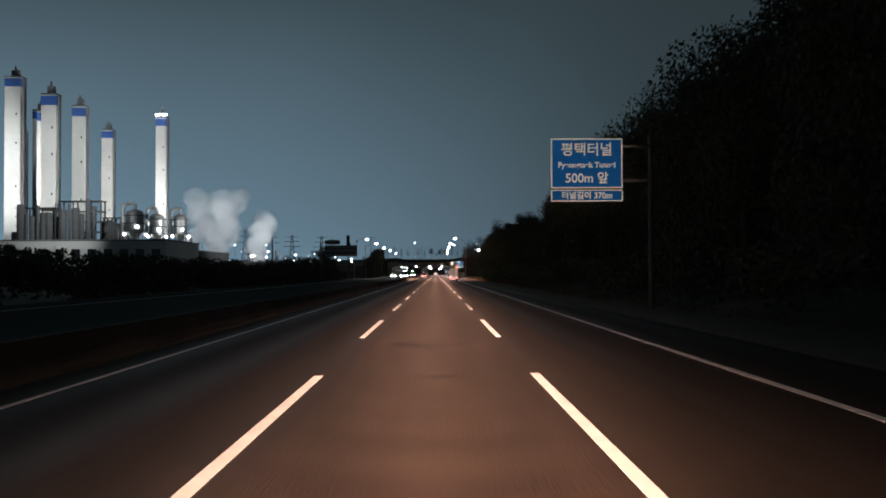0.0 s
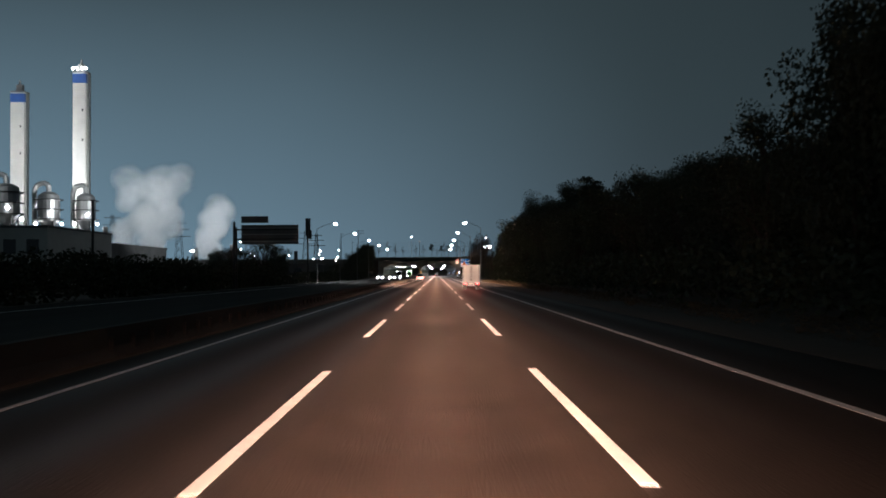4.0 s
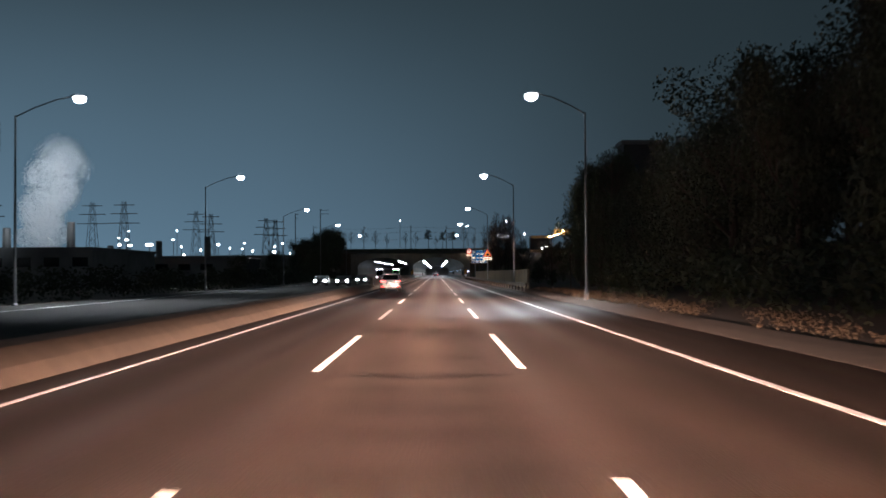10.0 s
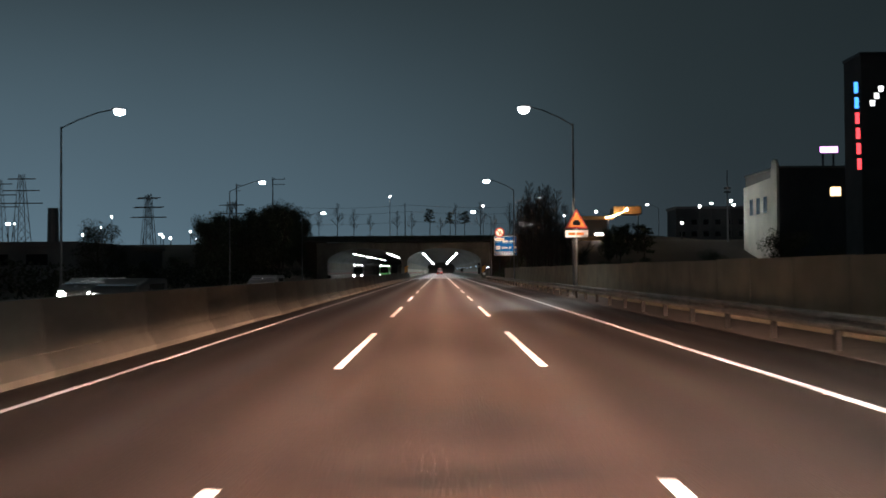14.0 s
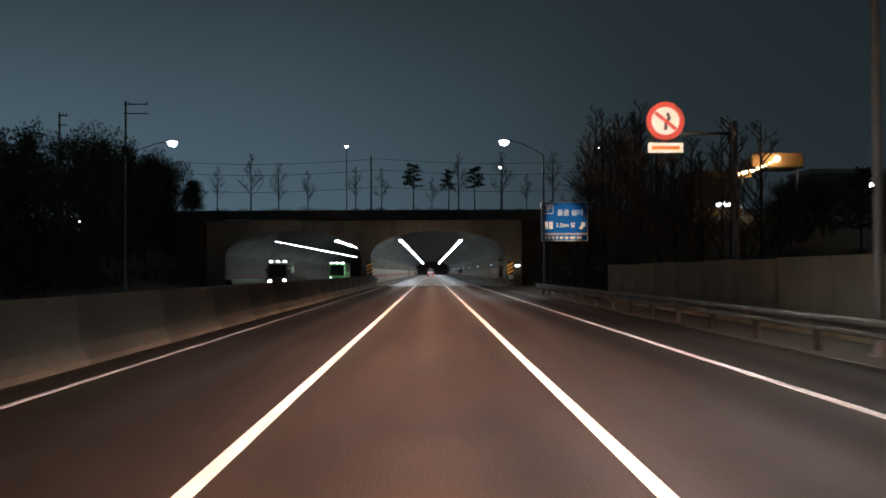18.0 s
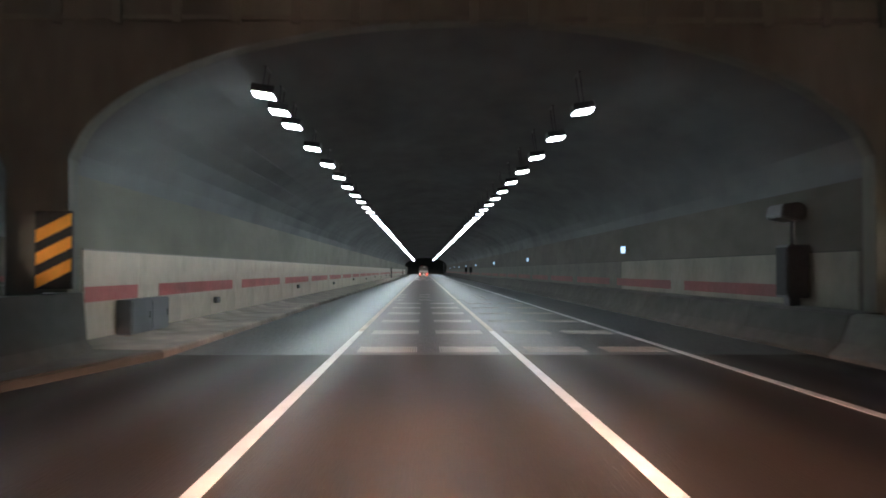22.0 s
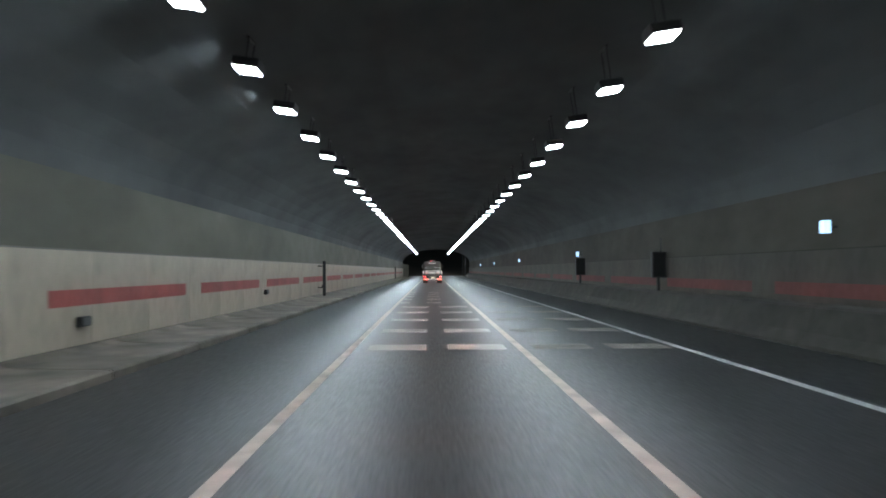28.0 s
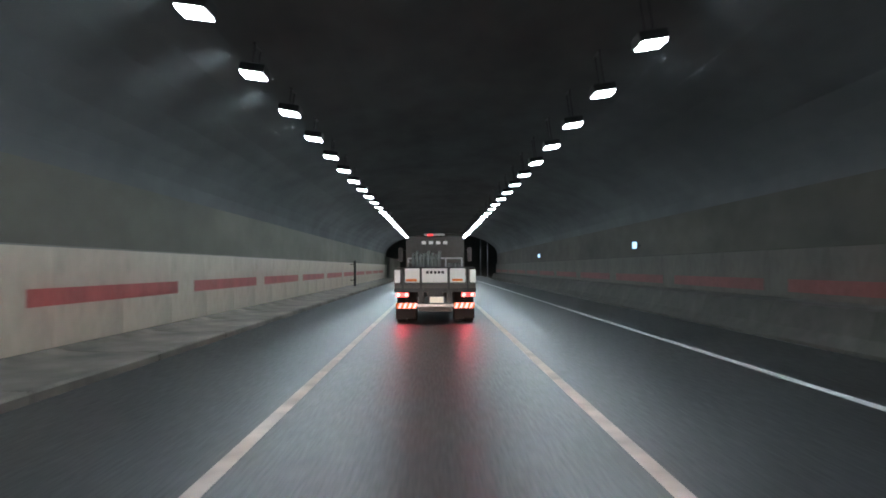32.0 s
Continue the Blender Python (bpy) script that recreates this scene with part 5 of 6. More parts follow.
part("arrow", Shape().prism([(1.35, 5.3), (1.6, 5.2), (1.85, 5.5), (1.98, 5.4), (1.98, 5.9), (1.5, 5.85), (1.63, 5.72)], "y", -0.041, -0.037), SIGN_WHITE, p_sign, "white arrow")
bar_x = -1.9
for wd in (0.22, 0.22, 0.22, 0.22, 0.34, 0.34, 0.5, 0.5):
    part("writing_bar", Shape().box(bar_x, bar_x + wd, -0.041, -0.037, 4.29, 4.55), SIGN_WHITE, p_sign, "white bar of small writing")
    bar_x += wd + 0.14


def warning_triangle(m):
    t = thing("warning_triangle", "orange triangular tunnel warning sign with white plate on a post", "traffic sign", m)
    part("triangle", Shape().prism([(-0.72, 4.25), (0.72, 4.25), (0.0, 5.5)], "y", -0.03, 0.0), SIGN_RED, t, bevel=0.02)
    part("field", Shape().prism([(-0.55, 4.35), (0.55, 4.35), (0.0, 5.28)], "y", -0.036, -0.0305), SIGN_ORANGE, t, "orange reflective field")
    part("symbol", Shape().prism([(-0.24, 4.45), (0.24, 4.45), (0.24, 4.62), (0.12, 4.78), (-0.12, 4.78), (-0.24, 4.62)], "y", -0.04, -0.0365), SIGN_BLACK, t)
    part("plate", Shape().box(-0.7, 0.7, -0.03, 0.0, 3.7, 4.15), SIGN_WHITE, t, "white plate below", bevel=0.01)
    part("plate_bars", Shape().box(-0.5, -0.1, -0.036, -0.0305, 3.84, 4.0).box(0.0, 0.45, -0.036, -0.0305, 3.84, 4.0), SIGN_ORANGE, t)
    part("post", Shape().tube((0, 0.06, -0.2), (0, 0.06, 5.3), 0.06, seg=8), STEEL, t)
    return t


warning_triangle(pose(8.45, 412.7, 0))


def ban_sign(m):
    t = thing("no_overtaking_sign", "round red-rimmed sign with white plate on a mast arm", "traffic sign", m)
    part("rim", Shape().lathe((0, 0, 6.6), [(0.0, -0.02), (0.62, -0.02), (0.64, 0.0), (0.62, 0.02), (0.0, 0.02)], 28, "y"), SIGN_RED, t)
    part("field", Shape().lathe((0, -0.024, 6.6), [(0.0, -0.004), (0.46, -0.004), (0.46, 0.003)], 28, "y"), SIGN_WHITE, t, "white field")
    sy = Shape().prism([(-0.05, 6.3), (0.06, 6.3), (0.06, 6.5), (0.18, 6.68), (0.12, 6.86), (0.02, 6.86), (0.06, 6.68), (-0.05, 6.52)], "y", -0.036, -0.029)
    part("symbol", sy, SIGN_BLACK, t)
    part("slash", Shape().prism([(-0.38, 6.84), (-0.30, 6.92), (0.38, 6.36), (0.30, 6.28)], "y", -0.042, -0.037), SIGN_RED, t)
    part("plate", Shape().box(-0.58, 0.58, -0.03, 0.0, 5.55, 5.88), SIGN_WHITE, t, "white plate below", bevel=0.01)
    part("plate_bars", Shape().box(-0.45, 0.45, -0.036, -0.0305, 5.66, 5.77), SIGN_ORANGE, t)
    part("arm", Shape().tube((-0.1, 0.07, 6.2), (2.3, 0.07, 6.2), 0.06, seg=8), DARK_STEEL, t)
    part("mast", Shape().tube((2.3, 0.07, -0.3), (2.3, 0.07, 6.6), 0.11, 0.09, 10), DARK_STEEL, t)
    return t


ban_sign(pose(7.75, 482.3, 0))


def sign_from_behind(m):
    t = thing("oncoming_road_sign", "large road sign seen from its dull grey back on dark posts", "road sign", m)
    part("board", Shape().box(0.9, 8.1, -0.03, 0.03, 5.55, 8.0), PLANT_GREY, t, "unlit back of the board", bevel=0.02)
    part("upper_board", Shape().box(0.9, 4.3, -0.03, 0.03, 8.25, 9.1), PLANT_GREY, t, bevel=0.02)
    for z in (5.9, 6.8, 7.6):
        part("stiffener", Shape().box(0.95, 8.05, -0.09, -0.031, z - 0.05, z + 0.05), STEEL, t)
    part("mast", Shape().tube((0, 0, -0.3), (0, 0, 8.4), 0.2, 0.16, 10), DARK_STEEL, t)
    part("mast", Shape().tube((-0.0, 1.4, -0.3), (0.0, 1.4, 7.8), 0.14, 0.12, 10), DARK_STEEL, t)
    for z in (6.2, 7.4):
        part("arm", Shape().tube((0, 0, z), (7.9, 0.05, z), 0.1, seg=8), DARK_STEEL, t)
    return t


sign_from_behind(pose(-25.4, 229, 0))


def antenna_mast(m):
    t = thing("antenna_mast", "dark slim mast with antenna panels at its top", "antenna mast", m)
    part("mast", Shape().tube((0, 0, -0.4), (0, 0, 12.6), 0.2, 0.14, 10), DARK_STEEL, t)
    for i in range(3):
        a = 2 * math.pi * i / 3 + 0.4
        x, y = 0.36 * math.cos(a), 0.36 * math.sin(a)
        part("antenna_panel", Shape().box(x - 0.2, x + 0.2, y - 0.12, y + 0.12, 9.6, 13.2), DARK_STEEL, t, "dark upright antenna panel", bevel=0.03)
    part("cabinet", Shape().box(0.2, 0.8, -0.3, 0.3, 9.0, 10.8), DARK_STEEL, t, bevel=0.03)
    part("clamp", Shape().lathe((0, 0, 0), [(0.26, 9.2), (0.3, 9.2), (0.3, 9.5), (0.26, 9.5)], 10), DARK_STEEL, t)
    return t


antenna_mast(pose(-26.2, 309.5, 0))
slim = thing("utility_pole", "dark slim pole above the hedge", "pole", pose(-29.8, 188.8, -0.3))
part("shaft", Shape().tube((0, 0, 0), (0, 0, 8.5), 0.14, 0.1, 8), DARK_STEEL, slim)
part("cap", Shape().box(-0.18, 0.18, -0.18, 0.18, 8.5, 8.6), DARK_STEEL, slim)

def leaf_cards(s, rnd, centre, spread, n, size):
    for _ in range(n):
        while True:
            p = Vector((rnd.uniform(-1, 1), rnd.uniform(-1, 1), rnd.uniform(-1, 1)))
            if p.length < 1:
                break
        c = Vector(centre) + Vector((p.x * spread[0], p.y * spread[1], p.z * spread[2]))
        a = Vector((rnd.uniform(-1, 1), rnd.uniform(-1, 1), rnd.uniform(-1, 1))).normalized() * size * rnd.uniform(0.6, 1.3)
        b = a.cross(Vector((rnd.uniform(-1, 1), rnd.uniform(-1, 1), rnd.uniform(-1, 1)))).normalized() * size * rnd.uniform(0.35, 0.8)
        s.add([c - a, c + b, c + a, c - b], [(0, 1, 2, 3)])


# ---- the works beyond the hedge ----


def stack(x, y, w, h, lit):
    x, w = x - 0.12 * w, 0.76 * w
    t = thing("preheater_tower", "tall pale clad industrial tower with a blue band", "industrial tower", pose(x, y, -0.3), "industrial towers")
    part("shaft", Shape().box(-w / 2, w / 2, -w / 2, w / 2, 0, h - 1.2), STACK, t, bevel=0.08)
    part("blue_band", Shape().box(-w / 2 - 0.06, w / 2 + 0.06, -w / 2 - 0.06, w / 2 + 0.06, h - 4.6, h - 1.6), STACK_BLUE, t, "blue painted band")
    part("rim", Shape().box(-w / 2 - 0.15, w / 2 + 0.15, -w / 2 - 0.15, w / 2 + 0.15, h - 1.2, h - 0.7), PLANT_GREY, t)
    part("roof_house", Shape().box(-w * 0.2, w * 0.25, -w * 0.2, w * 0.2, h - 0.7, h + 1.8), PLANT_GREY, t)
    part("vent", Shape().tube((0, 0, h + 1.8), (0, 0, h + 3.4), 0.4, 0.3, 8), PLANT_GREY, t)
    part("stair_shaft", Shape().box(w / 2 + 0.07, w / 2 + 0.6, -w * 0.2, w * 0.2, 0, h * 0.98), PLANT_GREY, t, "narrow grey stair shaft")
    for z in (h * 0.45, h * 0.66, h * 0.80):
        part("port", Shape().box(w * 0.2, w * 0.2 + 0.5, -w / 2 - 0.05, -w / 2, z, z + 0.8), DARK_STEEL, t)
    if lit:
        for dx in (-0.45, -0.15, 0.25, 0.5):
            part("top_light", Shape().lathe((dx * w, -w / 2 - 0.3, h + 0.1), [(0.0, -0.4), (0.3, -0.2), (0.36, 0.1), (0.0, 0.4)], 10), SITE_LIGHT, t, "glaring floodlight on the rim")
    return t


stack(-113.6, 431, 5.6, 68.5, True)
stack(-145.5, 461, 6.2, 67.5, False)
stack(-120.9, 353, 5.6, 60.6, False)
stack(-123.0, 332, 6.2, 61.0, False)
stack(-152.2, 376, 7.6, 75.0, False)
stack(-160.0, 420, 6.4, 70.0, False)
stack(-140.0, 372, 6.0, 62.0, False)
stack(-181.0, 452, 6.4, 66.0, False)


def cyclone(x, y, z, r):
    t = thing("process_vessel", "grey upright process vessel with a looped pipe", "process vessel", pose(x, y, z), "process vessels")
    part("vessel", Shape().lathe((0, 0, 0), [(0.0, 0.0), (r * 0.3, 0.0), (r, 2.2), (r, 7.5), (r * 0.9, 8.6), (r * 0.5, 9.3), (0.0, 9.5)], 18), STEEL, t, smooth=False)
    pts = [(-r - 0.9, 0, 1.0), (-r - 0.9, 0, 9.5), (-r - 0.4, 0, 11.0), (-r * 0.45, 0, 11.6), (0.2 - r * 0.1, 0, 11.0), (0, 0, 9.4)]
    part("loop_pipe", Shape().path(pts, 0.6, 10), STEEL, t, "thick looped pipe")
    for i in range(4):
        a = math.pi / 4 + i * math.pi / 2
        part("leg", Shape().tube((r * 0.9 * math.cos(a), r * 0.9 * math.sin(a), -4), (r * 0.9 * math.cos(a), r * 0.9 * math.sin(a), 3), 0.18, seg=6), DARK_STEEL, t)
    rg = Shape()
    for q in (2.6, 5.0, 7.4):
        rg.lathe((0, 0, q), [(r + 0.02, -0.08), (r + 0.9, -0.08), (r + 0.9, 0.08), (r + 0.02, 0.08)], 16)
    part("gallery", rg, DARK_STEEL, t)
    lg = Shape()
    for i in range(5):
        a = i * 1.3
        lg.box((r + 0.6) * math.cos(a) - 0.22, (r + 0.6) * math.cos(a) + 0.22, (r + 0.6) * math.sin(a) - 0.22, (r + 0.6) * math.sin(a) + 0.22, 1.2 + (i % 3) * 2.4, 1.7 + (i % 3) * 2.4)
    part("lighting", lg, SITE_LIGHT, t, "small glaring work lights")
    return t


cyclone(-95.8, 329, 13.0, 2.9)
cyclone(-95.0, 352, 13.0, 2.6)
cyclone(-90.0, 364, 13.5, 2.4)


def works_hall(x0, x1, y0, y1, h, label, mat):
    t = thing("works_hall", label, "industrial building", pose(x0, y0, -0.3), "works halls")
    w, d = x1 - x0, y1 - y0
    part("wall", Shape().box(0, w, 0, d, 0, h), mat, t)
    part("roof", Shape().box(-0.3, w + 0.3, -0.3, d + 0.3, h, h + 0.5), PLANT_GREY, t)
    for i in range(int(w / 5)):
        part("window", Shape().box(1.5 + 5 * i, 4.2 + 5 * i, -0.06, 0.0, h * 0.55, h * 0.8), GLASS_DARK, t)
    for k in range(3):
        part("roof_duct", Shape().tube((w * (0.2 + 0.3 * k), d * 0.3, h + 0.4), (w * (0.2 + 0.3 * k), d * 0.3, h + 3.5 + k), 0.8, 0.7, 10), PLANT_GREY, t)
    return t


works_hall(-150, -84, 322, 366, 12.5, "pale low works hall under the towers", STACK)
works_hall(-118, -84, 366, 420, 10.0, "dark works hall beside the vessels", PLANT_GREY)
works_hall(-100, -60, 430, 470, 6.5, "long dark shed of the works", PLANT_GREY)
works_hall(-84, -46, 480, 520, 5.5, "long low shed of the works", PLANT_GREY)


def scaffold(x, y, z, w, h):
    t = thing("pipe_rack", "dark steel pipe rack of the works", "pipe rack", pose(x, y, z), "pipe racks")
    s = Shape()
    for i in range(4):
        for j in range(2):
            s.box(w * i / 3 - 0.2, w * i / 3 + 0.2, 4 * j - 0.2, 4 * j + 0.2, 0, h)
    part("frame", s, DARK_STEEL, t)
    for k in range(1, 5):
        part("deck", Shape().box(-0.5, w + 0.5, -0.5, 4.5, h * k / 4 - 0.3, h * k / 4), DARK_STEEL, t)
    for i in range(6):
        p = Shape().tube((w * (0.1 + 0.15 * i), -0.4, 0), (w * (0.1 + 0.15 * i), -0.4, h * random.uniform(0.55, 1.1)), random.uniform(0.5, 1.3), seg=10)
        part("pipe", p, FACADE, t)
    return t


scaffold(-118, 324, 12, 13, 13)
scaffold(-132, 326, 12, 12, 11)
scaffold(-106, 330, 12, 8, 8)


def flood_mast(x, y, h, n=1):
    t = thing("flood_mast", "slim mast with glaring floodlights at the works", "floodlight", pose(x, y, -0.3), "flood masts")
    part("mast", Shape().tube((0, 0, 0), (0, 0, h), 0.16, 0.1, 6), DARK_STEEL, t)
    for i in range(n):
        part("lamp", Shape().lathe((0.6 * i - 0.3 * (n - 1), -0.2, h), [(0.0, -0.28), (0.22, -0.15), (0.27, 0.08), (0.0, 0.28)], 8), SITE_LIGHT, t, "glaring lamp")
    return t


for x, y, h, n in ((-70, 395, 9, 2), (-62, 452, 8, 1), (-75, 520, 10, 3), (-66, 540, 9, 1), (-92, 560, 11, 2), (-55, 560, 9, 1), (-105, 600, 14, 2), (-78, 640, 12, 1), (-58, 620, 10, 2), (-120, 640, 16, 1), (-48, 590, 9, 1), (-95, 700, 15, 2), (-140, 720, 22, 1), (-70, 720, 16, 1)):
    flood_mast(x, y, h, n)


# floodlights of the works, aimed at the towers and at the steam
for eye, target, watts, wide in (((-98, 285, 30), (-125, 345, 36), 90000, 75), ((-92, 372, 14), (-115, 432, 42), 120000, 70), ((-140, 330, 30), (-152, 400, 45), 100000, 75),
                                 ((-120, 392, 14), (-146, 462, 42), 120000, 70), ((-50, 330, 12), (-125, 372, 52), 150000, 50), ((-93, 298, 11), (-119, 323, 4), 9000, 55), ((-55, 322, 15), (-92, 432, 27), 330000, 30), ((-45, 372, 15), (-80, 460, 25), 300000, 28)):
    spot("works_floodlight", eye, target, watts, (0.88, 0.95, 1.0), wide, 1.0, 0.6)


def vapour_material():
    """White droplets that scatter light through."""
    m = material("vapour", (0.86, 0.89, 0.92), (0.80, 0.83, 0.87), rough=1.0, spec=0.0, scale=0.3)
    n, k = m.node_tree.nodes, m.node_tree.links
    through_light = n.new("ShaderNodeBsdfTranslucent")
    through_light.inputs["Color"].default_value = (0.86, 0.89, 0.92, 1)
    half = n.new("ShaderNodeMixShader")
    half.inputs[0].default_value = 0.5
    k.new(n["Principled BSDF"].outputs[0], half.inputs[1])
    k.new(through_light.outputs[0], half.inputs[2])
    k.new(half.outputs[0], n["Material Output"].inputs["Surface"])
    return m


VAPOUR = vapour_material()


def steam(x, y, h, r, puffs, drift, seed):
    """A billowing plume: thousands of fine flecks, thick in the puffs and thinning out to nothing."""
    gen = np.random.default_rng(seed)
    spots = []
    for i in range(puffs):
        u = i / (puffs - 1)
        c = np.array((x + drift * u * u + gen.uniform(-1, 1) * r * (0.3 + 0.45 * u), y + gen.uniform(-1, 1) * r, 4 + h * u))
        q = r * gen.uniform(0.28, 0.5) * (0.7 + 0.5 * u)
        drops = gen.normal(size=(int(STEAM_FLECKS * q * q * (1.25 - 0.75 * u)), 3))
        drops *= np.minimum(1.0, 1.9 * gen.uniform(0.6, 1.0, size=(len(drops), 1)) / np.linalg.norm(drops, axis=1)[:, None])
        spots.append(c + drops * (q, q, q * 0.85))
    c = np.concatenate(spots)
    a = gen.normal(size=c.shape)
    a *= (gen.uniform(0.035, 0.085, size=len(c)) / np.linalg.norm(a, axis=1))[:, None]
    b = np.cross(a, gen.normal(size=c.shape))
    b *= (np.linalg.norm(a, axis=1) / np.linalg.norm(b, axis=1))[:, None]
    v = np.stack((c - a, c + b, c + a, c - b), axis=1).reshape(-1, 3)
    me = bpy.data.meshes.new("steam_plume")
    me.from_pydata(v.tolist(), [], np.arange(len(v)).reshape(-1, 4).tolist())
    me.materials.append(VAPOUR)
    tagged(new("steam_plume", me), "pale drifting steam plume lit by floodlights", "steam", "", "stuff")


STEAM_FLECKS = 1300
steam(-90, 425, 30, 6.2, 22, 5, 1)
steam(-80, 458, 22, 5.6, 18, 5, 2)
steam(-106, 452, 30, 6, 20, 6, 3)

# ---- buildings beyond the verge ----


def block(x, y, z, w, d, h, label, lit, mat=FACADE):
    t = thing("apartment_block", label, "building", pose(x, y, z), "buildings")
    part("wall", Shape().box(0, w, 0, d, 0, h), mat, t)
    part("roof", Shape().box(-0.3, w + 0.3, -0.3, d + 0.3, h, h + 0.6), PLANT_GREY, t)
    win = Shape().box(0, 1.4, -0.05, 0.0, 0, 1.3).mesh("window", GLASS_DARK)
    hot = Shape().box(0, 1.4, -0.05, 0.0, 0, 1.3).mesh("lit_window", WARM_WINDOW)
    rnd = random.Random(int(x * 7 + y))
    for i in range(int(w / 3)):
        for j in range(int(h / 3)):
            like("window", hot if rnd.random() < lit else win, t, (0.9 + 3 * i, 0, 1.0 + 3 * j))
    return t


def shop_building(m):
    """Low building with a pale side towards the road and a rounded gable over it."""
    t = thing("shop_building", "low building with a pale rounded gable wall and one lit window", "building", m)
    # gable pale, other walls dark: the yard light is put into the colours
    PALE = material("lamplit_render", (0.62, 0.60, 0.54), (0.5, 0.48, 0.43), rough=0.8, scale=1.5, stains=0.25, stain_scale=0.2)
    part("wall", Shape().box(0.4, 26, 0, 20, 0, 19.6), FACADE, t)
    part("roof", Shape().box(0.2, 26.3, -0.3, 20.3, 19.6, 20.0), PLANT_GREY, t)
    gable = [(0, 0), (0, 20.2)] + [(1.6 - 1.6 * math.cos(a), 20.2 + 1.2 * math.sin(a)) for a in (0.4, 0.8, 1.2, 1.6, 2.1, 2.6)] + [(3.4, 18.2), (20, 17.6), (20, 0)]
    part("gable_wall", Shape().prism(gable, "x", -0.05, 0.39), PALE, t, "rendered gable wall, coloured pale for the yard light on it")
    for i in range(3):
        part("window", Shape().box(-0.1, -0.051, 5.5 + 4.2 * i, 7.6 + 4.2 * i, 12.0, 15.0), GLASS_DARK, t)
    part("lit_window", Shape().box(9.5, 11.4, -0.05, -0.001, 14.6, 16.2), WARM_WINDOW, t, "warm lit window")
    part("window", Shape().box(14.2, 16.0, -0.05, -0.001, 14.6, 16.2), GLASS_DARK, t)
    return t


shop_building(pose(60.2, 532.3, 0))
spot("yard_floodlight", (51.8, 563, 12.2), (60, 543, 14), 9000, (0.9, 0.96, 1.0), 70, 1.0, 0.2)
block(95, 620, 0, 40, 12, 14, "long distant building with lit windows", 0.12)
block(60, 610, 9, 20, 10, 8, "distant low building on the bank", 0.1)


def light_sign(x, y, z, w, h, colour, label, power=3.0, post=0.0, arm=0.0):
    t = thing("light_sign", label, "advertising sign", pose(x, y, z), "light signs")
    part("case", Shape().box(-w / 2 - 0.05, w / 2 + 0.05, 0.0, 0.3, -0.05, h + 0.05), DARK_STEEL, t)
    if arm:
        part("bracket", Shape().box(w / 2 - 0.1, w / 2 + arm, 0.05, 0.25, h * 0.4, h * 0.6), DARK_STEEL, t)
    if post:
        for x in (-w * 0.3, w * 0.3):
            part("post", Shape().box(x - 0.15, x + 0.15, 0.31, 0.6, -post, h), DARK_STEEL, t)
    part("face", Shape().box(-w / 2, w / 2, -0.03, -0.001, 0, h), material("sign_glow", colour, rough=0.4, emit=colour, power=power), t, "glowing sign face")
    return t


block(27.6, 398, 0, 6.2, 5, 20.2, "dark narrow building behind the roadside trees", 0.0)
block(40.2, 405, 0, 6.4, 8, 19.0, "dark building behind the roadside trees", 0.0)
block(47.4, 406, 0, 6, 8, 19.6, "dark building behind the roadside trees", 0.0)
light_sign(39.0, 404.2, 12.6, 0.9, 2.0, (0.45, 0.68, 1.0), "small upright glowing pale blue sign on a dark wall", 2.0, 0.0, 1.3)
for i in range(6):
    light_sign(43.62 + 0.05 * (5 - i), 456.3, 12.0 + 1.6 * i, 0.42, 1.15, (0.9, 0.06, 0.08) if i < 4 else (0.05, 0.3, 1.0), "small glowing advertising sign stacked on a building edge", 2.2, 0.0, 0.6)
mast = thing("sign_tower", "dark tower that carries glowing signs", "tower", pose(46.75, 456.8, 0))
part("shaft", Shape().box(-2.6, 2.6, -0.5, 4, 0, 24), FACADE, mast)
part("cap", Shape().box(-2.7, 2.7, -0.6, 4.1, 24, 24.3), DARK_STEEL, mast)
light_sign(70.4, 534.5, 22.6, 3.2, 1.1, (0.75, 0.3, 0.95), "purple glowing shop sign on a roof", 4, 2.7)
for i in range(3):
    light_sign(45.2 + 0.45 * i, 456.0, 18.6 + 0.75 * i, 0.5, 0.6, (0.85, 0.92, 1.0), "small white glowing sign on the tower", 2.0)
pole = thing("radio_mast", "slim pale mast with small brackets beside the buildings", "mast", pose(59.5, 561.5, 0))
part("shaft", Shape().tube((0, 0, 0), (0, 0, 22.1), 0.22, 0.12, 8), STEEL, pole)
for z in (17.6, 18.4):
    part("bracket", Shape().box(-0.7, 0.7, -0.1, 0.1, z - 0.2, z + 0.2), STEEL, pole)
for x, y, h in ((57.6, 567, 15.9), (55.2, 567.5, 15.3), (51.8, 569, 11.9), (61.5, 566, 16.4)):
    flood_mast(x, y, h)
light_sign(29.5, 700, 16.5, 5.0, 1.6, (0.9, 0.95, 1.0), "white glowing sign board on posts", 8, 17)


CANOPY = material("canopy_fascia", (0.30, 0.19, 0.09), (0.22, 0.14, 0.07), rough=0.6, scale=2, stains=0.2)


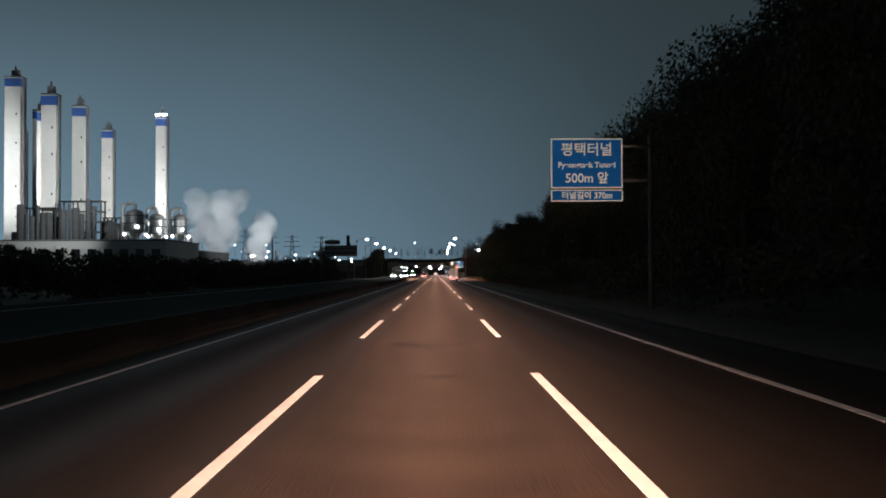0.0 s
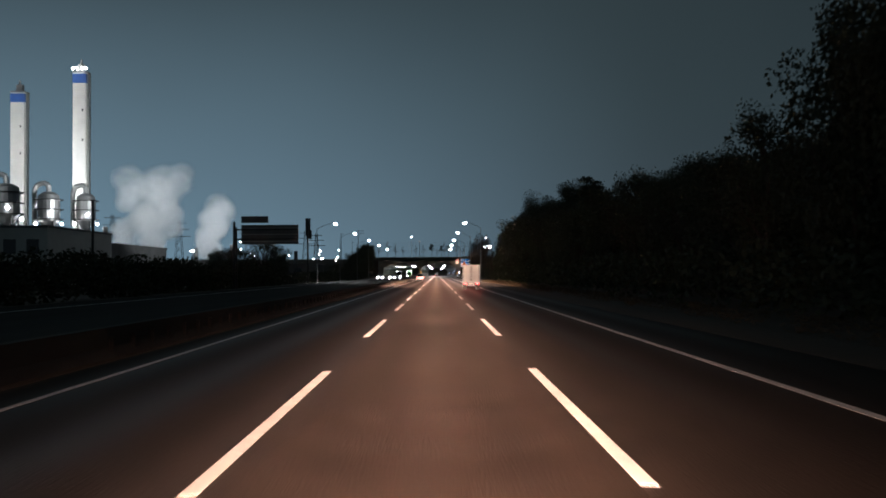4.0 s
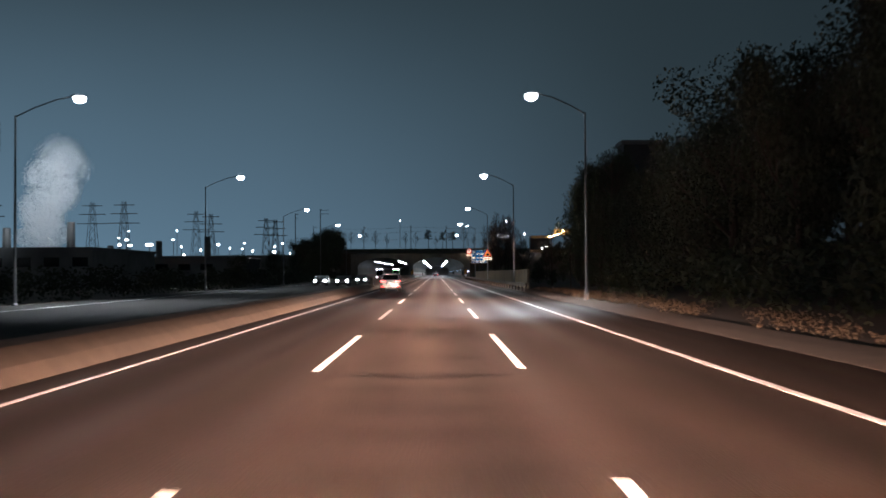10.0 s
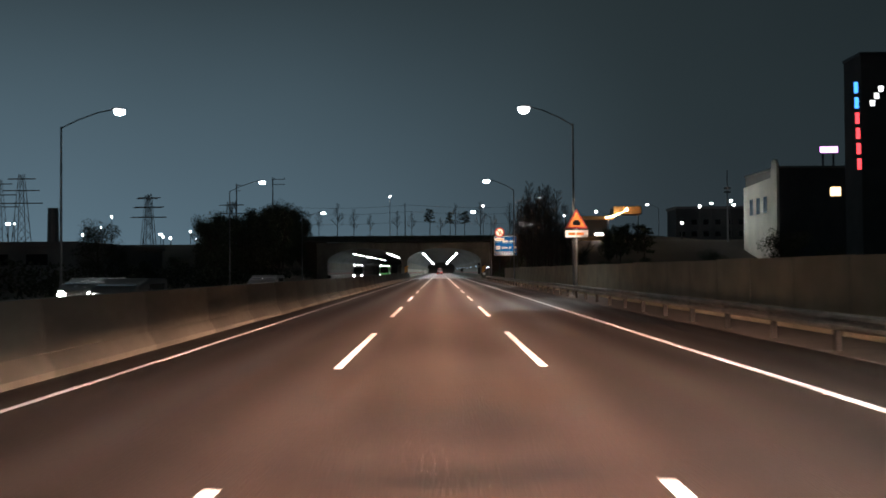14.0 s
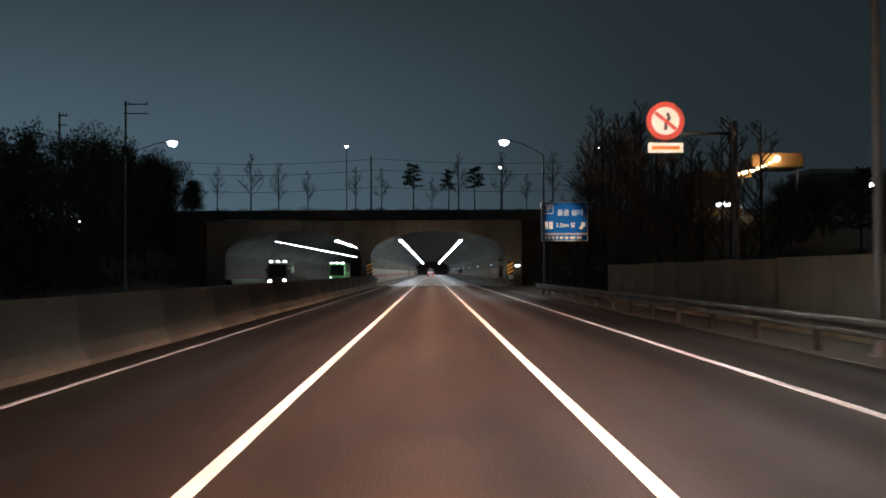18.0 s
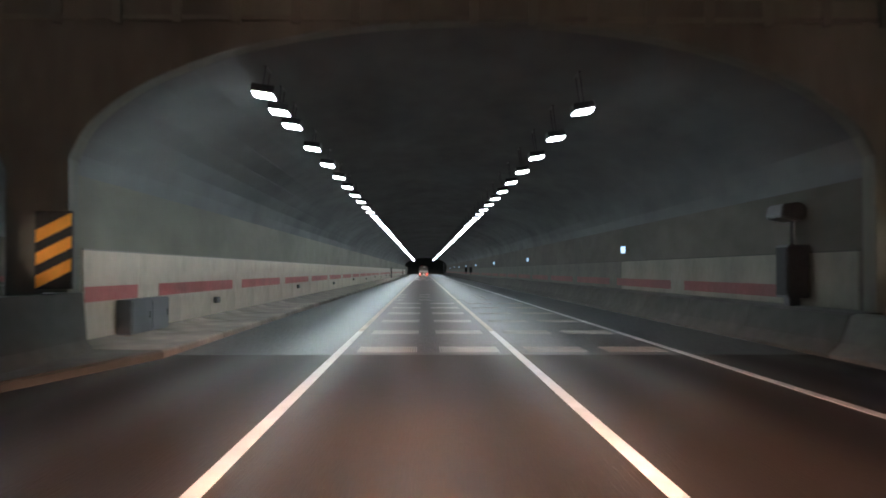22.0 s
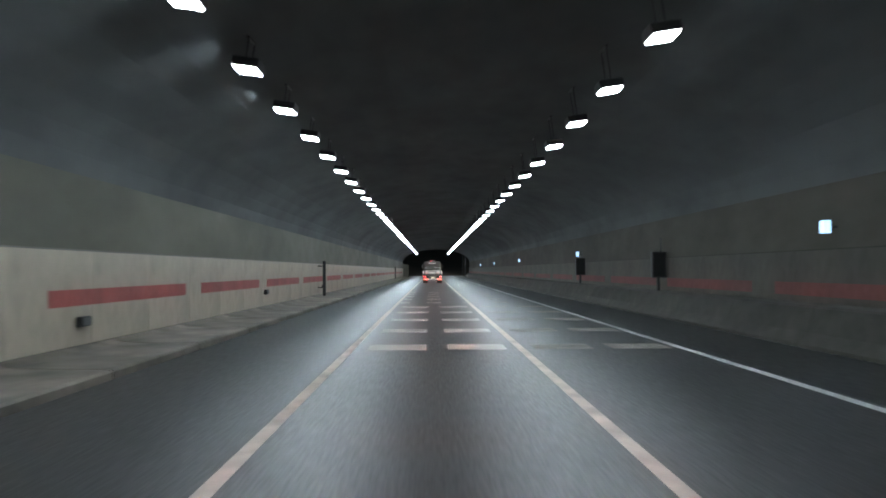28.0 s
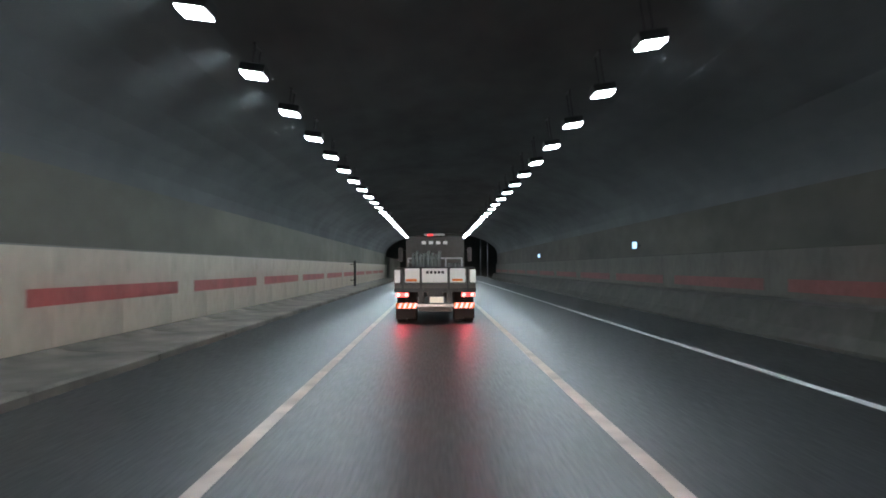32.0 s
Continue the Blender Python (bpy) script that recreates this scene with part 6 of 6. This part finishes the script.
def roadside_shed():
    """Low shed with a stepped canopy, a row of glaring lamps and a short festoon between them."""
    g = ground_z(36, 564) - 0.2
    t = thing("roadside_shed", "low shed with an orange-lit canopy and glaring amber lamps", "shed", pose(29.3, 564.5, g))
    part("wall", Shape().box(0, 6.0, 1.2, 4.6, 0, 12.2 - g), FACADE, t)
    part("plinth", Shape().box(-0.2, 6.2, 1.0, 1.19, 0, 8.75 - g), CANOPY, t)
    part("fascia", Shape().box(0, 7.2, 0.1, 0.35, 12.2 - g, 12.95 - g), CANOPY, t, "orange-lit canopy fascia", bevel=0.02)
    part("roof", Shape().box(-0.1, 7.3, 0.36, 5.0, 12.4 - g, 12.9 - g), PLANT_GREY, t)
    part("raised_front", Shape().box(7.21, 13.0, 0.3, 0.6, 13.4 - g, 15.0 - g), CANOPY, t, "tan board above the canopy", bevel=0.02)
    part("raised_roof", Shape().box(7.21, 13.2, 0.61, 5.0, 13.3 - g, 14.6 - g), PLANT_GREY, t)
    for x in (6.1, 12.4):
        part("post", Shape().box(x - 0.09, x + 0.09, 0.4, 0.58, 0, (12.4 if x < 7 else 13.5) - g), STEEL, t)
    pts = [(5.6 + 4.3 * k / 10, -0.1, 12.75 - g + 1.6 * (k / 10) ** 1.6) for k in range(11)]
    part("cable", Shape().path(pts, 0.02, 4), DARK_STEEL, t)
    for k, p in enumerate(pts):
        r = 0.36 if k == 10 else 0.19 if k < 7 else 0.12
        part("lamp", Shape().lathe((p[0], p[1], p[2] - 0.1), [(0.0, -r), (r * 0.85, -r * 0.4), (r * 0.85, r * 0.4), (0.0, r)], 10), AMBER_LIGHT, t, "glaring warm lamp")
    part("lit_sign", Shape().box(3.4, 5.2, 1.12, 1.19, 9.0 - g, 9.35 - g), SITE_LIGHT, t, "small white lit strip")
    return t


roadside_shed()
spot("shed_light", (37.6, 562.2, 14.0), (34.0, 565.5, 11.0), 420, (1.0, 0.66, 0.36), 150, 1.0, 0.3)
spot("shed_light", (39.2, 562.4, 14.6), (40.2, 565.0, 14.2), 160, (1.0, 0.70, 0.42), 150, 1.0, 0.3)
for x, y in ((75, 600), (90, 640), (62, 640), (82, 700), (55, 690)):
    copy_thing(right0, pose(x, y, ground_z(x, y) - 0.05))

# ---- trees, hedges and grass ----


def limbs(s, rnd, base, way, length, r, depth, tips):
    end = base + way * length
    s.tube(base, end, r, r * 0.62, 5 if depth > 1 else 3, caps=False)
    if depth == 0:
        tips.append(end)
        return
    for _ in range(3 if depth > 1 else 4):
        turn = Vector((rnd.uniform(-1, 1), rnd.uniform(-1, 1), rnd.uniform(-0.15, 0.9)))
        w = (way * 0.75 + turn * 0.62).normalized()
        at = base + way * length * rnd.uniform(0.5, 1.0)
        limbs(s, rnd, at, w, length * rnd.uniform(0.5, 0.75), r * 0.55, depth - 1, tips)


def broadleaf(h, seed, label):
    rnd = random.Random(seed)
    t = thing("tree", label, "tree", group="roadside trees")
    s, tips = Shape(), []
    s.tube((0, 0, -0.6), (0, 0, h * 0.35), h * 0.022, h * 0.017, 8, caps=False)
    limbs(s, rnd, Vector((0, 0, h * 0.33)), Vector((0.05, 0.02, 1)).normalized(), h * 0.26, h * 0.016, 3, tips)
    for _ in range(3):
        limbs(s, rnd, Vector((0, 0, h * rnd.uniform(0.2, 0.35))), Vector((rnd.uniform(-1, 1), rnd.uniform(-1, 1), 0.8)).normalized(), h * 0.22, h * 0.012, 2, tips)
    part("trunk", s, BARK, t)
    cr = Shape()
    for p in tips:
        leaf_cards(cr, rnd, p, (h * 0.095, h * 0.095, h * 0.085), 34, 0.085)
    for _ in range(26):
        leaf_cards(cr, rnd, (rnd.uniform(-0.2, 0.2) * h, rnd.uniform(-0.2, 0.2) * h, h * rnd.uniform(0.12, 0.8)), (h * 0.12, h * 0.12, h * 0.10), 190, 0.12)
    part("crown", cr, LEAF, t)
    return t


def bare_tree(h, seed):
    rnd = random.Random(seed)
    t = thing("bare_tree", "leafless young tree with thin upright branches", "tree", group="bare trees")
    s, tips = Shape(), []
    s.tube((0, 0, -0.5), (0, 0, h * 0.95), h * 0.014, h * 0.003, 7, caps=False)
    part("trunk", s, BARK, t)
    b = Shape()
    for i in range(22):
        z = h * (0.22 + 0.72 * i / 22)
        a = rnd.uniform(0, 2 * math.pi)
        ln = h * 0.26 * (1.1 - z / h)
        limbs(b, rnd, Vector((0, 0, z)), Vector((math.cos(a), math.sin(a), 1.1)).normalized(), ln, h * 0.0045, 2, tips)
    part("branch_mass", b, TWIG, t)
    return t


def pine(h, seed):
    rnd = random.Random(seed)
    t = thing("pine", "dark pine with layered clumps of needles", "tree", group="pines")
    part("trunk", Shape().tube((0, 0, -0.6), (0.1, 0, h * 0.97), h * 0.018, h * 0.005, 8, caps=False), BARK, t)
    lb, cr = Shape(), Shape()
    for i in range(16):
        z = h * (0.52 + 0.46 * i / 16)
        for k in range(2):
            a = rnd.uniform(0, 2 * math.pi)
            ln = h * 0.24 * (1.15 - z / h) * rnd.uniform(0.6, 1.2) + 0.25
            e = Vector((math.cos(a) * ln, math.sin(a) * ln, z + 0.1 * ln))
            lb.tube((0, 0, z), e, h * 0.005, h * 0.002, 4, caps=False)
            leaf_cards(cr, rnd, e, (0.3 + ln * 0.25, 0.3 + ln * 0.25, 0.16), 20, 0.15)
            leaf_cards(cr, rnd, e * 0.55 + Vector((0, 0, z * 0.45)), (0.3, 0.3, 0.12), 6, 0.15)
    part("limb_mass", lb, BARK, t)
    part("crown", cr, LEAF, t)
    return t


trees = [broadleaf(11.5, 5, "dark dense roadside tree on the bank"), broadleaf(10, 9, "dark dense roadside tree on the bank"), broadleaf(8.5, 14, "dark bushy tree on the bank")]
for i, tr in enumerate(trees):
    tr.matrix_world = pose(15.5 + i, -34 + 3 * i, 0.6)
rnd = random.Random(21)


CREST_Y = (40, 58, 76, 102, 124, 137, 146, 154, 176, 190, 211, 250, 263, 280, 300, 320, 335, 365)
CREST_Z = (19.5, 18.0, 16.4, 16.0, 15.6, 15.4, 11.6, 9.4, 9.6, 11.2, 10.6, 9.8, 13.6, 16.0, 14.4, 11.8, 10.8, 9.2)


def crown_height(y):
    """Height of the tree line over the road along the right verge."""
    return 0.88 * float(np.interp(y, CREST_Y, CREST_Z))


y = -26.0
while y < 366:
    for row, x0 in enumerate((16.8, 20.5, 25.0) if y < 345 else (16.8, 20.5)):
        x = x0 + rnd.uniform(-0.9, 1.3)
        yy = y + rnd.uniform(-1.2, 1.2) + 2.0 * row
        gz = ground_z(x, yy)
        top = 1.7 + (crown_height(yy) - 1.7) * (x / 15.0) * (1.0 if row == 0 else 0.86) * rnd.uniform(0.86, 1.08)
        n = rnd.randrange(3)
        k = (top - gz) / (11.3, 9.8, 8.4)[n]
        w = min(k, 1.15) * rnd.uniform(0.75, 0.95)
        copy_thing(trees[n], pose(x, yy, gz, 0, 0, rnd.uniform(0, 360)) @ Matrix.Diagonal((w, w, k, 1)))
    y += 5.0
for x, y, top in ((17.6, 371, 14.0), (19.5, 376, 16.0), (22.0, 374, 17.2), (20.6, 381, 17.4), (23.6, 380, 19.2), (22.2, 386, 18.4), (25.0, 386, 19.6), (24.0, 391, 18.8)):
    gz, n = ground_z(x, y), rnd.randrange(3)
    k = (top - gz) / (11.3, 9.8, 8.4)[n]
    copy_thing(trees[n], pose(x, y, gz, 0, 0, rnd.uniform(0, 360)) @ Matrix.Diagonal((1.1, 1.1, k, 1)))
for x, y, top in ((31.5, 541, 10.2), (33.5, 544, 10.8), (36.0, 547, 11.2), (38.5, 549, 11.2)):
    gz = ground_z(x, y)
    k = (top - gz) / 8.4
    copy_thing(trees[2], pose(x, y, gz, 0, 0, rnd.uniform(0, 360)) @ Matrix.Diagonal((0.6, 0.6, k, 1)))
for y in range(378, 570, 15):
    for x0 in (15, 24) if y < 500 else (24, 29):
        x = x0 + rnd.uniform(-3, 3)
        k = rnd.uniform(0.35, 0.6) * (0.55 if y < 500 else 0.8)
        copy_thing(rnd.choice(trees), pose(x, y, ground_z(x, y), 0, 0, rnd.uniform(0, 360)) @ Matrix.Diagonal((k, k, k, 1)))
for y in range(395, 480, 14):
    x = -31 + rnd.uniform(-2.5, 2.5)
    k = rnd.uniform(0.4, 0.65)
    copy_thing(rnd.choice(trees), pose(x, y, ground_z(x, y), 0, 0, rnd.uniform(0, 360)) @ Matrix.Diagonal((k, k, k, 1)))
for i in range(34):
    y = 484 + 3.0 * i
    x = -31 + rnd.uniform(-1.5, 1.5)
    gz = ground_z(x, y)
    top = (10.4 + 6.4 * ease(490, 565, y) - 4.5 * ease(570, 584, y)) * rnd.uniform(0.88, 1.06)
    n = rnd.randrange(3)
    k = max(0.25, (top - gz) / (11.3, 9.8, 8.4)[n])
    w = max(0.55, min(0.9, k))
    copy_thing(trees[n], pose(x, y, gz, 0, 0, rnd.uniform(0, 360)) @ Matrix.Diagonal((w, w, k, 1)))
for x, y, k in ((-30, 262, 0.8), (-34, 270, 0.75), (-31, 247, 0.65), (-39, 280, 0.8), (-44, 330, 0.7), (-50, 350, 0.8), (-30, 299, 0.85), (-32, 306, 0.8), (-29.5, 291, 0.75), (-33, 295, 0.9)):
    copy_thing(rnd.choice(trees), pose(x, y, -0.3, 0, 0, rnd.uniform(0, 360)) @ Matrix.Diagonal((k, k, k, 1)))

pine0 = pine(6.4, 3)
pine0.matrix_world = pose(-2.2, 582, 9.4)
for x, y, h in ((20.0, 231, 1.6), (5.6, 578, 0.9), (2.4, 583, 0.85), (30, 520, 1.4), (24, 470, 1.1)):
    copy_thing(pine0, pose(x, y, ground_z(x, y) if h < 1.5 else 4.0, 0, 0, rnd.uniform(0, 360)) @ Matrix.Diagonal((h * 0.95, h * 0.95, h, 1)))
bares = [bare_tree(6.8, 4), bare_tree(5.6, 8)]
bares[0].matrix_world = pose(-19.1, 578.5, 9.0)
bares[1].matrix_world = pose(-15.6, 580, 9.2)
for x in (-27, -23, -9.5, -6.3, 0.2, 3.6, 9.2, 12.5, 15.8, 19, 23):
    k = rnd.uniform(0.75, 1.2)
    y = 579 + rnd.uniform(-2, 5)
    copy_thing(rnd.choice(bares), pose(x, y, ground_z(x, y), 0, 0, rnd.uniform(0, 360)) @ Matrix.Diagonal((k, k, k, 1)))
for x, y, k in ((15.2, 549, 1.9), (17.3, 552, 2.2), (19.4, 550, 1.95), (16.4, 555, 2.0)):
    copy_thing(bares[0], pose(x, y, ground_z(x, y), 0, 0, rnd.uniform(0, 360)) @ Matrix.Diagonal((k, k, k, 1)))
for i in range(34):
    x, y = 14.6 + rnd.uniform(0, 8), 512 + 1.6 * i
    if 539 < y < 547 and x < 16:
        x += 5
    k = rnd.uniform(1.7, 2.4)
    copy_thing(rnd.choice(bares), pose(x, y, ground_z(x, y), 0, 0, rnd.uniform(0, 360)) @ Matrix.Diagonal((k, k, k, 1)))
for i in range(12):
    x, y = 16.5 + rnd.uniform(0, 10), 346 + 4.2 * i
    k = rnd.uniform(1.8, 2.5) * (0.75 if y < 362 else 1.0)
    copy_thing(rnd.choice(bares), pose(x, y, ground_z(x, y), 0, 0, rnd.uniform(0, 360)) @ Matrix.Diagonal((k, k, k, 1)))
for y in range(352, 374, 6):
    x = 15 + rnd.uniform(-2, 6)
    k = rnd.uniform(0.7, 1.1)
    copy_thing(rnd.choice(bares), pose(x, y, ground_z(x, y), 0, 0, rnd.uniform(0, 360)) @ Matrix.Diagonal((k, k, k, 1)))


def brush(name, label, mat, spots, n, spread, size, seed):
    r = random.Random(seed)
    s = Shape()
    for x, y, z in spots:
        leaf_cards(s, r, (x, y, z), spread, n, size)
    me = bpy.data.meshes.new(name)
    me.from_pydata(s.v, [], s.f)
    me.materials.append(mat)
    tagged(new(name, me), label, "bushes", "", "stuff")


brush("hedge", "dark dense hedge along the oncoming carriageway", LEAF, [(-28 + 1.2 * (i % 2) + rnd.uniform(-0.8, 0.8), -25 + 0.9 * i, rnd.uniform(0.3, 2.6)) for i in range(330)], 210, (1.6, 1.3, 1.3), 0.2, 31)
brush("tall_weeds", "dark shrubs along the top of the portal wall", LEAF, [(-27 + 0.55 * i + rnd.uniform(-0.3, 0.3), 574 + rnd.uniform(-1.2, 3), 8.3 + rnd.uniform(0, 0.9)) for i in range(85)], 330, (0.9, 0.8, 0.55), 0.05, 32)
brush("verge_scrub", "low dry scrub on the verge", DRY, [(10.6 + rnd.uniform(-0.7, 2.5), -30 + 1.0 * i + rnd.uniform(-0.5, 0.5), 0.12) for i in range(380)], 60, (0.8, 0.7, 0.22), 0.06, 33)
brush("bank_scrub", "dark undergrowth on the bank", LEAF, [(13.2 + rnd.uniform(-0.8, 3.5), -30 + 0.85 * i, 0.8 + rnd.uniform(0, 1.6)) for i in range(420)], 80, (1.4, 1.2, 1.0), 0.19, 34)
brush("cutting_scrub", "dark undergrowth on the bank before the portal", LEAF, [(x, y, ground_z(x, y) + rnd.uniform(0.2, 1.3)) for x, y in ((11.6 + rnd.uniform(0, 14), 508 + 0.32 * i) for i in range(190))], 90, (1.3, 1.2, 0.8), 0.13, 36)
brush("far_hedge", "dark bushes beyond the oncoming carriageway", LEAF, [(-29 + rnd.uniform(-1.5, 1.5), 272 + 1.3 * i, rnd.uniform(0.2, 1.7)) for i in range(230)], 80, (1.5, 1.3, 1.0), 0.19, 35)


def strand(pts, r):
    """One unbroken square strand through the points."""
    s = Shape()
    vs = [(p[0], p[1] + dy, p[2] + dz) for p in pts for dy, dz in ((-r, -r), (r, -r), (r, r), (-r, r))]
    fs = [(4 * i + k, 4 * i + (k + 1) % 4, 4 * i + 4 + (k + 1) % 4, 4 * i + 4 + k) for i in range(len(pts) - 1) for k in range(4)]
    return s.add(vs, fs + [(0, 1, 2, 3), tuple(len(vs) - 4 + k for k in (3, 2, 1, 0))])


def overhead_line():
    t = thing("overhead_cables", "dark sagging cables strung above the portal", "cables", pose(0, 588, 9))
    for x in (-40, -8, 26):
        part("pole", Shape().tube((x, 0, -0.5), (x, 0, 8.5), 0.12, 0.09, 8), DARK_STEEL, t)
    for z in (4.2, 6.5, 8.0):
        pts = []
        for i in range(25):
            u = i / 24
            pts.append((-40 + 66 * u, -0.05, z - 0.7 * math.sin(math.pi * ((u * 2) % 1.0))))
        part("cable", strand(pts, 0.025), DARK_STEEL, t)
    return t


overhead_line()


def utility_pole(x, y, top, arm):
    g = ground_z(x, y)
    t = thing("utility_pole", "dark concrete utility pole with short crossarms on the bank", "utility pole", pose(x, y, g - 0.3), "utility poles")
    h = top - g + 0.3
    part("shaft", Shape().tube((0, 0, 0), (0, 0, h), 0.17, 0.11, 8), DARK_STEEL, t)
    for z in (h - 0.4, h - 1.5):
        part("crossarm", Shape().box(-0.2, arm, -0.06, 0.06, z - 0.06, z + 0.06), DARK_STEEL, t)
    for x1 in (0.4, arm - 0.1):
        part("insulator", Shape().lathe((x1, 0, h - 0.34), [(0.0, 0.0), (0.06, 0.0), (0.09, 0.08), (0.05, 0.12), (0.08, 0.2), (0.0, 0.24)], 8), PLANT_GREY, t)
    return t


utility_pole(-35.7, 569.6, 21.9, 2.6)
utility_pole(-43.5, 569.8, 20.6, 0.9)


def pylon(x, y, h):
    t = thing("pylon", "distant dark lattice power pylon", "pylon", pose(x, y, -0.3), "pylons")
    s = Shape()
    for sx in (-1, 1):
        for sy in (-1, 1):
            s.tube((sx * h * 0.09, sy * h * 0.09, 0), (sx * h * 0.02, sy * h * 0.02, h), 0.14, 0.08, 4)
    for k in range(7):
        w0, w1 = h * (0.09 - 0.01 * k), h * (0.08 - 0.01 * k)
        z0, z1 = h * k / 7, h * (k + 1) / 7
        for sy in (-1, 1):
            s.tube((-w0, sy * w0, z0), (w1, sy * w1, z1), 0.07, seg=4)
            s.tube((w0, sy * w0, z0), (-w1, sy * w1, z1), 0.07, seg=4)
    part("lattice", s, DARK_STEEL, t)
    for z, w in ((0.72, 0.2), (0.84, 0.17), (0.95, 0.13)):
        part("cross_arm", Shape().box(-h * w, h * w, -0.15, 0.15, h * z, h * z + 0.3), DARK_STEEL, t)
    return t


for x, y, h in ((-118, 640, 30), (-150, 700, 34), (-96, 690, 28), (-84, 760, 30), (-70, 700, 26), (-128, 800, 36), (-170, 640, 34)):
    pylon(x, y, h)
for x, y, h in ((-88, 610, 9), (-100, 655, 13), (-112, 690, 17), (-64, 660, 13), (-80, 680, 15), (-132, 660, 11), (-150, 650, 14), (-165, 690, 18), (-52, 640, 11), (-118, 720, 22), (-90, 730, 14), (-60, 735, 17)):
    flood_mast(x, y, h, 1 + (x % 2))
